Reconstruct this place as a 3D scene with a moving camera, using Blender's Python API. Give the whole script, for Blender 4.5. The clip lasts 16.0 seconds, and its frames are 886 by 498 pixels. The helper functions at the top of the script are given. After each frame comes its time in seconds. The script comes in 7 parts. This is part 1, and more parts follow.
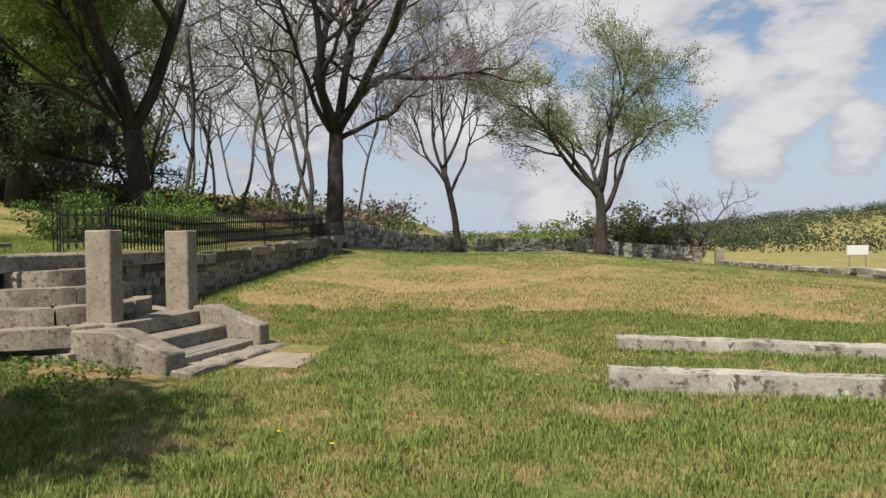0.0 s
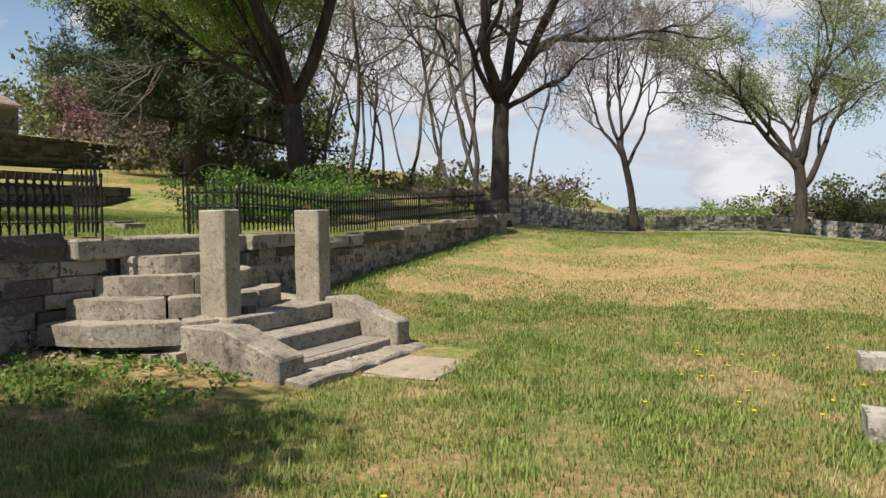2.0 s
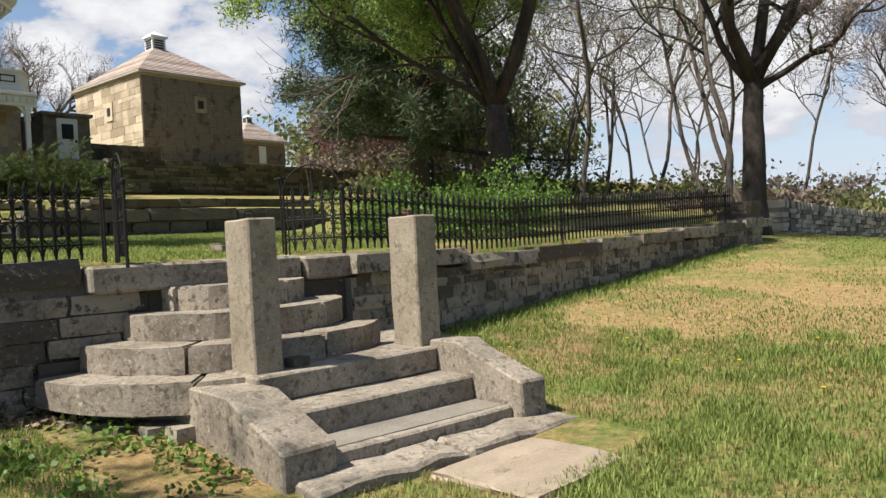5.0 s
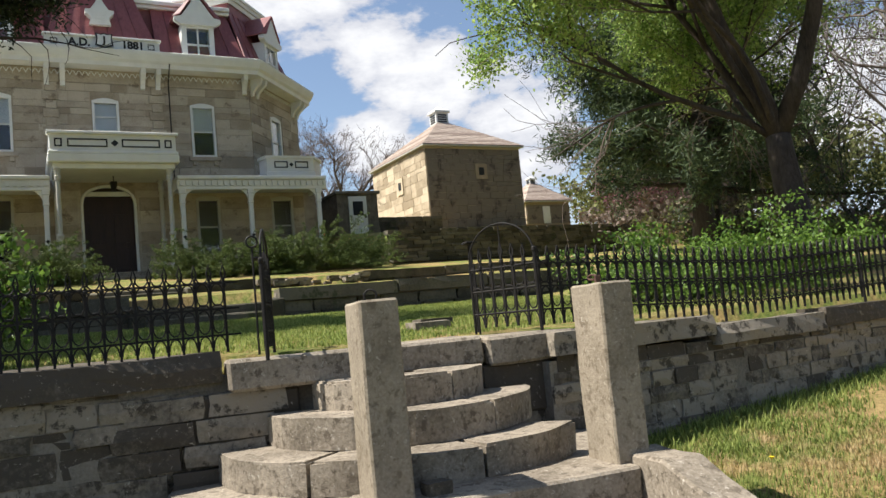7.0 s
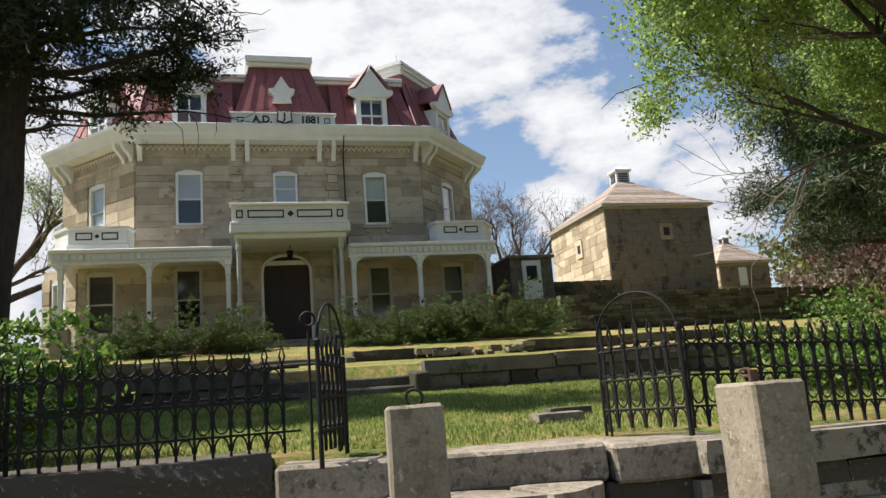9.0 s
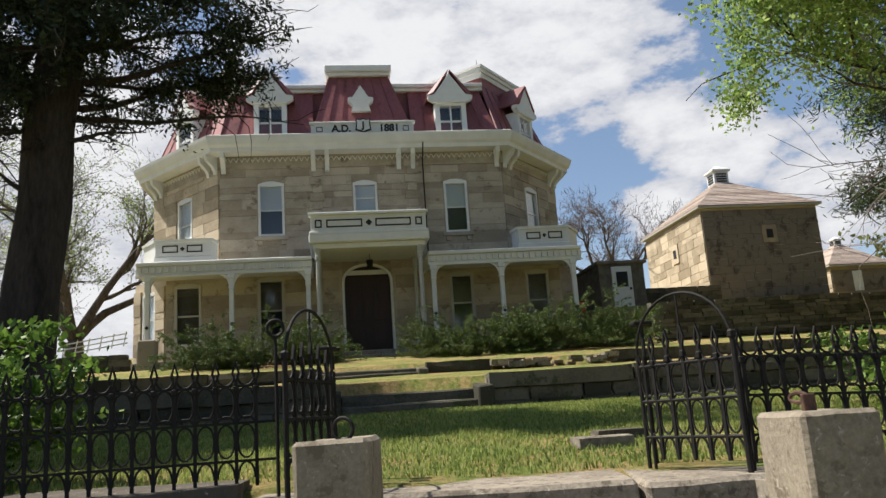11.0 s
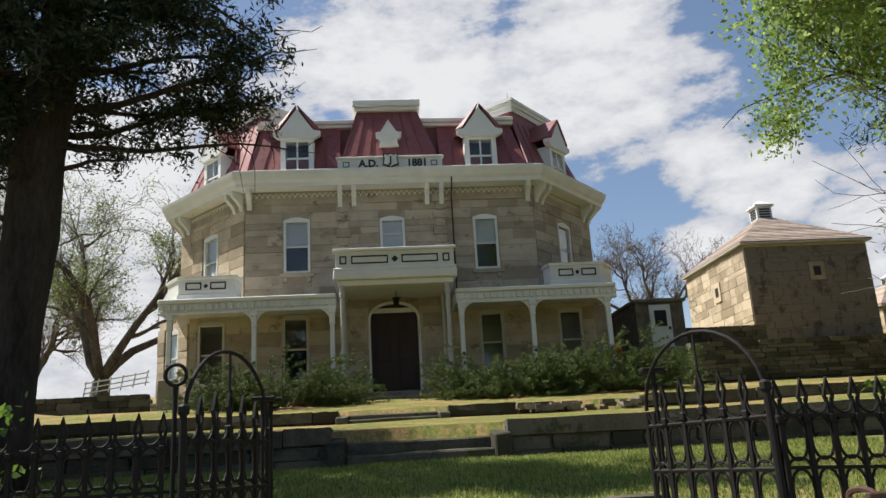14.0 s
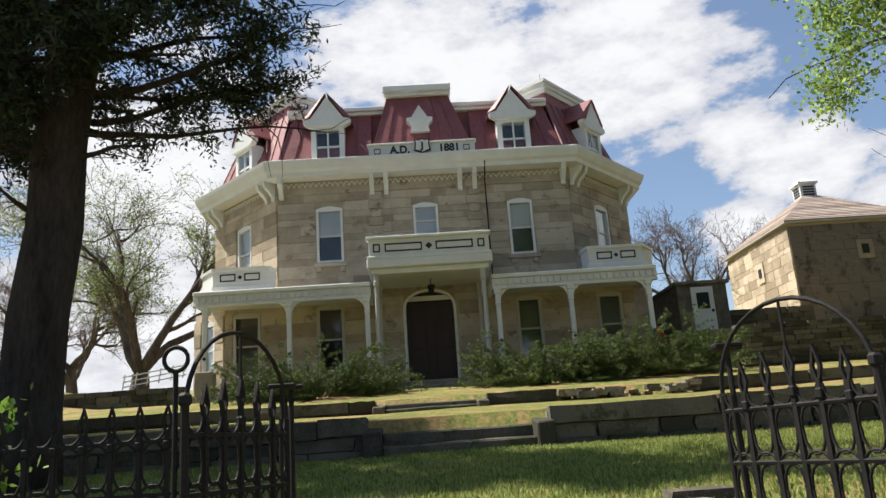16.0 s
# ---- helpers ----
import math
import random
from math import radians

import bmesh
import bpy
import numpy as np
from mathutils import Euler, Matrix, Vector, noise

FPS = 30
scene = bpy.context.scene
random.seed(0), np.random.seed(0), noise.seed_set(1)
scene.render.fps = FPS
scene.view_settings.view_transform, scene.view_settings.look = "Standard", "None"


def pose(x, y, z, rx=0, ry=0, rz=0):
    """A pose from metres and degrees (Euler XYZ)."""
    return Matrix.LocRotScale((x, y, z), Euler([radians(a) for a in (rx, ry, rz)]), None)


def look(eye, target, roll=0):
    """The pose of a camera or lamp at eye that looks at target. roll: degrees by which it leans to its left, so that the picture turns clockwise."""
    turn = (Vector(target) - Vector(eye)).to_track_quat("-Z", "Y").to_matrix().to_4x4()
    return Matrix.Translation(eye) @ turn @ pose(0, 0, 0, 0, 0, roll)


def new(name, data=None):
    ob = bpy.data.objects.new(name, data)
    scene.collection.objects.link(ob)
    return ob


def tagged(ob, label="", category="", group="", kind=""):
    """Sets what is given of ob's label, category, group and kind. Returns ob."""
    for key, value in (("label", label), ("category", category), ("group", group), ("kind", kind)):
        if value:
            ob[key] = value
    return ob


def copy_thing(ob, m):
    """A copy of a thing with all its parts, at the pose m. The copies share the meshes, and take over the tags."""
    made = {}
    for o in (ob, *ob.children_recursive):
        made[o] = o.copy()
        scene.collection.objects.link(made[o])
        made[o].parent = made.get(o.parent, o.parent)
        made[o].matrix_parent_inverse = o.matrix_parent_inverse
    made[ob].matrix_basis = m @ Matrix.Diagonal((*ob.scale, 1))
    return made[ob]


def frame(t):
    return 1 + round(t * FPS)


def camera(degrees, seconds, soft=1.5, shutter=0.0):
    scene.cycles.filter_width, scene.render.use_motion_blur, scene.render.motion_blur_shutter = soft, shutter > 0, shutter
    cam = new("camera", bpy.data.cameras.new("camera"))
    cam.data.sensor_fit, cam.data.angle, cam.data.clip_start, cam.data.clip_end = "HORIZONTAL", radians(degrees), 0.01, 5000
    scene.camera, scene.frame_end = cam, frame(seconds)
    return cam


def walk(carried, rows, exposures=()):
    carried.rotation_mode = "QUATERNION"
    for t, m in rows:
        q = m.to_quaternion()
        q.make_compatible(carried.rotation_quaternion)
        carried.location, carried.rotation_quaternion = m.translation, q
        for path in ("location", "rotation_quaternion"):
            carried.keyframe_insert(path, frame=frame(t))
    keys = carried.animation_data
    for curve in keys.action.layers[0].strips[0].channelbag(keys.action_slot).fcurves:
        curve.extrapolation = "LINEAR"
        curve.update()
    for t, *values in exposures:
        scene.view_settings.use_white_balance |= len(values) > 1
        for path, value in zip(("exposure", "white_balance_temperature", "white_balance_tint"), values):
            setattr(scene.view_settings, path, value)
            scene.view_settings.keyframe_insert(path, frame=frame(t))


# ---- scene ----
cam = camera(59.0, 16.0)
PATH = [
    (0, (-0.56, -0.087, 1.826), (-0.844, 1.892, 1.781), -0.7),
    (0.5, (-0.622, 0.329, 1.831), (-0.994, 2.294, 1.776), -0.1),
    (1, (-0.624, 0.757, 1.827), (-1.087, 2.701, 1.737), -0.6),
    (1.5, (-0.663, 1.179, 1.82), (-1.298, 3.071, 1.691), -1.1),
    (2, (-0.84, 1.651, 1.859), (-1.547, 3.519, 1.759), -0.7),
    (2.5, (-0.949, 2.108, 1.875), (-1.736, 3.944, 1.785), -0.9),
    (3, (-1.043, 2.578, 1.849), (-1.885, 4.39, 1.77), -0.4),
    (3.2, (-1.07, 2.783, 1.852), (-1.933, 4.585, 1.775), 0.1),
    (5.3, (-1.161, 4.935, 1.69), (-2.523, 6.399, 1.679), -3.8),
    (5.5, (-1.2, 5.104, 1.69), (-2.602, 6.53, 1.695), -4.1),
    (6, (-1.362, 5.492, 1.713), (-2.836, 6.843, 1.775), -4.1),
    (6.5, (-1.504, 5.825, 1.726), (-3.116, 7.003, 1.843), -5.5),
    (7, (-1.663, 6.2, 1.772), (-3.416, 7.147, 1.942), -5.4),
    (7.5, (-1.894, 6.468, 1.815), (-3.691, 7.312, 2.054), -5.5),
    (8, (-2.066, 6.738, 1.833), (-3.898, 7.476, 2.146), -5.2),
    (8.5, (-2.295, 6.995, 1.874), (-4.163, 7.621, 2.218), -4.6),
    (9, (-2.486, 7.149, 1.903), (-4.385, 7.656, 2.275), -4.3),
    (9.5, (-2.646, 7.303, 1.915), (-4.562, 7.723, 2.309), -4.4),
    (9.7, (-2.719, 7.383, 1.914), (-4.64, 7.762, 2.322), -4.2),
    (12, (-3.380, 7.964, 1.969), (-5.322, 8.203, 2.391), -3.9),
    (12.5, (-3.584, 8.040, 1.991), (-5.522, 8.269, 2.440), -3.8),
    (13, (-3.709, 8.128, 2.000), (-5.644, 8.346, 2.465), -3.8),
    (13.5, (-3.728, 8.150, 2.008), (-5.661, 8.341, 2.495), -3.4),
    (14, (-3.784, 8.207, 2.022), (-5.711, 8.374, 2.538), -3.3),
    (14.5, (-3.819, 8.256, 2.021), (-5.745, 8.412, 2.545), -3.6),
    (15, (-3.837, 8.233, 2.011), (-5.765, 8.371, 2.536), -3.8),
    (15.5, (-3.784, 8.253, 2.018), (-5.716, 8.361, 2.531), -4.0),
    (16.0, (-4.204, 8.223, 2.038), (-6.136, 8.301, 2.531), -4.0),
]
EXPOSURE = [(0, 0.46), (1, 0.52), (2, 0.72), (3.2, 0.86), (5.5, 0.82), (7.5, 1.0), (8.5, 0.95), (9.5, 0.84), (12.5, 0.68), (15.4, 0.64), (16, 0.88)]
walk(cam, [(t, look(eye, target, roll)) for t, eye, target, roll in PATH], EXPOSURE)

# ---- light ----
world = bpy.data.worlds.new("sky_world")
scene.world = world
world.use_nodes = True
wn, wl = world.node_tree.nodes, world.node_tree.links
wn.clear()
w_out = wn.new("ShaderNodeOutputWorld")
w_bg = wn.new("ShaderNodeBackground")
sky = wn.new("ShaderNodeTexSky")
sky.sky_type = "NISHITA"
sky.sun_disc = False
SUN_DIR = Vector((-0.21, -0.52, 0.83)).normalized()
sky.sun_elevation = math.asin(SUN_DIR.z)
sky.sun_rotation = math.atan2(SUN_DIR.x, SUN_DIR.y)
sky.air_density, sky.dust_density, sky.ozone_density = 1.0, 0.6, 1.6


def w_math(op, a, b=None, c=None, clamp=False):
    n = wn.new("ShaderNodeMath")
    n.operation, n.use_clamp = op, clamp
    for i, v in enumerate((a, b, c)):
        if v is None:
            continue
        if isinstance(v, (int, float)):
            n.inputs[i].default_value = v
        else:
            wl.new(v, n.inputs[i])
    return n.outputs[0]


def w_range(v, a, b, lo=0.0, hi=1.0):
    n = wn.new("ShaderNodeMapRange")
    n.interpolation_type = "SMOOTHSTEP"
    for key, val in (("From Min", a), ("From Max", b), ("To Min", lo), ("To Max", hi)):
        n.inputs[key].default_value = val
    wl.new(v, n.inputs["Value"])
    return n.outputs[0]


def w_mix(f, a, b):
    n = wn.new("ShaderNodeMix")
    n.data_type, n.clamp_factor = "RGBA", True
    for key, v in (("Factor", f), ("A", a), ("B", b)):
        if isinstance(v, tuple):
            n.inputs[key].default_value = (*v, 1)
        elif isinstance(v, float):
            n.inputs[key].default_value = v
        else:
            wl.new(v, n.inputs[key])
    return n.outputs["Result"]


def w_noise(vec, scale, detail, rough_):
    n = wn.new("ShaderNodeTexNoise")
    n.inputs["Scale"].default_value, n.inputs["Detail"].default_value, n.inputs["Roughness"].default_value = scale, detail, rough_
    wl.new(vec, n.inputs["Vector"])
    return n.outputs["Fac"]


# cumulus clouds: the larger ones by their direction and breadth, ragged by noise, with a field of lesser ones all about
tc = wn.new("ShaderNodeTexCoord")
mp = wn.new("ShaderNodeMapping")
mp.inputs["Scale"].default_value = (1.0, 1.0, 2.2)
mp.inputs["Location"].default_value = (0.42, 0.15, 0.3)
wl.new(tc.outputs["Generated"], mp.inputs["Vector"])
ragged = w_noise(mp.outputs["Vector"], 5.0, 9.0, 0.60)
curls = w_noise(mp.outputs["Vector"], 13.0, 8.0, 0.62)
broad = w_noise(mp.outputs["Vector"], 1.9, 6.0, 0.5)
CLOUDS = [((-0.876, 0.05, 0.49), 0.19), ((-0.857, 0.24, 0.465), 0.16), ((-0.90, 0.16, 0.40), 0.11),
          ((-0.861, 0.400, 0.322), 0.062), ((-0.838, 0.462, 0.288), 0.062), ((-0.855, 0.43, 0.292), 0.05), ((-0.88, 0.40, 0.225), 0.06),
          ((-0.90, -0.30, 0.29), 0.22), ((-0.92, -0.36, 0.12), 0.20), ((-0.80, 0.56, 0.22), 0.08),
          ((0.19, 0.962, 0.190), 0.055), ((0.29, 0.936, 0.205), 0.075), ((0.255, 0.95, 0.155), 0.07), ((0.34, 0.936, 0.10), 0.045), ((0.224, 0.97, 0.085), 0.05),
          ((0.02, 0.996, 0.08), 0.09), ((0.10, 0.96, 0.27), 0.12), ((0.33, 0.90, 0.29), 0.12), ((-0.10, 0.98, 0.17), 0.12), ((-0.35, 0.92, 0.25), 0.20), ((-0.6, 0.77, 0.22), 0.14)]
body = None
for d_, r_ in CLOUDS:
    n = wn.new("ShaderNodeVectorMath")
    n.operation = "DISTANCE"
    wl.new(tc.outputs["Generated"], n.inputs[0])
    n.inputs[1].default_value = Vector(d_).normalized()
    one = w_range(n.outputs["Value"], r_ * 1.45, r_ * 0.25)
    body = one if body is None else w_math("MAXIMUM", body, one)
lift = w_math("ADD", w_math("MULTIPLY", w_math("SUBTRACT", ragged, 0.5), 1.7), w_math("MULTIPLY", w_math("SUBTRACT", curls, 0.5), 1.5))
dense = w_math("ADD", w_math("MULTIPLY_ADD", body, 0.80, w_math("MULTIPLY", w_math("SUBTRACT", broad, 0.5), 1.0)), lift)
cover = w_range(dense, 0.20, 0.50)
belly = w_range(w_math("ADD", dense, w_math("MULTIPLY", broad, -0.5)), 0.05, 0.7)
tint = w_mix(belly, (4.7, 4.85, 5.4), (6.9, 6.95, 7.1))
sepw = wn.new("ShaderNodeSeparateXYZ")
wl.new(tc.outputs["Generated"], sepw.inputs[0])
hazy = w_range(sepw.outputs["Z"], 0.22, 0.0, 0.06, 0.9)
clear = w_mix(hazy, sky.outputs["Color"], (4.9, 5.5, 6.6))
whole = w_mix(cover, clear, tint)
wl.new(whole, w_bg.inputs["Color"])
w_bg.inputs["Strength"].default_value = 0.076
wl.new(w_bg.outputs["Background"], w_out.inputs["Surface"])

sun = bpy.data.lights.new("sun", "SUN")
sun.energy, sun.angle, sun.color = 5.0, radians(0.53), (1.0, 0.95, 0.87)
sun_ob = new("sun", sun)
sun_ob.matrix_world = look(SUN_DIR * 50, (0, 0, 0))

# ---- materials ----


def node(mt, kind, **inputs):
    n = mt.node_tree.nodes.new(kind)
    for key, value in inputs.items():
        n.inputs[key.replace("_", " ")].default_value = value
    return n


def surface(name, dark, light, rough=0.85, scale=3.0, fine=40.0, bump=0.3, metal=0.0, spots=None, spot_scale=6.0, spot_at=0.62,
            island=0.0, thin=0.0, pale=None, pale_scale=9.0, pale_at=0.62, spec=0.3, stretch=(1, 1, 1), space="Object", bump_scale=None):
    """Two scales of colour, grain, relief and, if asked, blotches of a third colour."""
    mt = bpy.data.materials.new(name)
    mt.use_nodes = True
    nt, lk = mt.node_tree, mt.node_tree.links
    bsdf = nt.nodes["Principled BSDF"]
    bsdf.inputs["Roughness"].default_value = rough
    bsdf.inputs["Metallic"].default_value = metal
    bsdf.inputs["Specular IOR Level"].default_value = spec
    if space == "World":
        src = nt.nodes.new("ShaderNodeNewGeometry").outputs["Position"]
    else:
        src = nt.nodes.new("ShaderNodeTexCoord").outputs["Object"]
    mapping = node(mt, "ShaderNodeMapping", Scale=stretch)
    lk.new(src, mapping.inputs["Vector"])
    big = node(mt, "ShaderNodeTexNoise", Scale=scale, Detail=6.0, Roughness=0.6)
    small = node(mt, "ShaderNodeTexNoise", Scale=fine, Detail=5.0, Roughness=0.65)
    lk.new(mapping.outputs["Vector"], big.inputs["Vector"])
    lk.new(mapping.outputs["Vector"], small.inputs["Vector"])
    add = node(mt, "ShaderNodeMath")
    add.operation = "MULTIPLY_ADD"
    add.inputs[1].default_value = 0.45
    lk.new(small.outputs["Fac"], add.inputs[0])
    mul = node(mt, "ShaderNodeMath")
    mul.operation = "MULTIPLY"
    mul.inputs[1].default_value = 0.55
    lk.new(big.outputs["Fac"], mul.inputs[0])
    lk.new(mul.outputs[0], add.inputs[2])
    fac = add.outputs[0]
    if island:
        if island > 1:
            rnd = nt.nodes.new("ShaderNodeObjectInfo").outputs["Random"]
            amount = island - 1
        else:
            rnd = nt.nodes.new("ShaderNodeNewGeometry").outputs["Random Per Island"]
            amount = island
        shift = node(mt, "ShaderNodeMath")
        shift.operation = "MULTIPLY_ADD"
        shift.inputs[1].default_value = amount
        lk.new(rnd, shift.inputs[0])
        off = node(mt, "ShaderNodeMath")
        off.operation = "SUBTRACT"
        off.inputs[1].default_value = amount / 2
        lk.new(fac, off.inputs[0])
        lk.new(off.outputs[0], shift.inputs[2])
        fac = shift.outputs[0]
    rmp = nt.nodes.new("ShaderNodeValToRGB")
    rmp.color_ramp.elements[0].position, rmp.color_ramp.elements[1].position = 0.36, 0.64
    rmp.color_ramp.elements[0].color, rmp.color_ramp.elements[1].color = (*dark, 1), (*light, 1)
    lk.new(fac, rmp.inputs["Fac"])
    colour = rmp.outputs["Color"]
    if spots:
        sp = node(mt, "ShaderNodeTexNoise", Scale=spot_scale, Detail=8.0, Roughness=0.7)
        lk.new(mapping.outputs["Vector"], sp.inputs["Vector"])
        r2 = nt.nodes.new("ShaderNodeValToRGB")
        r2.color_ramp.elements[0].position, r2.color_ramp.elements[1].position = spot_at, spot_at + 0.07
        lk.new(sp.outputs["Fac"], r2.inputs["Fac"])
        mx = nt.nodes.new("ShaderNodeMix")
        mx.data_type = "RGBA"
        lk.new(r2.outputs["Color"], mx.inputs["Factor"])
        lk.new(colour, mx.inputs["A"])
        mx.inputs["B"].default_value = (*spots, 1)
        colour = mx.outputs["Result"]
    if pale:
        sp = node(mt, "ShaderNodeTexNoise", Scale=pale_scale, Detail=7.0, Roughness=0.75, Distortion=0.6)
        lk.new(mapping.outputs["Vector"], sp.inputs["Vector"])
        r3 = nt.nodes.new("ShaderNodeValToRGB")
        r3.color_ramp.elements[0].position, r3.color_ramp.elements[1].position = pale_at, pale_at + 0.05
        lk.new(sp.outputs["Fac"], r3.inputs["Fac"])
        mx = nt.nodes.new("ShaderNodeMix")
        mx.data_type = "RGBA"
        lk.new(r3.outputs["Color"], mx.inputs["Factor"])
        lk.new(colour, mx.inputs["A"])
        mx.inputs["B"].default_value = (*pale, 1)
        colour = mx.outputs["Result"]
    lk.new(colour, bsdf.inputs["Base Color"])
    if bump:
        bp = node(mt, "ShaderNodeBump", Strength=bump, Distance=0.02)
        lk.new(fac if bump_scale is None else small.outputs["Fac"], bp.inputs["Height"])
        lk.new(bp.outputs["Normal"], bsdf.inputs["Normal"])
    if thin:
        tr = nt.nodes.new("ShaderNodeBsdfTranslucent")
        lk.new(colour, tr.inputs["Color"])
        mixs = nt.nodes.new("ShaderNodeMixShader")
        mixs.inputs["Fac"].default_value = thin
        lk.new(bsdf.outputs["BSDF"], mixs.inputs[1])
        lk.new(tr.outputs["BSDF"], mixs.inputs[2])
        lk.new(mixs.outputs["Shader"], nt.nodes["Material Output"].inputs["Surface"])
    return mt


M = {}
M["limestone"] = surface("limestone", (0.07, 0.058, 0.044), (0.25, 0.215, 0.165), 0.9, 2.5, 30, 0.7, spots=(0.062, 0.052, 0.039), spot_scale=9, spot_at=0.53, island=1.45, pale=(0.38, 0.35, 0.29), pale_scale=21, pale_at=0.61, space="World")
M["step_stone"] = surface("step_stone", (0.13, 0.108, 0.08), (0.34, 0.29, 0.225), 0.9, 2.5, 45, 0.7, spots=(0.12, 0.098, 0.072), spot_scale=16, spot_at=0.53, pale=(0.44, 0.40, 0.335), pale_scale=27, pale_at=0.60, space="World")
M["pillar_stone"] = surface("pillar_stone", (0.17, 0.14, 0.10), (0.33, 0.28, 0.21), 0.9, 3.0, 60, 0.5, spots=(0.16, 0.128, 0.09), spot_scale=18, spot_at=0.54, pale=(0.40, 0.355, 0.285), pale_scale=30, pale_at=0.60, space="World")
M["mortar"] = surface("mortar", (0.12, 0.105, 0.085), (0.26, 0.23, 0.185), 0.95, 3.0, 50, 0.5, space="World")
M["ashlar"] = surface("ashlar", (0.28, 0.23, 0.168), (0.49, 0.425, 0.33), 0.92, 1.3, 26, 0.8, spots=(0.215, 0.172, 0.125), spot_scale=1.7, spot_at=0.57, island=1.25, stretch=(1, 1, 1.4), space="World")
# golden ashlar, lightened to put sunlight into the walls that face the sun
M["ashlar_gold_lit"] = surface("ashlar_gold_lit", (0.30, 0.24, 0.162), (0.56, 0.465, 0.335), 0.9, 1.6, 22, 0.8, spots=(0.2, 0.165, 0.12), spot_scale=2.5, spot_at=0.62, island=1.4, space="World")
# weathered fronts of the outbuildings, with their shade darkened into the stone colour
M["ashlar_old_shaded"] = surface("ashlar_old_shaded", (0.098, 0.081, 0.063), (0.19, 0.16, 0.126), 0.92, 1.2, 18, 0.6, spots=(0.085, 0.07, 0.055), spot_scale=1.6, spot_at=0.54, island=1.0, space="World")
M["far_wood"] = surface("far_wood", (0.032, 0.045, 0.022), (0.08, 0.10, 0.045), 0.9, 0.03, 0.4, 0.0, island=0.6, thin=0.2, space="World")
M["litter"] = surface("litter", (0.10, 0.065, 0.04), (0.30, 0.21, 0.14), 0.9, 3, 20, 0.0, island=0.8, thin=0.15, space="World")
M["kerb_stone"] = surface("kerb_stone", (0.20, 0.175, 0.135), (0.46, 0.42, 0.35), 0.9, 2.5, 38, 0.7, spots=(0.10, 0.082, 0.06), spot_scale=7.0, spot_at=0.53, pale=(0.6, 0.57, 0.5), pale_scale=7, pale_at=0.6, space="World")
# grey of the portico posts; also shade put into window frames and eaves
M["trim_grey_shade"] = surface("trim_grey_shade", (0.40, 0.39, 0.35), (0.50, 0.49, 0.44), 0.6, 2.0, 40, 0.05)
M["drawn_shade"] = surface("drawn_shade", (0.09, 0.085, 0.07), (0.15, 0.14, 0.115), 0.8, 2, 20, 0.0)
M["darkwall"] = surface("darkwall", (0.09, 0.078, 0.06), (0.26, 0.225, 0.175), 0.92, 3.0, 30, 0.6, island=0.45, space="World")
M["white_paint"] = surface("white_paint", (0.62, 0.62, 0.585), (0.75, 0.75, 0.715), 0.5, 2.0, 60, 0.05)
M["black_paint"] = surface("black_paint", (0.012, 0.012, 0.012), (0.03, 0.03, 0.03), 0.5, 4, 60, 0.05)
M["iron"] = surface("iron", (0.006, 0.0055, 0.005), (0.018, 0.015, 0.013), 0.7, 6, 80, 0.2, spots=(0.045, 0.022, 0.014), spot_scale=14, spot_at=0.64, spec=0.25)
M["rust"] = surface("rust", (0.05, 0.027, 0.02), (0.12, 0.065, 0.045), 0.8, 12, 80, 0.3)
M["roof_red"] = surface("roof_red", (0.165, 0.05, 0.05), (0.28, 0.098, 0.095), 0.5, 1.2, 14, 0.12, spots=(0.15, 0.045, 0.045), spot_scale=2, spot_at=0.6, stretch=(1, 1, 0.5), space="World")
M["shingle"] = surface("shingle", (0.25, 0.19, 0.155), (0.44, 0.36, 0.30), 0.9, 3.0, 40, 0.4, island=1.35)
M["door_brown"] = surface("door_brown", (0.02, 0.010, 0.007), (0.042, 0.019, 0.013), 0.5, 3, 30, 0.15, stretch=(1, 1, 0.15))
M["blind"] = surface("blind", (0.50, 0.54, 0.56), (0.62, 0.65, 0.66), 0.7, 2, 20, 0.0)
# near-black colour stands in for the darkness of unlit rooms and vents
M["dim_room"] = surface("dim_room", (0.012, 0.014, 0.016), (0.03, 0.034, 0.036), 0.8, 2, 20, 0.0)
M["bark"] = surface("bark", (0.035, 0.028, 0.023), (0.15, 0.125, 0.105), 0.95, 5, 28, 1.0, stretch=(1, 1, 0.25))
M["bark_dark"] = surface("bark_dark", (0.018, 0.014, 0.012), (0.068, 0.054, 0.046), 0.95, 5, 28, 1.0, stretch=(1, 1, 0.25))
M["twig"] = surface("twig", (0.09, 0.07, 0.065), (0.20, 0.165, 0.15), 0.9, 4, 30, 0.2)
M["leaf_bright"] = surface("leaf_bright", (0.15, 0.25, 0.055), (0.36, 0.46, 0.14), 0.6, 0.6, 4, 0.0, island=0.5, thin=0.6, space="World")
M["leaf_fresh"] = surface("leaf_fresh", (0.13, 0.19, 0.05), (0.27, 0.34, 0.11), 0.6, 0.6, 4, 0.0, island=0.5, thin=0.4, space="World")
M["leaf_shrub"] = surface("leaf_shrub", (0.06, 0.12, 0.018), (0.16, 0.26, 0.045), 0.5, 1.0, 6, 0.0, island=0.5, thin=0.35, space="World")
M["needle"] = surface("needle", (0.026, 0.046, 0.021), (0.085, 0.12, 0.05), 0.6, 0.6, 4, 0.0, island=0.5, thin=0.25, space="World")
M["cedar"] = surface("cedar", (0.012, 0.022, 0.011), (0.045, 0.062, 0.028), 0.7, 0.8, 5, 0.0, island=0.5, thin=0.15, space="World")
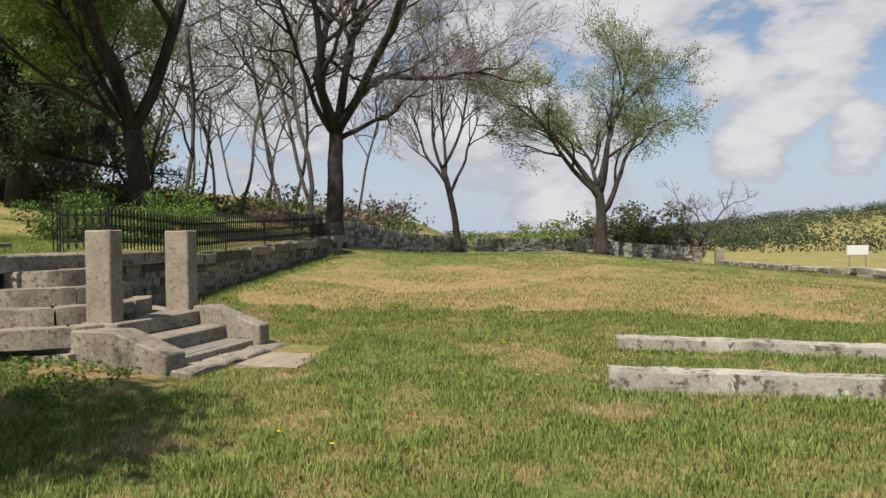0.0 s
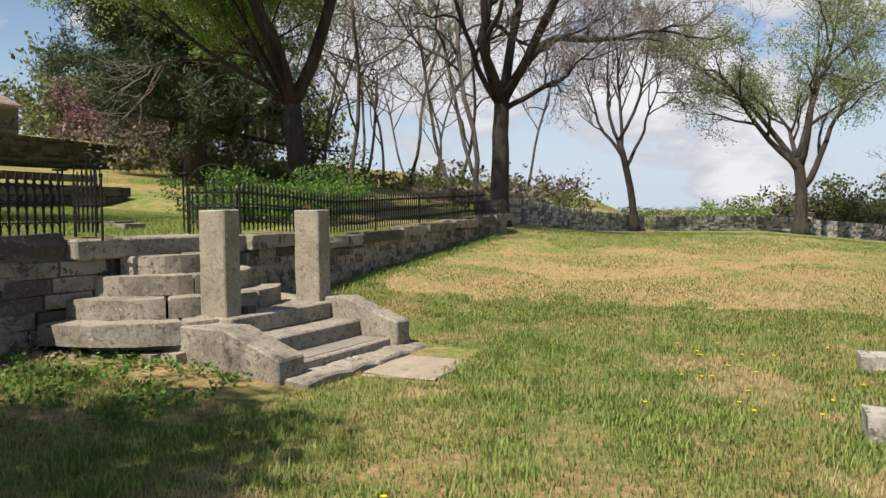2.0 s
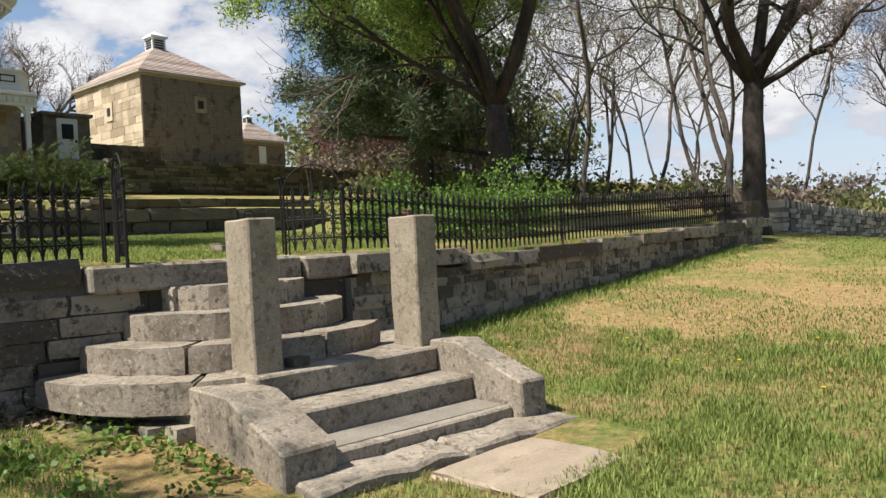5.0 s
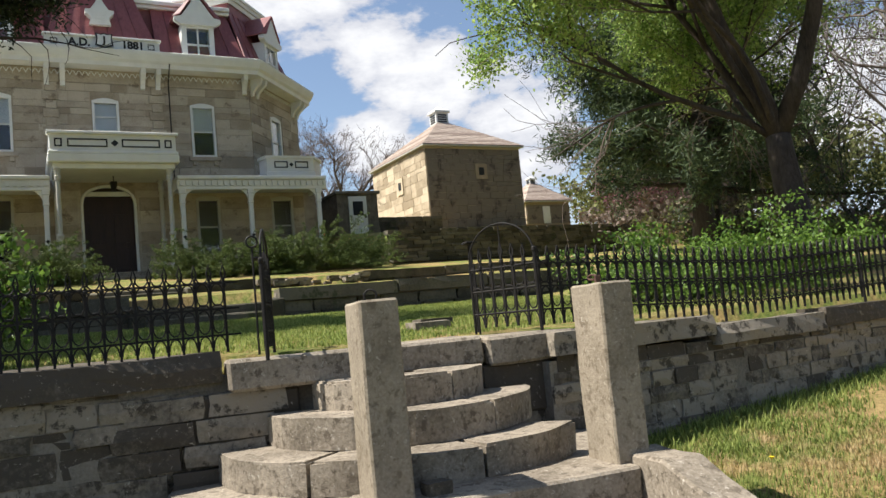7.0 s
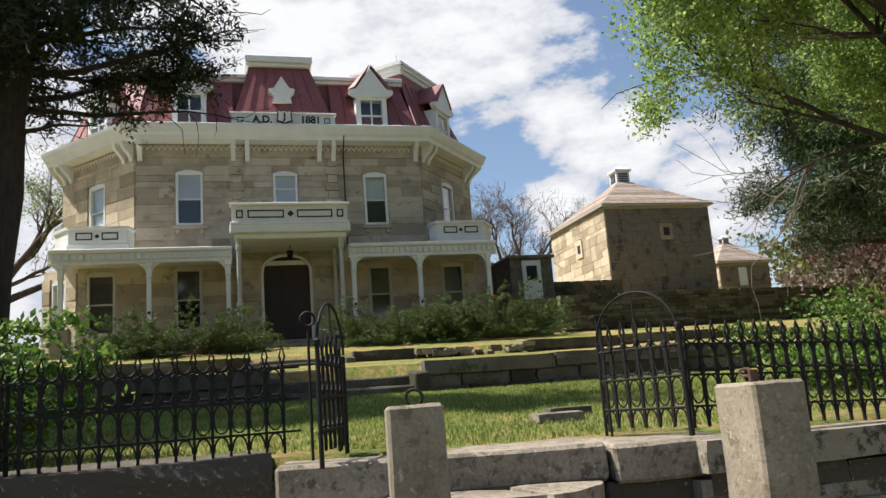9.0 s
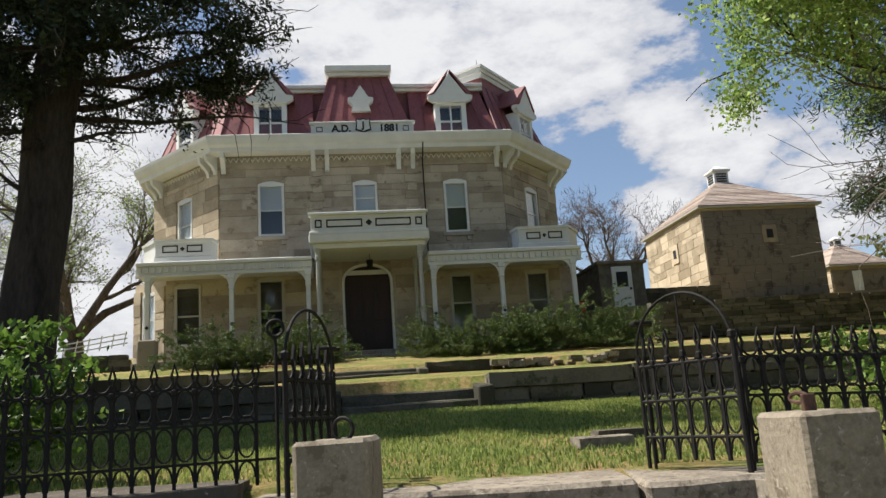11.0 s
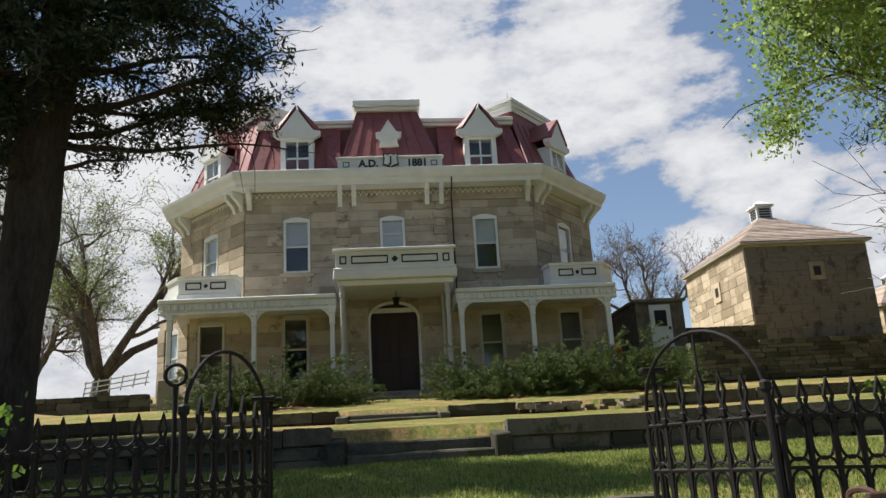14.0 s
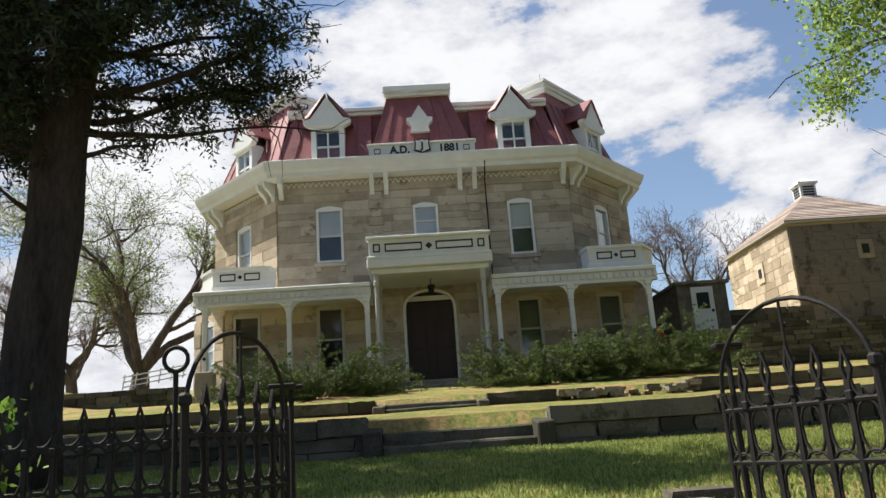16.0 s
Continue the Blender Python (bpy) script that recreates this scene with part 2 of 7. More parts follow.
M["juniper"] = surface("juniper", (0.035, 0.06, 0.013), (0.12, 0.16, 0.036), 0.6, 1.5, 8, 0.0, island=0.5, thin=0.2, space="World")
M["redbud"] = surface("redbud", (0.10, 0.05, 0.055), (0.22, 0.10, 0.115), 0.6, 1.0, 5, 0.0, island=0.5, thin=0.3, space="World")
M["undergrowth"] = surface("undergrowth", (0.085, 0.10, 0.035), (0.21, 0.22, 0.085), 0.8, 0.5, 4, 0.0, island=0.5, thin=0.4, space="World")
M["brush"] = surface("brush", (0.10, 0.075, 0.06), (0.22, 0.17, 0.14), 0.8, 0.5, 4, 0.0, island=0.5, thin=0.2, space="World")
M["yellow"] = surface("yellow", (0.6, 0.42, 0.01), (0.75, 0.58, 0.03), 0.6, 30, 80, 0.0)
M["concrete"] = surface("concrete", (0.22, 0.175, 0.125), (0.36, 0.29, 0.21), 0.9, 3, 50, 0.3, spots=(0.15, 0.12, 0.08), spot_scale=4, spot_at=0.6)
M["sign_white"] = surface("sign_white", (0.5, 0.5, 0.45), (0.62, 0.62, 0.58), 0.6, 4, 40, 0.0)
M["orange"] = surface("orange", (0.65, 0.06, 0.02), (0.8, 0.1, 0.04), 0.6, 4, 40, 0.0)
M["old_wood"] = surface("old_wood", (0.14, 0.10, 0.07), (0.32, 0.25, 0.18), 0.9, 3, 40, 0.3, stretch=(0.3, 1, 1))
M["blade"] = surface("blade", (0.10, 0.145, 0.03), (0.29, 0.33, 0.09), 0.7, 0.35, 3, 0.0, island=0.5, thin=0.4, space="World", spots=(0.46, 0.35, 0.18), spot_scale=0.8, spot_at=0.54)
M["long_blade"] = surface("long_blade", (0.11, 0.16, 0.03), (0.32, 0.37, 0.10), 0.7, 0.5, 4, 0.0, island=0.5, thin=0.4, space="World")


def lawn_material():
    """Spring lawn: green with dry straw-coloured patches and bare soil flecks."""
    mt = bpy.data.materials.new("lawn")
    mt.use_nodes = True
    nt, lk = mt.node_tree, mt.node_tree.links
    bsdf = nt.nodes["Principled BSDF"]
    bsdf.inputs["Roughness"].default_value = 0.95
    bsdf.inputs["Specular IOR Level"].default_value = 0.1
    pos = nt.nodes.new("ShaderNodeNewGeometry").outputs["Position"]

    def noise_node(scale, detail=6.0, rough=0.6):
        n = node(mt, "ShaderNodeTexNoise", Scale=scale, Detail=detail, Roughness=rough)
        lk.new(pos, n.inputs["Vector"])
        return n.outputs["Fac"]

    def ramp_node(src, a, b, ca, cb):
        r = nt.nodes.new("ShaderNodeValToRGB")
        r.color_ramp.elements[0].position, r.color_ramp.elements[1].position = a, b
        r.color_ramp.elements[0].color, r.color_ramp.elements[1].color = (*ca, 1), (*cb, 1)
        lk.new(src, r.inputs["Fac"])
        return r.outputs["Color"]

    def mix_node(f, a, b):
        m = nt.nodes.new("ShaderNodeMix")
        m.data_type = "RGBA"
        lk.new(f, m.inputs["Factor"])
        lk.new(a, m.inputs["A"])
        lk.new(b, m.inputs["B"])
        return m.outputs["Result"]
    grain = node(mt, "ShaderNodeMath")
    grain.operation = "MULTIPLY_ADD"
    grain.inputs[1].default_value = 0.5
    half = node(mt, "ShaderNodeMath")
    half.operation = "MULTIPLY"
    half.inputs[1].default_value = 0.5
    lk.new(noise_node(14, 4, 0.7), half.inputs[0])
    lk.new(noise_node(70, 6, 0.75), grain.inputs[0])
    lk.new(half.outputs[0], grain.inputs[2])
    fine = grain.outputs[0]
    green = ramp_node(fine, 0.38, 0.62, (0.06, 0.10, 0.02), (0.23, 0.26, 0.07))
    straw = ramp_node(fine, 0.38, 0.62, (0.19, 0.13, 0.055), (0.48, 0.33, 0.155))
    # the dry belt across the middle of the lower lawn
    sep = nt.nodes.new("ShaderNodeSeparateXYZ")
    lk.new(pos, sep.inputs[0])

    def band(axis, centre, half, soft):
        d = node(mt, "ShaderNodeMath")
        d.operation = "SUBTRACT"
        lk.new(sep.outputs[axis], d.inputs[0])
        d.inputs[1].default_value = centre
        ab = node(mt, "ShaderNodeMath")
        ab.operation = "ABSOLUTE"
        lk.new(d.outputs[0], ab.inputs[0])
        mr = node(mt, "ShaderNodeMapRange")
        mr.inputs["From Min"].default_value, mr.inputs["From Max"].default_value = half + soft, half - soft
        lk.new(ab.outputs[0], mr.inputs["Value"])
        return mr.outputs[0]
    b1 = band("Y", 14.2, 3.0, 2.2)
    b2 = band("X", 1.5, 6.4, 1.4)
    bm_ = node(mt, "ShaderNodeMath")
    bm_.operation = "MULTIPLY"
    lk.new(b1, bm_.inputs[0])
    lk.new(b2, bm_.inputs[1])
    patch = noise_node(0.55, 8, 0.68)
    tot = node(mt, "ShaderNodeMath")
    tot.operation = "MULTIPLY_ADD"
    tot.inputs[1].default_value = 0.15
    lk.new(bm_.outputs[0], tot.inputs[0])
    lk.new(patch, tot.inputs[2])
    # green under the trees at the far end, dry again beside the kerbs
    for by, bx, amount in ((band("Y", 31.0, 11.0, 1.5), band("X", 0.0, 9.0, 2.0), -0.11), (band("Y", 5.3, 0.9, 0.8), band("X", 2.0, 1.2, 0.9), 0.13)):
        both = node(mt, "ShaderNodeMath")
        both.operation = "MULTIPLY"
        lk.new(by, both.inputs[0])
        lk.new(bx, both.inputs[1])
        more = node(mt, "ShaderNodeMath")
        more.operation = "MULTIPLY_ADD"
        more.inputs[1].default_value = amount
        lk.new(both.outputs[0], more.inputs[0])
        lk.new(tot.outputs[0], more.inputs[2])
        tot = more
    pr = ramp_node(tot.outputs[0], 0.465, 0.60, (0, 0, 0), (1, 1, 1))
    c = mix_node(pr, green, straw)
    mid = ramp_node(noise_node(3.2, 5, 0.7), 0.46, 0.60, (0, 0, 0), (0.7, 0.7, 0.7))
    c = mix_node(mid, c, straw)
    soil = ramp_node(noise_node(5.0, 8, 0.75), 0.66, 0.74, (0, 0, 0), (0.7, 0.7, 0.7))
    brown = nt.nodes.new("ShaderNodeRGB")
    brown.outputs[0].default_value = (0.2, 0.14, 0.08, 1)
    c = mix_node(soil, c, brown.outputs[0])
    lk.new(c, bsdf.inputs["Base Color"])
    bp = node(mt, "ShaderNodeBump", Strength=1.0, Distance=0.04)
    lk.new(fine, bp.inputs["Height"])
    lk.new(bp.outputs["Normal"], bsdf.inputs["Normal"])
    return mt


M["lawn"] = lawn_material()


def glass_material():
    mt = bpy.data.materials.new("window_glass")
    mt.use_nodes = True
    b = mt.node_tree.nodes["Principled BSDF"]
    b.inputs["Base Color"].default_value = (0.95, 0.97, 0.97, 1)
    b.inputs["Roughness"].default_value = 0.03
    b.inputs["Transmission Weight"].default_value = 1.0
    b.inputs["IOR"].default_value = 1.45
    return mt


M["glass"] = glass_material()

# ---- building helpers ----


def mesh_from(bm, name):
    me = bpy.data.meshes.new(name)
    bm.to_mesh(me)
    bm.free()
    return me


def thing(name, loc=(0, 0, 0), label="", category="", group="", kind="", rz=0.0):
    ob = new(name)
    ob.matrix_world = pose(*loc, 0, 0, rz)
    ob.empty_display_size = 0.2
    return tagged(ob, label, category, group, kind)


def part(name, bm, material, parent, label="", kind=""):
    me = bm if isinstance(bm, bpy.types.Mesh) else mesh_from(bm, name)
    if material and not me.materials:
        me.materials.append(M[material])
    ob = new(name, me)
    ob.parent = parent
    return tagged(ob, label, kind=kind)


def lone(name, bm, material, label="", category="", group="", kind="", loc=None):
    me = bm if isinstance(bm, bpy.types.Mesh) else mesh_from(bm, name)
    if not me.materials:
        me.materials.append(M[material])
    ob = new(name, me)
    if loc:
        ob.location = loc
    return tagged(ob, label, category, group, kind)


def box(bm, x0, x1, y0, y1, z0, z1, bevel=0.0, m=None):
    r = bmesh.ops.create_cube(bm, size=1.0)["verts"]
    for v in r:
        v.co = Vector((x0 + (v.co.x + 0.5) * (x1 - x0), y0 + (v.co.y + 0.5) * (y1 - y0), z0 + (v.co.z + 0.5) * (z1 - z0)))
    if bevel:
        es = list({e for v in r for e in v.link_edges})
        out = bmesh.ops.bevel(bm, geom=es, offset=bevel, segments=1, affect="EDGES")
        r = list({v for f in out["faces"] for v in f.verts} | {v for v in r if v.is_valid})
    if m is not None:
        for v in r:
            v.co = m @ v.co
    return r


def new_box(*a, **k):
    bm = bmesh.new()
    box(bm, *a, **k)
    return bm


def prism(bm, pts, z0, z1, cap=True):
    """An upright prism over a counter-clockwise outline; z1 may be a list, a height for each corner."""
    n = len(pts)
    za = z0 if isinstance(z0, (list, tuple)) else [z0] * n
    zb = z1 if isinstance(z1, (list, tuple)) else [z1] * n
    lo = [bm.verts.new((p[0], p[1], a)) for p, a in zip(pts, za)]
    hi = [bm.verts.new((p[0], p[1], b)) for p, b in zip(pts, zb)]
    for i in range(n):
        j = (i + 1) % n
        bm.faces.new((lo[i], lo[j], hi[j], hi[i]))
    if cap:
        bm.faces.new(hi)
        bm.faces.new(lo[::-1])
    return lo + hi


def rough(bm, amount, cuts=2, seed=0, freq=3.0):
    """Hewn faces: cut finer and push by noise."""
    if cuts:
        bmesh.ops.subdivide_edges(bm, edges=bm.edges[:], cuts=cuts, use_grid_fill=True)
    off = Vector((seed * 7.3, seed * 3.1, seed * 1.7))
    for v in bm.verts:
        v.co += noise.noise_vector(v.co * freq + off) * amount + noise.noise_vector(v.co * freq * 3.7 + off) * amount * 0.4
    return bm


def tubes_mesh(name, tubes):
    """tubes: (points, radii, sides) each; all in one mesh."""
    vs, fs = [], []
    for pts, radii, sides in tubes:
        base = len(vs)
        n = len(pts)
        prev = None
        for i, p in enumerate(pts):
            d = (pts[min(i + 1, n - 1)] - pts[max(i - 1, 0)])
            if d.length < 1e-9:
                d = Vector((0, 0, 1))
            d.normalize()
            if prev is None:
                u = d.orthogonal().normalized()
            else:
                u = prev - d * prev.dot(d)
                u = u.normalized() if u.length > 1e-6 else d.orthogonal().normalized()
            prev = u
            w = d.cross(u)
            for k in range(sides):
                a = 2 * math.pi * k / sides
                vs.append(p + (u * math.cos(a) + w * math.sin(a)) * radii[i])
        for i in range(n - 1):
            for k in range(sides):
                k2 = (k + 1) % sides
                fs.append((base + i * sides + k, base + i * sides + k2, base + (i + 1) * sides + k2, base + (i + 1) * sides + k))
        if sides > 2:
            fs.append(tuple(base + k for k in range(sides))[::-1])
            fs.append(tuple(base + (n - 1) * sides + k for k in range(sides)))
    me = bpy.data.meshes.new(name)
    me.from_pydata([tuple(v) for v in vs], [], fs)
    return me


def smooth(me):
    me.polygons.foreach_set("use_smooth", [True] * len(me.polygons))
    return me


def leaves_mesh(name, centres, size, rng, flat=0.0, stretch=1.6):
    """A small folded diamond at each centre."""
    n = len(centres)
    c = np.array(centres, float)
    d = rng.normal(size=(n, 3))
    d[:, 2] *= (1 - flat)
    d /= np.linalg.norm(d, axis=1)[:, None]
    q = rng.normal(size=(n, 3))
    s = np.cross(d, q)
    s /= np.linalg.norm(s, axis=1)[:, None]
    k = size * rng.uniform(0.55, 1.3, n)[:, None]
    v = np.stack([c - d * k * stretch / 2, c + s * k / 2, c + d * k * stretch / 2, c - s * k / 2], 1).reshape(-1, 3)
    me = bpy.data.meshes.new(name)
    me.vertices.add(4 * n)
    me.vertices.foreach_set("co", v.astype(np.float32).ravel())
    me.loops.add(4 * n)
    me.loops.foreach_set("vertex_index", np.arange(4 * n, dtype=np.int32))
    me.polygons.add(n)
    me.polygons.foreach_set("loop_start", np.arange(0, 4 * n, 4, dtype=np.int32))
    me.update(calc_edges=True)
    return me

# ---- ground ----


def step01(a, b, v):
    t = min(1.0, max(0.0, (v - a) / (b - a)))
    return t * t * (3 - 2 * t)


def wall_x(y):
    """The face of the retaining wall."""
    return -6.82 + 0.57 * step01(7.3, 9.4, y)


def low_ground(x, y):
    z = 0.40 + 0.058 * max(0.0, min(y, 21.0) - 8.0) - 0.024 * max(0.0, min(y, 60) - 22.0)
    z += 0.09 * max(0.0, min(-x, 8.0) - 4.2) * step01(40, 20, y)
    z -= 0.0052 * max(0.0, min(x, 20.0)) * max(0.0, min(y, 21.0) - 3.0)
    z -= 0.10 * max(0.0, min(x, 80.0) - 9.0) * step01(8, 14, x)
    return z


def high_ground(x, y):
    """The terraced yard up to the house, and the hillside about it."""
    if x > -14.05:
        z = 1.63 + 0.054 * (-7 - x)
    elif x > -19.35:
        z = 2.42 + 0.068 * (-14.05 - x)
    else:
        z = 2.98 + 0.11 * (min(25.2, -x) - 19.35) + 0.02 * max(0.0, -x - 25.2)
    if x > -19.35:
        f = step01(14.8, 16.6, y)
        z = z * (1 - f) + (1.65 + 0.105 * max(0.0, -8.0 - x)) * f
    slope = 1.63 + max(0.0, -7 - x) * 0.128
    f = step01(24, 32, y)
    z = z * (1 - f) + slope * f
    if x < -25.15:
        up = 4.68 + 0.125 * min(16.0, -25.15 - x)
        z = z * (1 - step01(16.6, 16.9, y)) + up * step01(16.6, 16.9, y)
        z += 0.9 * step01(0.6, -3.5, y) * step01(-25.0, -29.0, x)
    return z + 0.9 * step01(-44, -90, x) * min(6.0, (-44 - x) * 0.1 if x < -44 else 0)


def far_ground(x, y):
    d = math.hypot(x, y)
    az = math.degrees(math.atan2(x, max(y, 1e-6))) if y > 0 else 180
    lift = 21 * step01(2, 26, az) * step01(75, 45, az) * step01(240, 620, d)
    return -5.0 * step01(60, 160, d) + lift + noise.noise(Vector((x, y, 0)) * 0.006) * 3 * step01(100, 300, d)


def ground_z(x, y):
    if y < 19.6:
        z = high_ground(x, y) if x < wall_x(y) - 0.2 else low_ground(x, y)
    else:
        f = step01(-6.2, -9.5 - 0.15 * (y - 19.6), x)
        z = low_ground(x, y) * (1 - f) + high_ground(x, y) * f
    d = math.hypot(x, y)
    f = step01(70, 180, d) if x > -20 else step01(110, 220, d)
    z = z * (1 - f) + far_ground(x, y) * f
    return z + noise.noise(Vector((x * 0.5, y * 0.5, 3.0))) * 0.025


cols = list(np.arange(-44, -13.9, 0.75)) + [-25.22, -25.12, -19.42, -19.32, -14.12, -14.02] + list(np.arange(-13.5, -7.2, 0.5)) + [-7.0, -6.76, -6.66, -6.4, -6.1, -5.8]
cols += list(np.arange(-5.5, 10.1, 0.4)) + [11, 12.5, 14, 17, 20, 25, 31, 38, 47, 58, 72, 90, 115, 145, 180, 230, 290, 360, 450, 560, 700, 900, 1300, 2200]
cols += [-48, -54, -62, -75, -90, -110, -140, -180, -240, -320, -450, -650, -1000, -2200]
cols = sorted(round(float(c), 3) for c in cols)
rows_y = list(np.arange(-8, 24.1, 0.4)) + list(np.arange(25, 50, 1.0)) + [52, 55, 59, 64, 70, 78, 88, 100, 115, 135, 160, 190, 230, 280, 340, 410, 490, 580, 690, 850, 1200, 2200]
rows_y += [16.65, 16.85, -10, -13, -18, -25, -40, -70, -120, -250, -600, -2200]
rows_y = sorted(round(float(c), 3) for c in rows_y)
gv, gf = [], []
for yy in rows_y:
    sh = wall_x(yy) + 6.5
    for cc in cols:
        xx = cc + sh * math.exp(-((cc + 6.5) / 1.3) ** 2)
        if abs(cc + 6.76) < 0.01:
            xx = wall_x(yy) - 0.26
        if abs(cc + 6.66) < 0.01:
            xx = wall_x(yy) - 0.16
        gv.append((xx, yy, ground_z(xx, yy)))
nc = len(cols)
for j in range(len(rows_y) - 1):
    for i in range(nc - 1):
        a = j * nc + i
        gf.append((a, a + 1, a + nc + 1, a + nc))
gm = bpy.data.meshes.new("ground")
gm.from_pydata(gv, [], gf)
gm.materials.append(M["lawn"])
lone("ground", smooth(gm), "lawn", "spring lawn with green grass and dry straw patches", "lawn", kind="structure")

# ---- rough stones, a few shapes shared by all walls ----


def stone_shape(seed):
    bm = bmesh.new()
    box(bm, -0.5, 0.5, -0.5, 0.5, -0.5, 0.5)
    bmesh.ops.subdivide_edges(bm, edges=bm.edges[:], cuts=1, use_grid_fill=True)
    rr = random.Random(seed)
    for v in bm.verts:
        k = sum(abs(c) > 0.4 for c in v.co)
        if k == 3:
            v.co *= rr.uniform(0.93, 0.985)
        elif k == 2:
            v.co *= rr.uniform(0.95, 1.0)
        v.co += Vector((rr.uniform(-0.03, 0.03), rr.uniform(-0.022, 0.022), rr.uniform(-0.035, 0.035)))
    return mesh_from(bm, "stone")


STONES = [stone_shape(s) for s in range(7)]
for me in STONES:
    me.materials.append(M["limestone"])


def coping_shape(seed):
    """A long dressed block: crisp arrises, a hewn face, nicks along the upper edge."""
    bm = bmesh.new()
    box(bm, -0.5, 0.5, -0.5, 0.5, -0.5, 0.5)
    bmesh.ops.subdivide_edges(bm, edges=[e for e in bm.edges if abs(e.verts[0].co.y - e.verts[1].co.y) > 0.5], cuts=5)
    bmesh.ops.subdivide_edges(bm, edges=[e for e in bm.edges if abs(e.verts[0].co.z - e.verts[1].co.z) > 0.5], cuts=1)
    rr = random.Random(seed)
    for v in bm.verts:
        out = v.co.x > 0.4
        v.co.x += rr.uniform(-0.035, 0.02) if out else 0.0
        v.co.z += rr.uniform(-0.06, 0.03) if v.co.z > 0.4 else rr.uniform(-0.03, 0.03)
        if abs(v.co.y) > 0.49:
            v.co.y *= rr.uniform(0.988, 1.0)
        if out and v.co.z > 0.4 and rr.random() < 0.35:
            v.co.x -= rr.uniform(0.02, 0.06)
    return mesh_from(bm, "coping_stone")


COPING = [coping_shape(s) for s in range(8)]
for me in COPING:
    me.materials.append(M["limestone"])


def put_stone(parent, centre, size, rng, shapes=STONES, name="stone", turn=0.0):
    ob = new(name, rng.choice(shapes))
    ob.parent = parent
    ob.matrix_world = Matrix.LocRotScale(centre, Euler((0, rng.uniform(-0.02, 0.02), turn + rng.uniform(-0.02, 0.02) + rng.choice((0, math.pi)))), size)
    return ob


def course_wall(parent, y0, y1, face, depth, bottom, top, rng, low=0.09, high=0.17, shortest=0.18, longest=0.5, along="y", shapes=STONES):
    """Courses of rubble between two heights that are functions of y."""
    n = 0
    z = min(bottom(y0), bottom(y1)) - 0.05
    while z < max(top(y0), top(y1)):
        h = rng.uniform(low, high)
        y = y0 - rng.uniform(0, 0.2)
        while y < y1:
            w = min(rng.uniform(shortest, longest), y1 - y + 0.05)
            yc = y + w / 2
            zt = min(z + h, top(yc))
            if zt - z > 0.04 and zt > bottom(yc) - 0.03 and yc < y1 and yc > y0:
                put_stone(parent, (face(yc) - depth / 2 + rng.uniform(-0.012, 0.012), yc, (z + zt) / 2), (depth, w - 0.006, zt - z - 0.003), rng, shapes)
                n += 1
            y += w
        z += h
    return n


# ---- retaining wall along the lawn ----
def cap_z(y):
    """Top of the coping."""
    if y < 8:
        return 1.675 + 0.004 * (8 - y)
    return 1.60 - 0.10 * step01(9.5, 12.0, y) + 0.028 * max(0.0, y - 12.0)


rng = random.Random(5)
retaining = thing("retaining_wall", (wall_x(5), 5, 0.4), "weathered limestone retaining wall with heavy coping stones", "wall", kind="structure")
part("core", new_box(wall_x(3) - 0.42 - wall_x(5), wall_x(3) - 0.018 - wall_x(5), -16, 2.4, -0.4, 1.12), "mortar", retaining)
part("core", new_box(-6.25 - 0.42 - wall_x(5), -6.25 - 0.018 - wall_x(5), 4.45, 14.5, -0.4, 0.98), "mortar", retaining)
course_wall(retaining, 0.6, 7.2, wall_x, 0.3, lambda y: low_ground(-6.8, y), lambda y: cap_z(y) - 0.19, rng, 0.10, 0.19, 0.2, 0.55)
course_wall(retaining, 9.55, 19.6, wall_x, 0.3, lambda y: low_ground(-6.25, y), lambda y: cap_z(y) - 0.16, rng, 0.08, 0.15, 0.16, 0.42)
yc = -2.0
while yc < 19.5:
    w = rng.uniform(1.0, 1.7)
    if yc + w > 6.3 and yc < 6.9:
        w = 7.30 - yc
    if not 7.1 < yc < 9.4:
        h = 0.19 if yc < 8 else 0.16
        put_stone(retaining, (wall_x(yc + w / 2) - 0.21 + rng.uniform(-0.015, 0.015), yc + w / 2, cap_z(yc + w / 2) - h / 2 + rng.uniform(-0.006, 0.006)), (0.54, w - 0.008, h), rng, COPING, "coping_stone")
    yc = yc + w if not 7.1 < yc + w < 9.4 else 9.45
end_pier = thing("stone_pier", (-6.45, 19.9, 1.1), "stacked rubble end pier of the retaining wall", "pier")
for k in range(6):
    put_stone(end_pier, (-6.45 + rng.uniform(-0.03, 0.03), 19.9, 1.2 + 0.16 * k), (0.62, 0.6, 0.165), rng)

# ---- the stone stairs ----
S = pose(-6.55, 8.40, 0, 0, 0, -9)
stairs = thing("stone_stairs", (-6.55, 8.40, 0), "old limestone stairs, curved upper steps, straight lower flight with cheek blocks", "stairs", kind="structure", rz=-9)


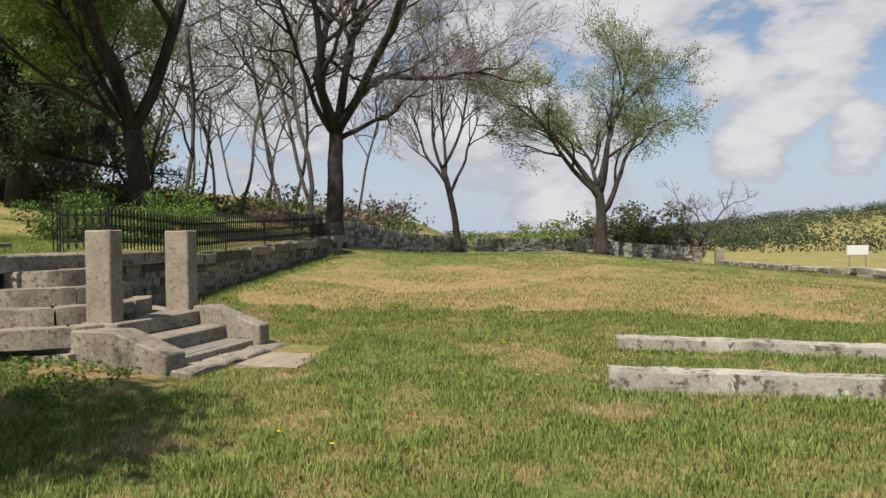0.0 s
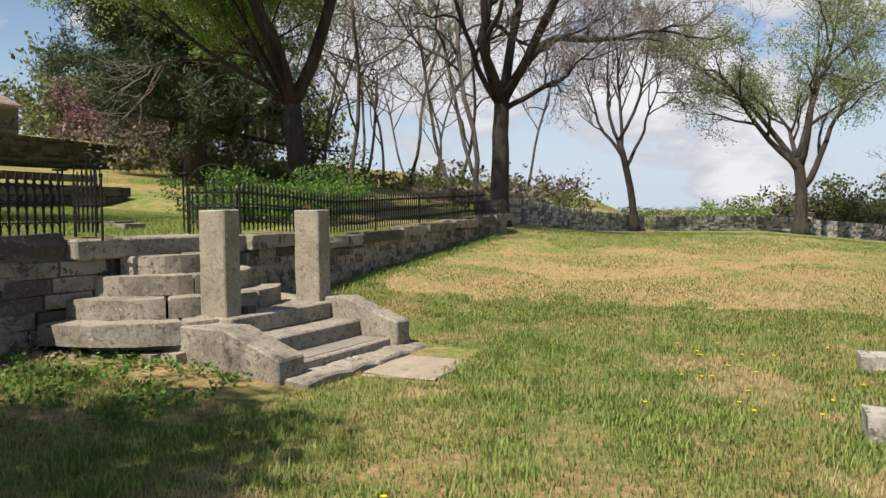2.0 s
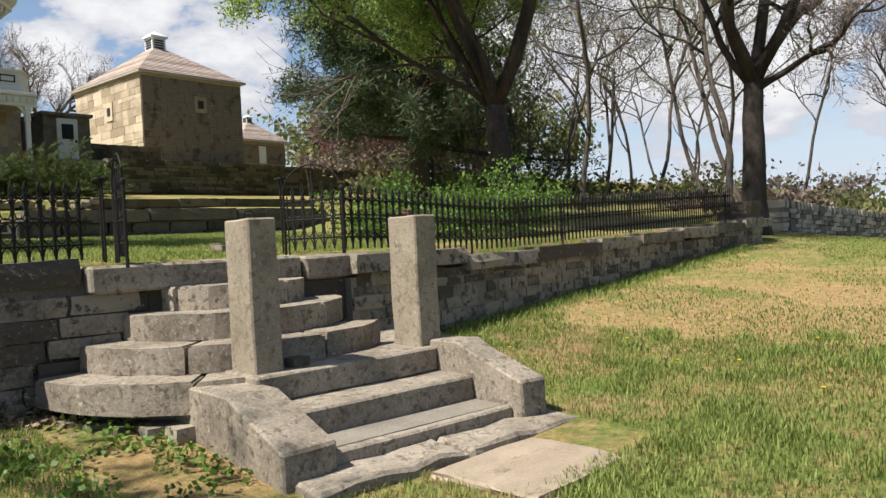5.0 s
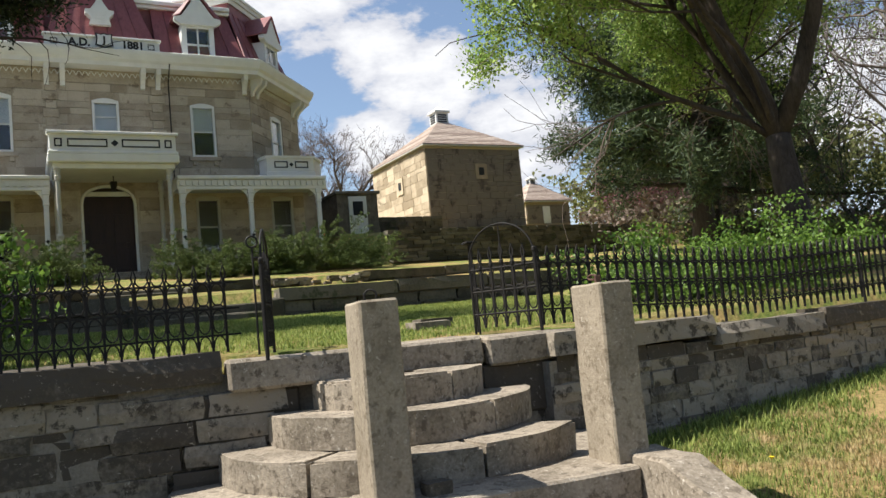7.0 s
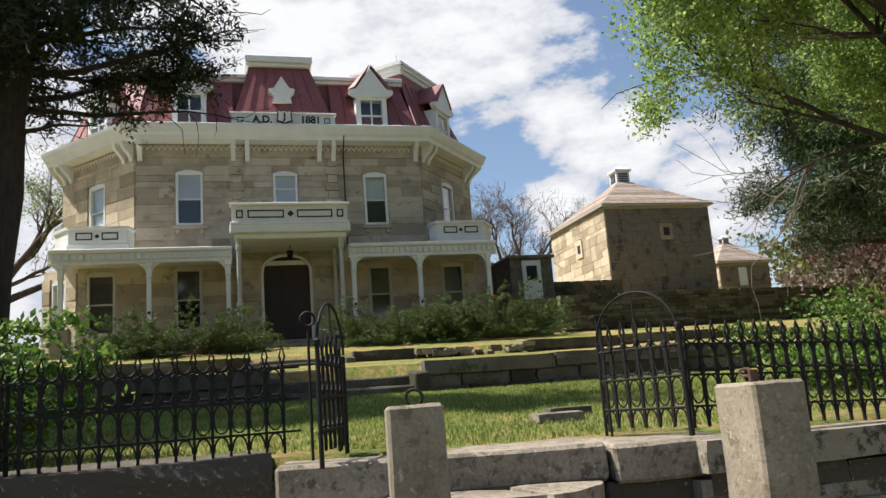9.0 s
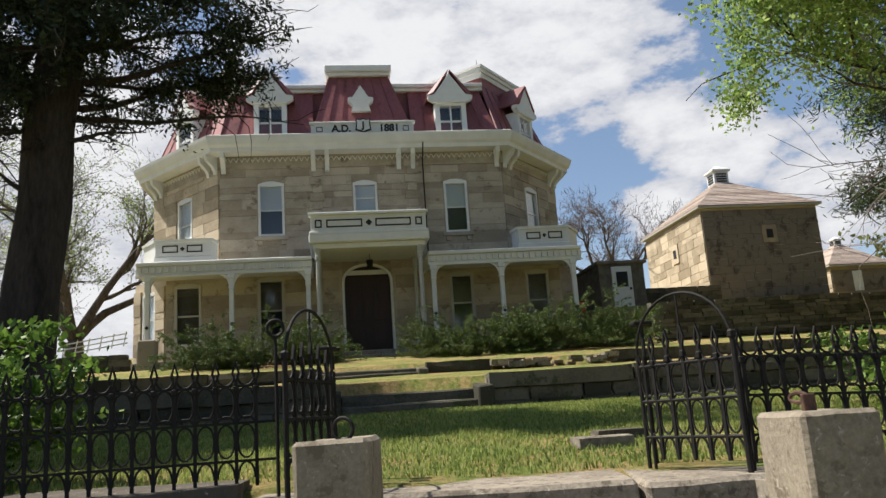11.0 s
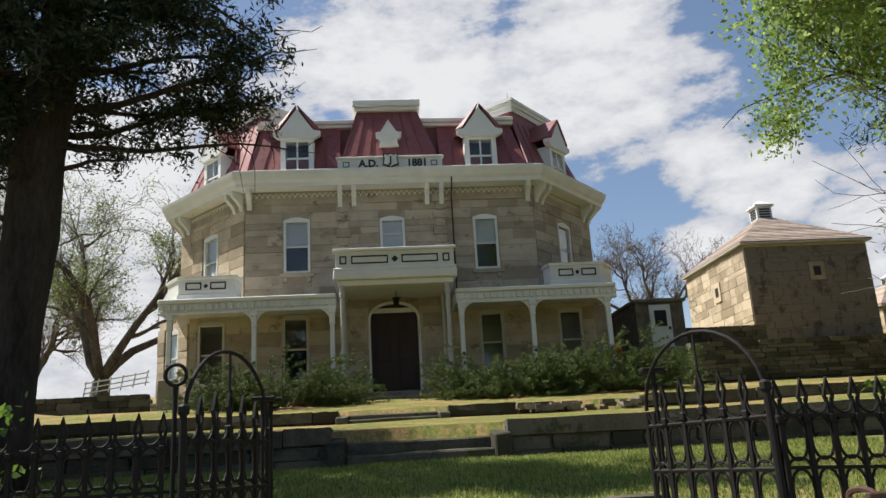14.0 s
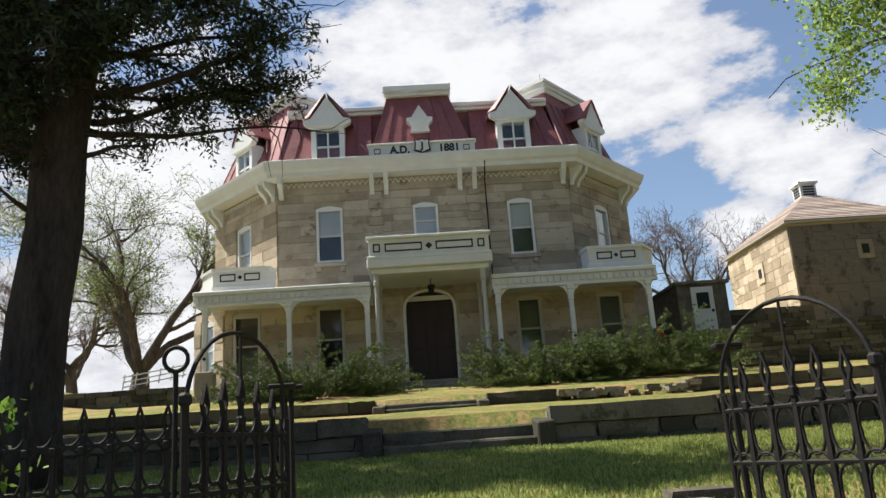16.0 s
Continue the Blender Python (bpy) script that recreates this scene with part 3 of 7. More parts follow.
def sector(r0, r1, a0, a1, z0, z1, seed, n=7):
    bm = bmesh.new()
    pts = []
    for i in range(n + 1):
        a = a0 + (a1 - a0) * i / n
        pts.append((r1 * math.cos(a), r1 * math.sin(a)))
    for i in range(n, -1, -1):
        a = a0 + (a1 - a0) * i / n
        pts.append((r0 * math.cos(a), r0 * math.sin(a)))
    prism(bm, pts, z0, z1)
    top = [e for e in bm.edges if all(v.co.z > z1 - 1e-4 for v in e.verts)]
    bmesh.ops.bevel(bm, geom=top, offset=0.014, segments=2, affect="EDGES")
    bmesh.ops.triangulate(bm, faces=[f for f in bm.faces if len(f.verts) > 4])
    for v in bm.verts:
        v.co += noise.noise_vector(v.co * 4 + Vector((seed, 0, 0))) * 0.012 + noise.noise_vector(v.co * 13 + Vector((seed, 0, 0))) * 0.005
    return bm


RINGS = [(1.50, 0.88, [-1.56, -0.62, 0.55, 1.5]), (1.19, 1.065, [-1.57, -0.72, 0.10, 0.82]), (0.88, 1.255, [-1.57, -0.42, 0.42, 1.35]), (0.58, 1.43, [-1.57, 0.35, 1.35])]
for k, (r, zt, cuts) in enumerate(RINGS):
    zb = zt - (0.185 if k else 0.20)
    for i in range(len(cuts) - 1):
        part("curved_step_stone", sector(r - 0.42, r, cuts[i] + 0.008 / r, cuts[i + 1] - 0.008 / r, zb, zt, k * 9 + i), "step_stone", stairs)
bm = bmesh.new()
for r, z1 in ((1.30, 0.68), (1.05, 0.86), (0.74, 1.05), (0.45, 1.24)):
    prism(bm, [(r * math.cos(a), r * math.sin(a)) for a in np.linspace(-1.55, 1.55, 14)], 0.3, z1)
part("rubble_core", bm, "mortar", stairs)
bm = new_box(-0.52, 0.07, -1.10, 0.62, 1.415, 1.615, bevel=0.02)
part("landing_stone", rough(bm, 0.012, 3, 3), "step_stone", stairs)
bm = new_box(-0.5, 0.10, 0.64, 1.32, 1.40, 1.60, bevel=0.02)
part("landing_stone", rough(bm, 0.014, 3, 4), "step_stone", stairs)
part("wall_block", rough(new_box(-0.46, 0.03, 0.60, 1.36, 1.04, 1.40, bevel=0.015), 0.012, 2, 5), "limestone", stairs)
part("wall_block", rough(new_box(-0.46, -0.02, -1.36, -0.66, 1.06, 1.41, bevel=0.015), 0.012, 2, 6), "limestone", stairs)
for k in range(18):
    side = k % 2
    z = 0.75 + 0.075 * k
    y = (-0.62 - 0.09 * (17 - k) * 0.45) if side == 0 else (0.75 + 0.05 * (17 - k) * 0.5)
    if z < 1.40:
        put_stone(stairs, S @ Vector((-0.14, y, z)), (0.3, 0.5, 0.14), rng, turn=radians(-9))
        put_stone(stairs, S @ Vector((-0.14, y - 0.5 if side == 0 else y + 0.45, z)), (0.3, 0.48, 0.14), rng, turn=radians(-9))
part("wall_core", new_box(-0.45, -0.12, -1.4, 1.3, 0.3, 1.42), "mortar", stairs)
FLIGHT = [(1.05, 1.53, 0.895), (1.35, 1.90, 0.72), (1.70, 2.27, 0.555)]
for k, (x0, x1, zt) in enumerate(FLIGHT):
    bm = new_box(x0, x1, -0.60 + 0.02 * k, 0.86, zt - 0.175, zt, bevel=0.014)
    part("straight_step_stone", rough(bm, 0.008, 4, 20 + k, 2.5), "step_stone", stairs)
bm = new_box(0.9, 2.2, -0.6, 0.85, 0.2, 0.56)
part("flight_core", bm, "mortar", stairs)
for y0, y1, seed in ((-0.84, 0.16, 31), (0.18, 1.18, 32)):
    bm = new_box(2.10, 2.60, y0, y1, 0.28, 0.475, bevel=0.02)
    part("foot_stone", rough(bm, 0.028, 4, seed, 5), "step_stone", stairs)


def cheek(y0, y1, tall, low, x_start, x_bend, x_end, z0, seed):
    bm = bmesh.new()
    prof = [(x_start, z0), (x_end, z0), (x_end, low), (x_bend, tall), (x_start, tall)]
    a = [bm.verts.new((x, y0, z)) for x, z in prof]
    b = [bm.verts.new((x, y1, z)) for x, z in prof]
    bm.faces.new(a)
    bm.faces.new(b[::-1])
    for i in range(5):
        j = (i + 1) % 5
        bm.faces.new((a[j], a[i], b[i], b[j]))
    bmesh.ops.recalc_face_normals(bm, faces=bm.faces[:])
    bmesh.ops.bevel(bm, geom=bm.edges[:], offset=0.014, segments=1, affect="EDGES")
    bmesh.ops.triangulate(bm, faces=[f for f in bm.faces if len(f.verts) > 4])
    return rough(bm, 0.010, 2, seed, 4)


part("cheek_block", cheek(-0.90, -0.56, 0.85, 0.63, 0.92, 1.72, 2.34, 0.36, 41), "step_stone", stairs)
part("cheek_block", cheek(0.86, 1.10, 0.95, 0.72, 1.30, 1.72, 2.36, 0.40, 42), "step_stone", stairs)
for k in range(9):
    put_stone(stairs, S @ Vector((1.15 + 0.13 * k, -0.82, 0.50 + 0.1 * (k % 2))), (0.16, 0.14, 0.09), rng, turn=radians(-9))
for k in range(6):
    put_stone(stairs, S @ Vector((0.15 + 0.2 * k, -1.42 + 0.11 * k, 0.56)), (0.24, 0.3, 0.11), rng, turn=radians(-9))
bm = new_box(-0.5, 0.5, -0.5, 0.5, -0.5, 0.5)
slab = lone("paving_slab", rough(bm, 0.03, 6, 8, 3), "concrete", "flat tan sandstone slab set in the lawn below the stairs", "paving slab")
slab.matrix_world = S @ pose(2.95, 0.50, 0.385, 0, 0, 6) @ Matrix.Diagonal((0.72, 1.3, 0.10, 1))


def pillar(x0, x1, y0, y1, z0, z1, seed, lean):
    p = thing("stone_pillar", tuple(S @ Vector(((x0 + x1) / 2, (y0 + y1) / 2, z0))), "square limestone gate pillar with weathered faces", "pillar", "pillars of the stairs", rz=-9)
    hx, hy = (x1 - x0) / 2, (y1 - y0) / 2
    bm = new_box(-hx, hx, -hy, hy, 0, z1 - z0, bevel=0.012)
    rough(bm, 0.006, 5, seed, 4)
    for v in bm.verts:
        v.co.x += lean[0] * v.co.z
        v.co.y += lean[1] * v.co.z
    part("shaft", bm, "pillar_stone", p)
    return p


p1 = pillar(1.08, 1.41, -0.55, -0.345, 0.84, 1.885, 51, (0, 0))
p2 = pillar(1.10, 1.43, 0.78, 0.985, 0.84, 1.875, 52, (0, 0))


def ring_tube(r, n=18, wire=0.008, sy=1.0):
    pts = [Vector((r * math.cos(2 * math.pi * i / n), 0, r * sy * math.sin(2 * math.pi * i / n))) for i in range(n + 1)]
    return tubes_mesh("ring", [(pts, [wire] * (n + 1), 6)])


loose = thing("loose_stone", tuple(S @ Vector((1.36, -0.22, 0.895))), "small loose lump of limestone lying beside a pillar", "stone")
put_stone(loose, S @ Vector((1.36, -0.22, 0.925)), (0.10, 0.13, 0.07), rng)
ob = lone("hitching_ring", ring_tube(0.032, wire=0.006), "iron", "iron hitching ring in the top of a stone pillar", "ring")
ob.matrix_world = S @ pose(1.22, -0.44, 1.91, 0, 8, 70)
hinge = thing("gate_hinge", label="rusty iron hinge stub")
hinge.parent = p2
hinge.matrix_world = S @ pose(1.25, 0.88, 1.872, 0, 0, 20)
part("strap", new_box(-0.008, 0.008, -0.022, 0.022, -0.01, 0.05, bevel=0.003), "rust", hinge)
r_ = part("loop", ring_tube(0.035, wire=0.006, sy=0.4), "rust", hinge)
r_.matrix_local = pose(-0.035, 0, 0.04)

# ---- kerb stones of the old walk ----
for (x0, x1, y, h, dep, seed) in ((-0.10, 2.45, 6.93, 0.175, 0.30, 61), (2.47, 5.3, 6.95, 0.175, 0.30, 62), (5.32, 8.0, 6.99, 0.17, 0.3, 65), (0.12, 3.35, 8.97, 0.14, 0.26, 63), (3.37, 6.4, 9.0, 0.13, 0.26, 64)):
    bm = new_box(x0, x1, y, y + dep, 0, 1, bevel=0.0)
    bmesh.ops.subdivide_edges(bm, edges=[e for e in bm.edges if abs(e.verts[0].co.x - e.verts[1].co.x) > 0.5], cuts=14)
    rough(bm, 0.0, 1, seed)
    for v in bm.verts:
        g = low_ground(v.co.x, v.co.y)
        v.co.z = g - 0.08 + v.co.z * (h + 0.08)
        v.co += noise.noise_vector(v.co * 4 + Vector((seed, 0, 0))) * 0.022
    bmesh.ops.translate(bm, verts=bm.verts, vec=(-x0, -y, -0.3))
    lone("kerb_stone", bm, "kerb_stone", "long pale limestone kerb stone lying in the grass", "kerb stone", "kerbs of the old walk", loc=(x0, y, 0.3))

# ---- iron fence and gates ----


def picket_mesh(h, tip=True, bar=0.0065):
    bm = bmesh.new()
    box(bm, -bar, bar, -bar, bar, 0, h - 0.10)
    if tip:
        for s in (-1, 1):
            pts = [(s * 0.004, h - 0.115), (s * 0.020, h - 0.065), (0, h), (0, h - 0.018), (s * 0.010, h - 0.065), (0, h - 0.10)]
            a = [bm.verts.new((-0.006, y, z)) for y, z in pts]
            b = [bm.verts.new((0.006, y, z)) for y, z in pts]
            for i in range(6):
                j = (i + 1) % 6
                bm.faces.new((a[i], a[j], b[j], b[i]))
            for q in ((0, 1, 4, 5), (1, 2, 3, 4)):
                bm.faces.new([a[i] for i in q])
                bm.faces.new([b[i] for i in q][::-1])
        box(bm, -0.013, 0.013, -0.013, 0.013, h - 0.155, h - 0.125, bevel=0.004)
    bmesh.ops.recalc_face_normals(bm, faces=bm.faces[:])
    return mesh_from(bm, "picket")


def oval_mesh(w, h, name="scroll", half=False):
    n = 14
    pts = []
    for i in range(n + 1):
        a = (math.pi if half else 2 * math.pi) * i / n + (math.pi if half else 0)
        c, s = math.cos(a), math.sin(a)
        pts.append(Vector((0, w / 2 * c, h / 2 * math.copysign(abs(s) ** 0.8, s))))
    return tubes_mesh(name, [(pts, [0.0052] * (n + 1), 5)])


GAP = 0.093
RAILS = (0.125, 0.297, 0.468)
PICKET = picket_mesh(0.585, bar=0.0075)


def arc_mesh(w, h, name):
    """Half an oval of wire, open below, standing on z = 0; a negative height hangs it."""
    pts = [Vector((0, -w / 2 * math.cos(math.pi * i / 10), h * math.sin(math.pi * i / 10))) for i in range(11)]
    return tubes_mesh(name, [(pts, [0.0055] * 11, 5)])


OVAL_U, OVAL_L, CUP = oval_mesh(GAP - 0.016, 0.146), oval_mesh(GAP - 0.016, 0.15), arc_mesh(GAP - 0.014, -0.052, "cup_scroll")
ARCH_S, ARCH_F = arc_mesh(GAP - 0.016, 0.03, "arch_scroll"), arc_mesh(GAP - 0.016, 0.075, "foot_scroll")
for me in (PICKET, OVAL_U, OVAL_L, CUP, ARCH_S, ARCH_F):
    me.materials.append(M["iron"])
# mesh, height over the base, name of each scroll in a bay
BAY = ((OVAL_U, RAILS[2] - 0.076, "scroll"), (OVAL_L, RAILS[1] - 0.082, "scroll"), (CUP, RAILS[2] + 0.055, "cup_scroll"), (ARCH_S, RAILS[1], "arch_scroll"), (ARCH_F, RAILS[0] - 0.078, "foot_scroll"))


def fence(x, y0, y1, base, label):
    f = thing("iron_fence", (x, y0, base(y0)), label, "fence", "yard fence")
    n = int((y1 - y0) / GAP)
    for zr in RAILS:
        pts = [Vector((0, i * (y1 - y0) / 8, base(y0 + i * (y1 - y0) / 8) - base(y0) + zr)) for i in range(9)]
        part("rail", tubes_mesh("rail", [(pts, [0.0085] * 9, 4)]), "iron", f)
    for i in range(n + 1):
        y = i * GAP
        z = base(y0 + y) - base(y0)
        for me, dy, dz, nm in ((PICKET, 0, 0.01, "picket"), *((m_, GAP / 2, h_, n_) for m_, h_, n_ in BAY)):
            if i == n and dy:
                continue
            ob = part(nm, me, None, f)
            ob.location = (0, y + dy, z + dz)
    k = 0.0
    while k < y1 - y0:
        bm = new_box(-0.011, 0.011, -0.011, 0.011, -0.05, 0.52, bevel=0.004)
        ob = part("post", bm, "iron", f)
        ob.location = (-0.03, k, base(y0 + k) - base(y0))
        k += 1.9
    return f


fence(-6.92, 0.3, 7.46, lambda y: 1.66, "black wrought-iron picket fence with spear tips and oval scrolls")
fence(-6.42, 9.55, 19.3, lambda y: cap_z(y) + 0.03, "black wrought-iron picket fence on the stone coping")


def gate(hinge_at, angle, base, group, mirrored):
    """A leaf with rails, pickets, an arch and a latch post; it stands open."""
    g = thing("iron_gate", (*hinge_at, base), "black wrought-iron gate leaf with an arch, standing open", "gate", group, rz=angle)
    W = 0.59
    for zr in RAILS:
        part("rail", tubes_mesh("rail", [([Vector((0, 0, zr)), Vector((0, W, zr))], [0.0085, 0.0085], 6)]), "iron", g)
    n = 6
    for i in range(1, n):
        ob = part("picket", PICKET, None, g)
        ob.matrix_local = pose(0, W * i / n, 0.02) @ Matrix.Diagonal((1, 1, 1.0 + 0.10 * (1 - abs(i - 3) / 3), 1))
    for i in range(n):
        for me, dz, nm in BAY:
            ob = part(nm, me, None, g)
            ob.location = (0, W * (i + 0.5) / n, dz)
    for y, h, r in ((0, 0.57, 0.013), (W, 0.52, 0.010), (W - 0.04, 0.52, 0.008)):
        part("stile", tubes_mesh("stile", [([Vector((0, y, -0.06)), Vector((0, y, h))], [r, r], 8)]), "iron", g)
    pts = [Vector((0, W / 2 - W / 2 * math.cos(math.pi * i / 16), 0.53 + 0.27 * math.sin(math.pi * i / 16))) for i in range(17)]
    part("arch", tubes_mesh("arch", [(pts, [0.0075] * 17, 8)]), "iron", g)
    part("arch_stay", tubes_mesh("arch_stay", [([Vector((0, W / 2, 0.5)), Vector((0, W / 2, 0.8))], [0.0055, 0.0055], 6)]), "iron", g)
    bm = new_box(-0.018, 0.018, -0.018, 0.018, 0.55, 0.59, bevel=0.009)
    part("finial", bm, "iron", g)
    return g


gate((-6.38, 9.50), 114, cap_z(9.6) + 0.03, "yard gate", False)
gate((-6.56, 7.53), 70, 1.66, "yard gate", True)
# tall posts beside the gate openings
for x, y, h in ((-7.00, 9.33, 0.70), (-7.08, 9.36, 0.70), (-7.22, 7.70, 0.68), (-7.30, 7.72, 0.68)):
    p = thing("gate_post", (x, y, 1.62), "slim black iron gate post with a flat top bar", "post", "gate posts")
    part("shaft", tubes_mesh("shaft", [([Vector((0, 0, 0)), Vector((0, 0, h))], [0.010, 0.010], 6)]), "iron", p)
    part("cap", new_box(-0.03, 0.03, -0.05, 0.05, h, h + 0.018, bevel=0.004), "iron", p)
eye = thing("eye_post", (-6.60, 7.49, 1.64), "iron post with a ring eye at its top", "post")
part("shaft", tubes_mesh("shaft", [([Vector((0, 0, 0)), Vector((0, 0, 0.68))], [0.008, 0.008], 6)]), "iron", eye)
o = part("eye_ring", ring_tube(0.036, wire=0.007), "iron", eye)
o.matrix_local = pose(0, 0, 0.715, 0, 0, 90)

# ---- terrace walls of the yard ----
rng = random.Random(11)


def dark_shapes():
    out = []
    for me in STONES:
        m2 = me.copy()
        m2.materials.clear()
        m2.materials.append(M["darkwall_piece"])
        out.append(m2)
    return out


# dark mossy stone, deepened in colour for the shade along the terraces
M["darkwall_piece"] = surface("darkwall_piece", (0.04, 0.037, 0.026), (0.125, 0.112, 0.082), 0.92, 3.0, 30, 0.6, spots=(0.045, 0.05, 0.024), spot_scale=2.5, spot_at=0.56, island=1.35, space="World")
DARK = dark_shapes()
DARK_COPING = []
for me in COPING:
    g2 = me.copy()
    g2.materials.clear()
    g2.materials.append(M["darkwall_piece"])
    DARK_COPING.append(g2)


def terrace(x, y0, y1, z0, z1, label):
    t = thing("terrace_wall", (x, (y0 + y1) / 2, z0), label, "wall", "yard terraces", kind="structure")
    h = z1 - z0
    part("core", new_box(-0.3, -0.06, -(y1 - y0) / 2, (y1 - y0) / 2, -0.3, h - 0.08), "mortar", t)
    y = y0
    while y < y1 - 0.2:
        w = min(rng.uniform(1.3, 2.6), y1 - y)
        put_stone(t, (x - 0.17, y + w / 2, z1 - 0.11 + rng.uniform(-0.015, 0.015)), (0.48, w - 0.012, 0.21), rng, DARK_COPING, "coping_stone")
        y += w
    z = z0 - 0.05
    while z < z1 - 0.25:
        hh = rng.uniform(0.12, 0.2)
        y = y0
        while y < y1 - 0.1:
            w = min(rng.uniform(0.35, 0.9), y1 - y)
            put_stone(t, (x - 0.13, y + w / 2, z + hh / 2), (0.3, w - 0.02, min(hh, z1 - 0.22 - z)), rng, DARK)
            y += w
        z += hh
    return t


terrace(-13.9, -2.0, 7.55, 1.98, 2.47, "low mossy limestone terrace wall across the yard")
terrace(-13.9, 9.75, 15.9, 1.98, 2.47, "low mossy limestone terrace wall across the yard")
terrace(-19.2, 0.0, 7.35, 2.76, 3.02, "low limestone terrace wall with long coping stones")
terrace(-19.2, 9.45, 10.8, 2.76, 3.02, "short limestone terrace wall beside the garden steps")
terrace(-19.2, 13.4, 20.2, 2.76, 3.05, "low limestone terrace wall with long coping stones")
for x, ys, z0, dz in ((-13.9, (7.62, 9.68), 1.97, 0.155), (-19.2, (7.42, 9.38), 2.74, 0.095)):
    g = thing("garden_steps", (x, (ys[0] + ys[1]) / 2, z0), "worn limestone garden steps let into the terrace wall", "steps", kind="structure")
    half = (ys[1] - ys[0]) / 2
    for k in range(3):
        bm = new_box(-0.42 - 0.30 * k, 0.16 - 0.30 * k, -half + 0.1, half - 0.1, -0.1 + dz * k, dz * (k + 1) - 0.01, bevel=0.02)
        part("step", rough(bm, 0.02, 3, 70 + k, 3), "darkwall_piece", g)
    for s in (-1, 1):
        bm = new_box(-0.75, 0.25, s * half - 0.11, s * half + 0.11, -0.15, dz * 3 - 0.03, bevel=0.02)
        for v in bm.verts:
            if v.co.x > 0.1 and v.co.z > 0.15:
                v.co.z -= 0.12
        part("side_stone", rough(bm, 0.02, 3, 80 + s, 3), "darkwall_piece", g)
# broken stretch of the upper terrace: loose pale stones
rub = thing("rubble", (-19.1, 12.0, 2.75), "fallen pale limestone pieces where the terrace wall has broken", "rubble", kind="stuff")
for k in range(34):
    sz = rng.uniform(0.1, 0.28)
    put_stone(rub, (-19.1 + rng.uniform(-0.3, 0.35), rng.uniform(10.85, 13.4), 2.80 + rng.uniform(0, 0.14)), (sz * 1.2, sz * 1.5, sz * 0.5), rng)
# right-hand yard wall below the outbuildings
yw = thing("yard_wall", (-25.0, 22, 3.6), "dry-laid rubble yard wall below the outbuildings", "wall", kind="structure")
part("core", new_box(-0.5, -0.08, -5.1, 5.5, 0, 1.0), "mortar", yw)
course_wall(yw, 16.9, 27.5, lambda y: -24.86, 0.34, lambda y: 3.7, lambda y: 4.74 - 0.015 * max(0, y - 22), rng, 0.10, 0.16, 0.3, 0.75, shapes=DARK)
# loose flat stones on the lawn inside the gate
for x, y in ((-8.3, 9.6), (-7.9, 9.35)):
    st = thing("flat_stone", (x, y, high_ground(x, y)), "flat pale stone sunk in the yard grass", "stone", "stepping stones")
    put_stone(st, (x, y, high_ground(x, y) + 0.02), (0.2, 0.36, 0.08), rng)

# ---- far walls of the lower lawn ----
M["drystone"] = surface("drystone", (0.15, 0.13, 0.105), (0.42, 0.38, 0.32), 0.92, 3.0, 30, 0.6, island=0.5, space="World")


def drystone(name, pts, h, w, label, cap=True, seed=0):
    rr = random.Random(seed)
    ob = thing(name, (pts[0][0], pts[0][1], ground_z(*pts[0])), label, "wall", kind="structure")
    vs, fs = [], []
    for (xa, ya), (xb, yb) in zip(pts, pts[1:]):
        L = math.hypot(xb - xa, yb - ya)
        ux, uy = (xb - xa) / L, (yb - ya) / L
        z = -0.1
        while z < h:
            hh = rr.uniform(0.09, 0.14) if not (cap and z > h - 0.2) else 0.2
            s = 0.0
            while s < L:
                ww = rr.uniform(0.2, 0.5) if not (cap and z > h - 0.2) else rr.uniform(0.08, 0.16)
                c = Vector((xa + ux * (s + ww / 2), ya + uy * (s + ww / 2), 0))
                g = ground_z(c.x, c.y)
                jit = rr.uniform(-0.03, 0.03)
                zt = hh * rr.uniform(0.85, 1.1)
                b0 = len(vs)
                for dz in (0, zt - 0.01):
                    for a, b in ((-1, -1), (1, -1), (1, 1), (-1, 1)):
                        k = rr.uniform(0.88, 1.0)
                        vs.append((c.x + ux * a * k * (ww - 0.015) / 2 - uy * b * (w / 2 + jit), c.y + uy * a * k * (ww - 0.015) / 2 + ux * b * (w / 2 + jit), g + z + dz))
                for q in ((0, 1, 5, 4), (1, 2, 6, 5), (2, 3, 7, 6), (3, 0, 4, 7), (4, 5, 6, 7), (3, 2, 1, 0)):
                    fs.append(tuple(b0 + i for i in q))
                s += ww
            z += hh
    me = bpy.data.meshes.new("stones")
    me.from_pydata(vs, [], fs)
    o = part("stones", me, "drystone", ob, kind="stuff")
    o.matrix_world = Matrix.Identity(4)
    return ob


drystone("field_wall", [(-7.6, 25.5), (-6.6, 34), (-5.4, 41.0)], 0.72, 0.5, "grey dry-stone field wall with upright coping", seed=1)
drystone("field_wall", [(-4.9, 41.6), (1.0, 43.0), (6.6, 44.5)], 0.72, 0.5, "pale dry-stone field wall with upright coping stones", seed=2)
drystone("lawn_edge_wall", [(8.4, 44.0), (8.2, 34), (8.0, 24), (8.0, 12)], 0.22, 0.5, "low pale limestone wall along the lawn edge", cap=False, seed=3)
for x, y in ((7.0, 43.6), (8.3, 44.4)):
    gp = thing("gate_pillar", (x, y, ground_z(x, y)), "short square stone gate pillar at the lawn corner", "pillar", "far gate pillars")
    part("shaft", rough(new_box(-0.22, 0.22, -0.22, 0.22, -0.1, 0.85, bevel=0.02), 0.01, 2, x), "pillar_stone", gp)

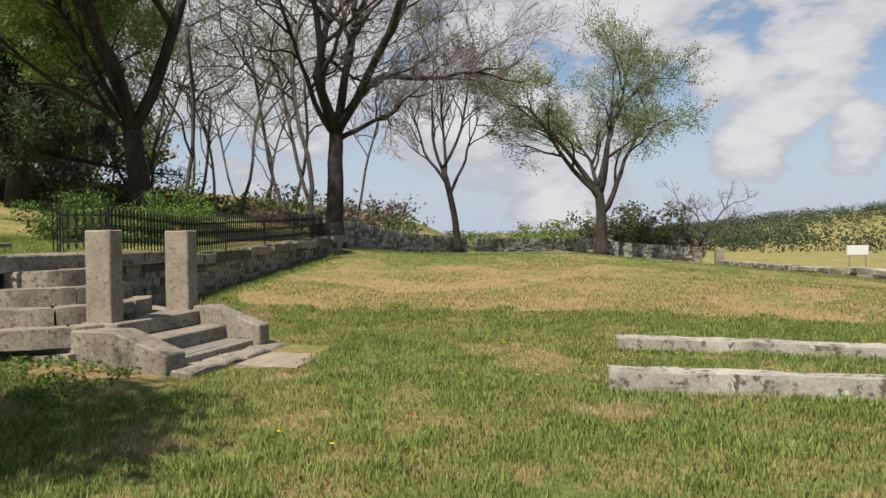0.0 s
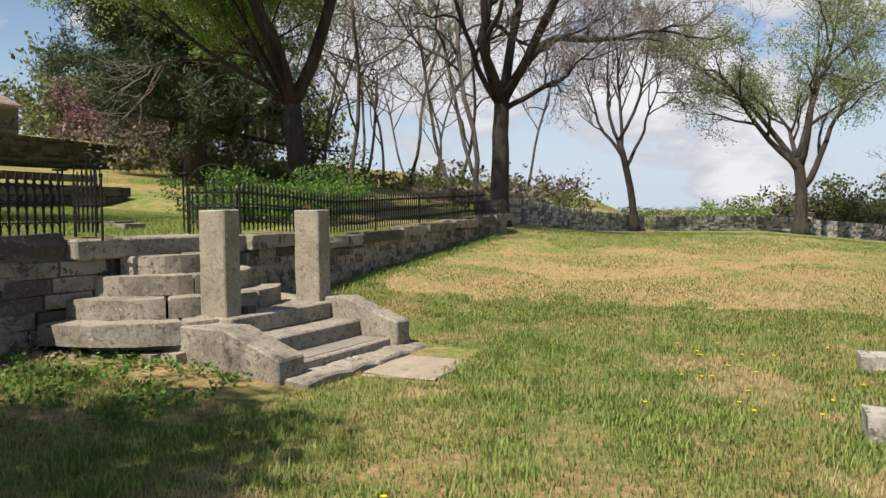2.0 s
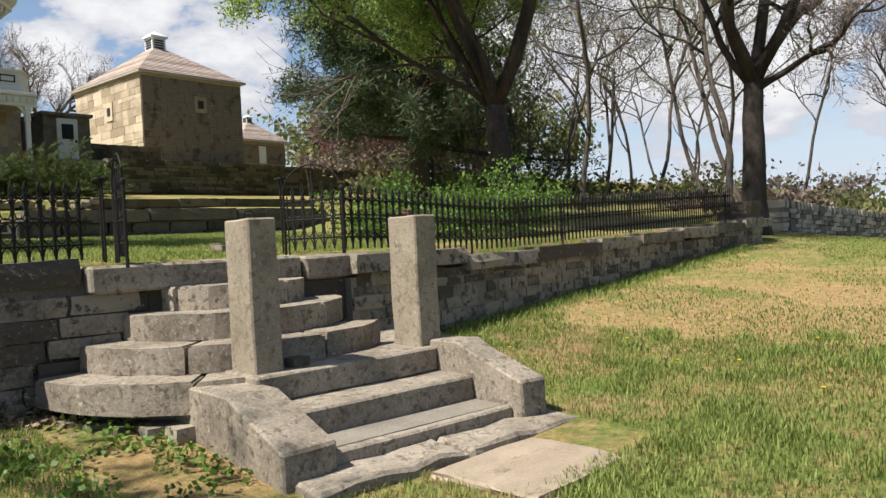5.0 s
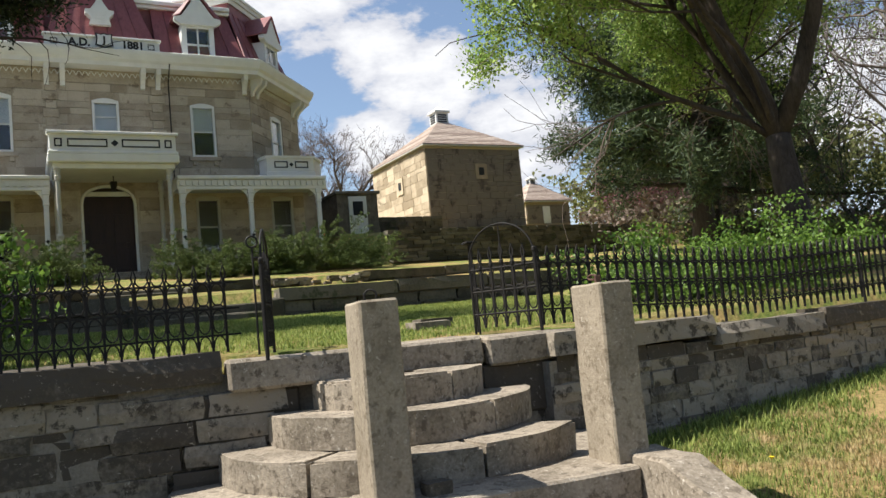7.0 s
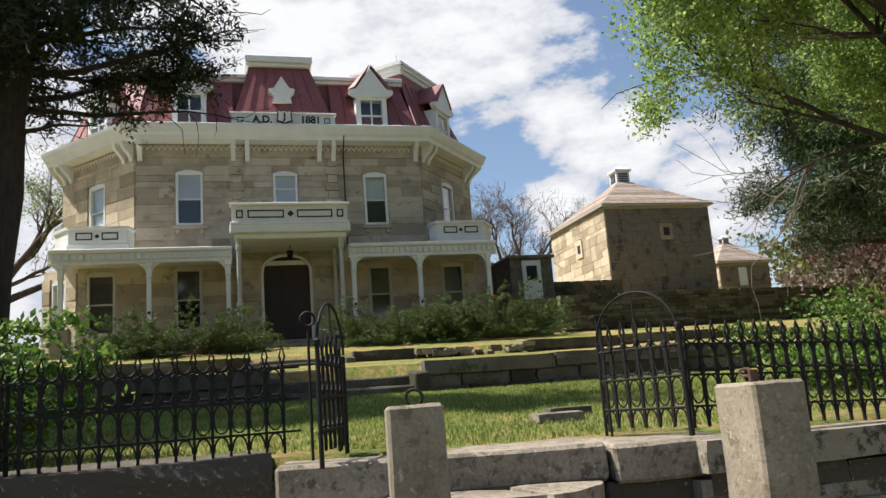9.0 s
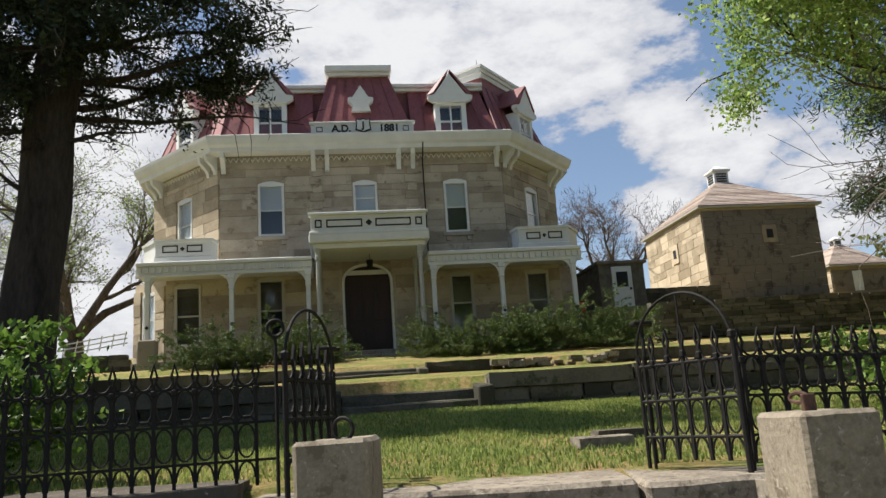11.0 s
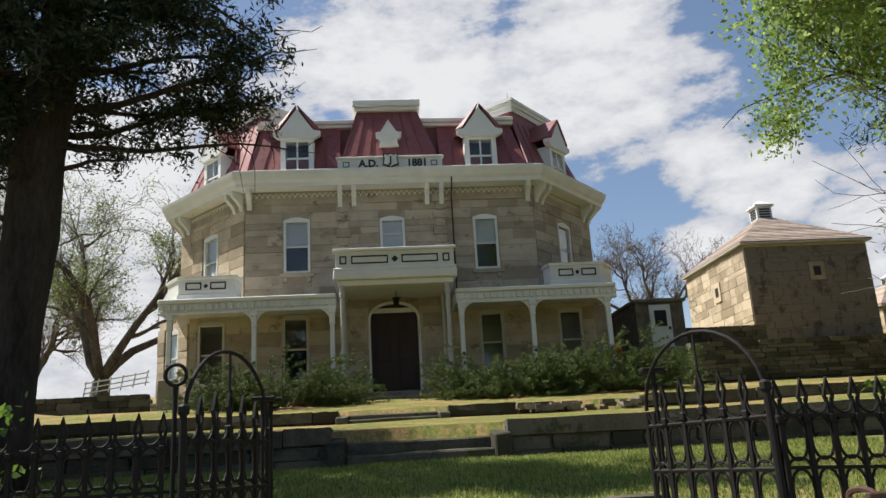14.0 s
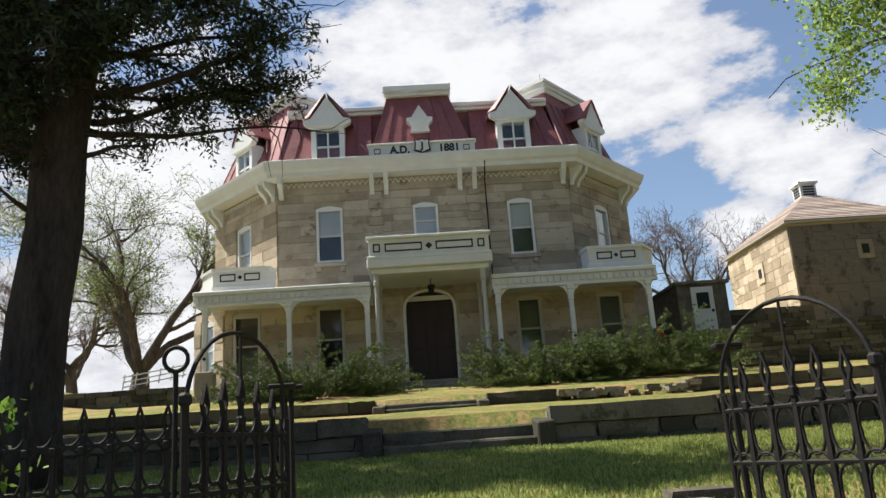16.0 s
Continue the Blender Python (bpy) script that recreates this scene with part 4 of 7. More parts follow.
# ---- the stone mansion ----
house = thing("mansion", (-27.6, 8.7, 3.8), "three-storey limestone mansion with red mansard roof and white trim", "house")
YC = 8.7


def hpart(name, bm, material, label="", parent=None):
    """A part given in world coordinates."""
    if not isinstance(bm, bpy.types.Mesh):
        bmesh.ops.recalc_face_normals(bm, faces=bm.faces[:])
    ob = part(name, bm, material, parent or house, label)
    ob.matrix_world = Matrix.Identity(4)
    return ob




def sash_window(m, s0, s1, zb, zt, upper="blind", lower="dim_room", arched=True, sill=True, label="white sash window with pale blind", paint="white_paint"):
    """Frame, two sashes, panes and what stands behind; m maps (along, inward, up) to the world."""
    w = thing("window", tuple(m @ Vector(((s0 + s1) / 2, 0, zb))), label)
    w.parent = house
    w.matrix_world = Matrix.Translation(m @ Vector(((s0 + s1) / 2, 0, zb)))
    w.name = "window"
    inv = w.matrix_world.inverted()

    def put(nm, bm, mt, lab=""):
        bmesh.ops.transform(bm, matrix=inv @ m, verts=bm.verts)
        bmesh.ops.recalc_face_normals(bm, faces=bm.faces[:])
        return part(nm, bm, mt, w, lab)
    f = 0.075
    bm = bmesh.new()
    box(bm, s0, s0 + f, -0.03, 0.16, zb, zt)
    box(bm, s1 - f, s1, -0.03, 0.16, zb, zt)
    box(bm, s0 + f, s1 - f, -0.03, 0.16, zb, zb + f)
    if arched:
        n = 8
        for i in range(n):
            t0, t1 = i / n, (i + 1) / n
            rise = lambda t: 0.09 * math.sin(math.pi * t)
            xa, xb = s0 + (s1 - s0) * t0, s0 + (s1 - s0) * t1
            lo = zt - f
            vs = [(xa, -0.034, lo), (xb, -0.034, lo), (xb, -0.034, zt + rise(t1)), (xa, -0.034, zt + rise(t0))]
            va = [bm.verts.new(v) for v in vs]
            vb = [bm.verts.new((v[0], 0.16, v[2])) for v in vs]
            bm.faces.new(va)
            bm.faces.new(vb[::-1])
            for k in range(4):
                bm.faces.new((va[(k + 1) % 4], va[k], vb[k], vb[(k + 1) % 4]))
    else:
        box(bm, s0 + f, s1 - f, -0.03, 0.16, zt - f, zt)
    put("frame", bm, paint)
    zm = zb + (zt - zb) * 0.5
    bm = bmesh.new()
    box(bm, s0 + f, s1 - f, 0.03, 0.07, zm - 0.025, zm + 0.025)
    put("meeting_rail", bm, paint)
    for nm, za, zz, back in (("lower_sash", zb + f, zm - 0.02, lower), ("upper_sash", zm + 0.02, zt - f, upper)):
        o = put("pane", new_box(s0 + f, s1 - f, 0.05, 0.056, za, zz), "glass")
        o.visible_shadow = False
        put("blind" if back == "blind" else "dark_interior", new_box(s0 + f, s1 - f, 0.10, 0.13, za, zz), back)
    if sill:
        bm = bmesh.new()
        box(bm, s0 - 0.12, s1 + 0.12, -0.10, 0.1, zb - 0.13, zb, bevel=0.015)
        for s in (s0 - 0.02, s1 - 0.12):
            box(bm, s, s + 0.14, -0.07, 0.05, zb - 0.28, zb - 0.135, bevel=0.01)
        put("sill", bm, "ashlar")
    return w


# upper storey
# left to right as seen from the lawn: y grows to the right
front_m = Matrix(((0, -1, 0, -27.6), (1, 0, 0, 0), (0, 0, 1, 0), (0, 0, 0, 1)))


def plane_wall(name, m, s0, s1, z0, z1, holes, mt, depth=0.35):
    bm = bmesh.new()
    ss = sorted({s0, s1, *[h[0] for h in holes], *[h[1] for h in holes]})
    zs = sorted({z0, z1, *[h[2] for h in holes], *[h[3] for h in holes]})
    for i in range(len(ss) - 1):
        for j in range(len(zs) - 1):
            sc, zc = (ss[i] + ss[i + 1]) / 2, (zs[j] + zs[j + 1]) / 2
            if any(h[0] < sc < h[1] and h[2] < zc < h[3] for h in holes):
                continue
            box(bm, ss[i], ss[i + 1], 0, depth, zs[j], zs[j + 1], m=m)
    bmesh.ops.remove_doubles(bm, verts=bm.verts, dist=1e-4)
    return hpart(name, bm, mt)


UPWIN = [(5.30, 6.12, 7.78, 9.50), (8.31, 9.09, 8.45, 9.46), (11.27, 12.05, 7.70, 9.42)]
LOWIN = [(2.75, 3.55, 4.45, 6.30), (5.25, 6.05, 4.45, 6.40), (11.27, 12.02, 4.45, 6.32), (13.75, 14.5, 4.45, 6.28)]
DOOR = (7.86, 9.42, 3.88, 6.6)
DOOR_HEAD = (7.86, 9.42, 6.6, 6.84)
plane_wall("front_wall_upper", front_m, 4.12, 13.26, 6.6, 10.4, UPWIN + [DOOR_HEAD], "ashlar")
plane_wall("front_wall_lower", front_m, 2.5, 14.9, 3.3, 6.6, LOWIN + [DOOR], "ashlar")
looks = [("blind", "dim_room", "white sash window, blind half drawn over a dark room"), ("blind", "blind", "small white sash window with a pale blind"), ("blind", "dim_room", "white sash window with pale blind above")]
for h, (u, lo, lab) in zip(UPWIN, looks):
    sash_window(front_m, *h, u, lo, label=lab)
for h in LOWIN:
    # verandah shade on these frames is given by a greyer paint colour
    sash_window(front_m, *h, "drawn_shade", "dim_room" if h[0] in (5.25, 11.27) else "drawn_shade", sill=False, label="tall sash window in the shade of the verandah", paint="trim_grey_shade")


def side_frame(a, b):
    """Maps (along from a to b, inward, up); the outside is on the right hand of a to b turned about."""
    L = math.hypot(b[0] - a[0], b[1] - a[1])
    ux, uy = (b[0] - a[0]) / L, (b[1] - a[1]) / L
    return Matrix(((ux, -uy, 0, a[0]), (uy, ux, 0, a[1]), (0, 0, 1, 0), (0, 0, 0, 1))), L


mL, LL = side_frame((-30.5, 1.5), (-27.6, 4.12))
mR, LR = side_frame((-27.6, 13.26), (-30.5, 15.85))
SW = [(1.5, 2.35, 7.75, 9.45)]
# left walls get the sunlit copy, right walls the plain ashlar
plane_wall("canted_wall", mL, 0, LL, 6.6, 10.4, SW, "ashlar_gold_lit")
plane_wall("canted_wall", mR, 0, LR, 6.6, 10.4, SW, "ashlar")
sash_window(mL, *SW[0], "blind", "blind", label="white sash window in the canted corner")
sash_window(mR, *SW[0], "blind", "blind", label="white sash window in the canted corner")
mS, LS = side_frame((-40, 1.5), (-30.5, 1.5))
plane_wall("side_wall", mS, 0, LS, 6.6, 10.4, [], "ashlar_gold_lit")
mS2, LS2 = side_frame((-30.5, 15.85), (-40, 15.85))
plane_wall("side_wall", mS2, 0, LS2, 6.6, 10.4, [], "ashlar")
mLL, L1 = side_frame((-28.8, 1.3), (-27.6, 2.5))
BAYWIN = (0.45, 1.15, 4.6, 6.2)
plane_wall("corner_wall", mLL, 0, L1, 3.3, 6.6, [BAYWIN], "ashlar_gold_lit")
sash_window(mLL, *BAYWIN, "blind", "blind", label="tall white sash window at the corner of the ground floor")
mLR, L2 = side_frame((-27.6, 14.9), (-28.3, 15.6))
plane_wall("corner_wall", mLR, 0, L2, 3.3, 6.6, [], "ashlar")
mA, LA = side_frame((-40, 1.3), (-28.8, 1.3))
plane_wall("side_wall", mA, 0, LA, 3.3, 6.6, [], "ashlar_gold_lit")
mB, LB = side_frame((-28.3, 15.6), (-40, 15.6))
plane_wall("side_wall", mB, 0, LB, 3.3, 6.6, [], "ashlar")
bm = bmesh.new()
prism(bm, [(-27.72, 14.8), (-28.4, 15.48), (-39.9, 15.48), (-39.9, 1.92), (-28.4, 1.92), (-27.72, 2.6)], 6.45, 6.595)
hpart("balcony_floor", bm, "white_paint")
bm = bmesh.new()
prism(bm, [(-28.0, 13), (-30.7, 15.4), (-39.8, 15.4), (-39.8, 2), (-30.7, 2), (-28.0, 4.4)], 3.4, 10.3)
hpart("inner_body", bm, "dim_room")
# ashlar blocks of the front, proud of the wall and each its own piece
ASH = []
for s in range(5):
    bmb = bmesh.new()
    box(bmb, 0, 1, -0.5, 0.5, -0.5, 0.5)
    rr = random.Random(s + 40)
    for v in bmb.verts:
        v.co += Vector((rr.uniform(-0.15, 0.1), rr.uniform(-0.006, 0.006), rr.uniform(-0.02, 0.02)))
    me = mesh_from(bmb, "ashlar_block")
    me.materials.append(M["ashlar"])
    ASH.append(me)
GOLD_LIT = []
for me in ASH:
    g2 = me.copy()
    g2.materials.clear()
    g2.materials.append(M["ashlar_gold_lit"])
    GOLD_LIT.append(g2)


OLD_SHADED = []
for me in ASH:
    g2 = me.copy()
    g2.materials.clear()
    g2.materials.append(M["ashlar_old_shaded"])
    OLD_SHADED.append(g2)


def block_face(parent, m, s0, s1, z0, z1, holes, rr, shapes, course=0.33, proud=0.02, long=1.2, short=0.45):
    z = z0
    while z < z1 - 0.08:
        h = min(rr.choice((course, course, course * 0.62, course * 1.2)), z1 - z)
        cuts = sorted([(a, b) for a, b, zb, zt in holes if zb < z + h - 0.03 and zt > z + 0.03])
        spans, s = [], s0
        for a, b in cuts:
            spans.append((s, a))
            s = b
        spans.append((s, s1))
        for a, b in spans:
            s = a
            while s < b - 0.05:
                w = rr.uniform(short, long)
                if b - s - w < short:
                    w = b - s
                ob = new("ashlar_block", rr.choice(shapes))
                ob.parent = parent
                ob.matrix_world = m @ Matrix.LocRotScale((s + w / 2, 0.0, z + h / 2), Euler((0, 0, -math.pi / 2)), (proud + rr.uniform(0, 0.012), w - 0.012, h - 0.012))
                s += w
        z += h


rr = random.Random(3)
block_face(house, front_m, 4.12, 13.26, 7.0, 10.0, [(a - 0.03, b + 0.03, c - 0.12, d + 0.1) for a, b, c, d in UPWIN], rr, ASH)
block_face(house, front_m, 2.5, 14.9, 3.5, 6.4, [(a - 0.03, b + 0.03, c, d + 0.1) for a, b, c, d in LOWIN] + [(DOOR[0] - 0.1, DOOR[1] + 0.1, 3, DOOR[3] + 0.1)], rr, ASH, course=0.42, long=1.5)
block_face(house, mL, 0, LL, 6.7, 10.0, [(1.42, 2.43, 7.6, 9.55)], rr, GOLD_LIT, proud=0.05, long=0.9)
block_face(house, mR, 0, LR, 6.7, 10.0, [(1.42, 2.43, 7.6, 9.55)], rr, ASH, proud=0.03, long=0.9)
block_face(house, mLL, 0, L1, 3.5, 6.4, [(0.40, 1.20, 4.45, 6.32)], rr, GOLD_LIT, proud=0.06, long=0.9)
# quoin strips of the middle bay
for s0, s1 in ((7.02, 7.32), (10.08, 10.40)):
    z = 6.95
    k = 0
    while z < 10.05:
        e = 0.08 if k % 2 else 0.0
        hpart("quoin_stone", new_box(-27.6, -27.52, s0 - e, s1 + e, z, z + 0.26, bevel=0.012), "ashlar")
        z += 0.275
        k += 1


def offset_line(pts, d):
    """An open outline pushed outward by d."""
    out = []
    for i, p in enumerate(pts):
        ns = []
        if i > 0:
            ns.append((pts[i - 1], p))
        if i < len(pts) - 1:
            ns.append((p, pts[i + 1]))
        vec = Vector((0, 0))
        for a, b in ns:
            t = Vector((b[0] - a[0], b[1] - a[1])).normalized()
            vec += Vector((t.y, -t.x))
        vec.normalize()
        t = Vector((ns[0][1][0] - ns[0][0][0], ns[0][1][1] - ns[0][0][1])).normalized()
        k = vec.dot(Vector((t.y, -t.x)))
        out.append((p[0] + vec.x * d / k, p[1] + vec.y * d / k))
    return out


def moulding(pts, profile, closed_back=0.25):
    """Sweeps a profile of (outward, height) along an open outline given with the outside to the right of travel."""
    bm = bmesh.new()
    rings = []
    prof = profile + [(-closed_back, profile[-1][1]), (-closed_back, profile[0][1])]
    lines = {}
    for o, h in prof:
        lines[o] = lines.get(o) or offset_line(pts, o)
    for i in range(len(pts)):
        rings.append([bm.verts.new((*lines[o][i], h)) for o, h in prof])
    n = len(prof)
    for i in range(len(pts) - 1):
        for k in range(n):
            bm.faces.new((rings[i][k], rings[i][(k + 1) % n], rings[i + 1][(k + 1) % n], rings[i + 1][k]))
    bm.faces.new(rings[0][::-1])
    bm.faces.new(rings[-1])
    bmesh.ops.recalc_face_normals(bm, faces=bm.faces[:])
    return bm


EAVE = [(-40, 1.5), (-30.5, 1.5), (-27.6, 4.12), (-27.6, 13.26), (-30.5, 15.85), (-40, 15.85)]
hpart("cornice", moulding(EAVE, [(0.04, 10.44), (0.46, 10.46), (0.50, 10.46), (0.52, 10.58), (0.60, 10.66), (0.68, 10.84), (0.70, 10.93), (0.62, 10.97)], 0.4), "white_paint", "white painted bracketed cornice")
hpart("frieze_board", moulding(EAVE, [(0.045, 10.0), (0.06, 10.02), (0.045, 10.06), (0.045, 10.44)], 0.08), "ashlar")
# frieze scallops
bmz = bmesh.new()
for s in (-1, 1):
    v = [bmz.verts.new(c) for c in ((0, 0, 0), (0, s * 0.085, 0.15), (0, s * 0.055, 0.15), (0.0, 0, 0.05))]
    u = [bmz.verts.new((0.03, c.co.y, c.co.z)) for c in v]
    bmz.faces.new(v)
    bmz.faces.new(u[::-1])
    for i in range(4):
        bmz.faces.new((v[i], v[(i + 1) % 4], u[(i + 1) % 4], u[i]))
bmesh.ops.recalc_face_normals(bmz, faces=bmz.faces[:])
SCAL = mesh_from(bmz, "frieze_tooth")
SCAL.materials.append(M["white_paint"])
for i in range(52):
    ob = new("frieze_tooth", SCAL)
    ob.parent = house
    ob.matrix_world = pose(-27.555, 4.3 + i * 0.172, 10.22)
for fm, L in ((mL, LL), (mR, LR)):
    for i in range(20):
        ob = new("frieze_tooth", SCAL)
        ob.parent = house
        ob.matrix_world = fm @ pose(0.25 + i * 0.172, -0.045, 10.22, 0, 0, -90)


def bracket(m, s):
    bm = bmesh.new()
    prof = [(0, 9.86), (0.10, 9.88), (0.13, 10.0), (0.22, 10.12), (0.42, 10.28), (0.46, 10.46), (0, 10.46)]
    a = [bm.verts.new((-0.07, -o, z)) for o, z in prof]
    b = [bm.verts.new((0.07, -o, z)) for o, z in prof]
    bm.faces.new(a)
    bm.faces.new(b[::-1])
    for i in range(len(prof)):
        j = (i + 1) % len(prof)
        bm.faces.new((a[i], b[i], b[j], a[j]))
    bmesh.ops.transform(bm, matrix=m @ Matrix.Translation((s, 0, 0)), verts=bm.verts)
    hpart("bracket", bm, "white_paint")


for s in (7.08, 7.52, 9.84, 10.30, 4.25, 13.1):
    bracket(front_m, s)
for fm, L in ((mL, LL), (mR, LR)):
    for s in (0.15, 0.5, L - 0.5, L - 0.12):
        bracket(fm, s)

# mansard roof, one standing-seam sheet after another


def slope_panel(a, b, inset, z0, z1, trim_a=0.0, trim_b=0.0):
    t = Vector((b[0] - a[0], b[1] - a[1]))
    L = t.length
    t.normalize()
    inn = Vector((-t.y, t.x))
    n = max(1, round(L / 0.48))

    def top_at(s):
        return trim_a + (L - trim_a - trim_b) * s / L
    for i in range(n):
        bm = bmesh.new()
        s0, s1 = L * i / n, L * (i + 1) / n
        q = [Vector((a[0] + t.x * s0, a[1] + t.y * s0, z0)), Vector((a[0] + t.x * s1, a[1] + t.y * s1, z0)),
             Vector((a[0] + t.x * top_at(s1) + inn.x * inset, a[1] + t.y * top_at(s1) + inn.y * inset, z1)), Vector((a[0] + t.x * top_at(s0) + inn.x * inset, a[1] + t.y * top_at(s0) + inn.y * inset, z1))]
        out = Vector((t.y, -t.x, 0.3)).normalized()
        w = Vector((t.x, t.y, 0)) * 0.014
        # cross-section: seam, flat sheet
        lo = [q[0] - out * 0.02, q[0] + out * 0.03, q[0] + w + out * 0.03, q[0] + w, q[1], q[1] - out * 0.02]
        hi = [q[3] - out * 0.02, q[3] + out * 0.03, q[3] + w + out * 0.03, q[3] + w, q[2], q[2] - out * 0.02]
        va, vb = [bm.verts.new(v) for v in lo], [bm.verts.new(v) for v in hi]
        for k in range(6):
            j = (k + 1) % 6
            bm.faces.new((va[k], va[j], vb[j], vb[k]))
        bm.faces.new(va)
        bm.faces.new(vb)
        hpart("roof_sheet", bm, "roof_red")


RB = offset_line(EAVE, 0.05)
slope_panel(RB[1], RB[2], 1.05, 10.93, 13.55, 0.4, 0.62)
slope_panel(RB[2], (-27.55, 7.1), 1.0, 10.93, 13.05, 0.42, 0.0)
slope_panel((-27.55, 10.35), RB[3], 1.0, 10.93, 13.05, 0.0, 0.42)
slope_panel(RB[3], RB[4], 1.05, 10.93, 13.55, 0.62, 0.4)
slope_panel(RB[0], RB[1], 1.05, 10.93, 13.05, 0.0, 0.4)
slope_panel(RB[4], RB[5], 1.05, 10.93, 13.05, 0.4, 0.0)
slope_panel((-27.38, 7.02), (-27.38, 10.42), 1.0, 10.95, 13.5, 0.66, 0.74)
slope_panel((-28.4, 7.02), (-27.38, 7.02), 0.66, 10.95, 13.5, 0.0, 1.0)
slope_panel((-27.38, 10.42), (-28.4, 10.42), 0.74, 10.95, 13.5, 1.0, 0.0)
hpart("middle_cap", new_box(-29.4, -28.22, 7.60, 9.74, 13.5, 13.62, bevel=0.02), "white_paint")
hpart("middle_cap", new_box(-29.4, -28.12, 7.53, 9.81, 13.62, 13.86, bevel=0.03), "white_paint")
for y0, y1 in ((4.35, 7.7), (9.7, 13.0)):
    hpart("ridge_cornice", new_box(-29.2, -28.42, y0, y1, 12.98, 13.10, bevel=0.02), "white_paint")
    hpart("ridge_cornice", new_box(-29.2, -28.34, y0, y1, 13.10, 13.24, bevel=0.02), "white_paint")
bm = bmesh.new()
prism(bm, [(-28.6, 5), (-28.6, 12.4), (-31, 14.2), (-39.8, 14.5), (-39.8, 2.8), (-31, 3.2)], 10.9, 13.1)
hpart("roof_deck", bm, "roof_red")
# canted corner blocks with their raised cornices
for sgn in (-1, 1):
    def mir(p):
        return (p[0], YC + sgn * (p[1] - YC)) if sgn == -1 else p
    A = (-28.62, 13.02)
    B = (A[0] - 2.6 * 0.745, A[1] + 2.6 * 0.667)
    C = (B[0] - 1.9 * 0.667, B[1] - 1.9 * 0.745)
    D = (A[0] - 1.9 * 0.667, A[1] - 1.9 * 0.745)
    pts = [mir(p) for p in (A, B, C, D)]
    if sgn == -1:
        pts = pts[::-1]
    bm = bmesh.new()
    prism(bm, pts, 10.95, 13.75)
    hpart("corner_roof", bm, "roof_red")
    for grow, za, zb in ((0.06, 13.55, 13.72), (0.14, 13.72, 13.86), (0.20, 13.86, 13.96)):
        cx, cy = sum(p[0] for p in pts) / 4, sum(p[1] for p in pts) / 4
        big = []
        for p in pts:
            v = Vector((p[0] - cx, p[1] - cy))
            v *= (v.length + grow * 1.4) / v.length
            big.append((cx + v.x, cy + v.y))
        bm = bmesh.new()
        prism(bm, big, za, zb)
        hpart("corner_cornice", bm, "white_paint")
    hpart("lightning_rod", tubes_mesh("lightning_rod", [([Vector((A[0] - 0.5, mir(A)[1], 13.9)), Vector((A[0] - 0.5, mir(A)[1], 14.5))], [0.012, 0.006], 5)]), "iron")


def dormer(m, s, zb, small=False, label="white gabled dormer with a four-pane window"):
    d = thing("dormer", tuple(m @ Vector((s, 0, zb))), label)
    d.parent = house
    d.matrix_world = Matrix.Translation(m @ Vector((s, 0, zb)))
    inv = d.matrix_world.inverted()
    mm = inv @ m @ Matrix.Translation((s, 0, zb)) @ Matrix.Diagonal((1.26, 1, 1.17, 1))

    def put(nm, bm, mt):
        bmesh.ops.transform(bm, matrix=mm, verts=bm.verts)
        bmesh.ops.recalc_face_normals(bm, faces=bm.faces[:])
        return part(nm, bm, mt, d)
    hw, hw2 = 0.42, 0.60
    bm = bmesh.new()
    box(bm, -hw, -hw + 0.13, 0.0, 0.9, 0, 1.15)
    box(bm, hw - 0.13, hw, 0.0, 0.9, 0, 1.15)
    box(bm, -hw + 0.13, hw - 0.13, 0.0, 0.9, 0, 0.06)
    box(bm, -hw + 0.13, hw - 0.13, 0.0, 0.9, 1.02, 1.15)
    put("casing", bm, "white_paint")
    prof = [(-hw2, 1.20), (-0.46, 1.10), (0.46, 1.10), (hw2, 1.20), (hw2, 1.30), (0.42, 1.34), (0.0, 1.98), (-0.42, 1.34), (-hw2, 1.30)]
    bm = bmesh.new()
    a = [bm.verts.new((x, -0.10, z)) for x, z in prof]
    b = [bm.verts.new((x, 0.10, z)) for x, z in prof]
    bm.faces.new(a)
    bm.faces.new(b[::-1])
    for i in range(len(prof)):
        j = (i + 1) % len(prof)
        bm.faces.new((a[i], b[i], b[j], a[j]))
    put("gable", bm, "white_paint")
    bm = bmesh.new()
    for sg in (-1, 1):
        q = [(sg * 0.02, -0.14, 2.05), (sg * 0.02, 1.1, 2.05), (sg * 0.62, 1.1, 1.30), (sg * 0.62, -0.0, 1.30), (sg * 0.44, -0.14, 1.36)]
        bottom = [bm.verts.new(v) for v in q]
        top = [bm.verts.new((v[0] * 1.02, v[1], v[2] + 0.035)) for v in q]
        bm.faces.new(bottom)
        bm.faces.new(top[::-1])
        for i in range(5):
            j = (i + 1) % 5
            bm.faces.new((bottom[i], bottom[j], top[j], top[i]))
    put("gable_roof", bm, "roof_red")
    bm = bmesh.new()
    box(bm, -hw + 0.13, hw - 0.13, 0.04, 0.09, 0.52, 0.57)
    box(bm, -0.02, 0.02, 0.04, 0.09, 0.06, 1.02)
    put("muntin", bm, "white_paint")
    for x0, x1 in ((-hw + 0.13, -0.02), (0.02, hw - 0.13)):
        for z0, z1 in ((0.06, 0.52), (0.57, 1.02)):
            o = put("pane", new_box(x0, x1, 0.06, 0.065, z0, z1), "glass")
            o.visible_shadow = False
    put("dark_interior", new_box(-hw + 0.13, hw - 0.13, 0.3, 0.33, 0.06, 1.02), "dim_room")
    return d


dormer(front_m, 5.74, 10.96)
dormer(front_m, 11.70, 10.90)
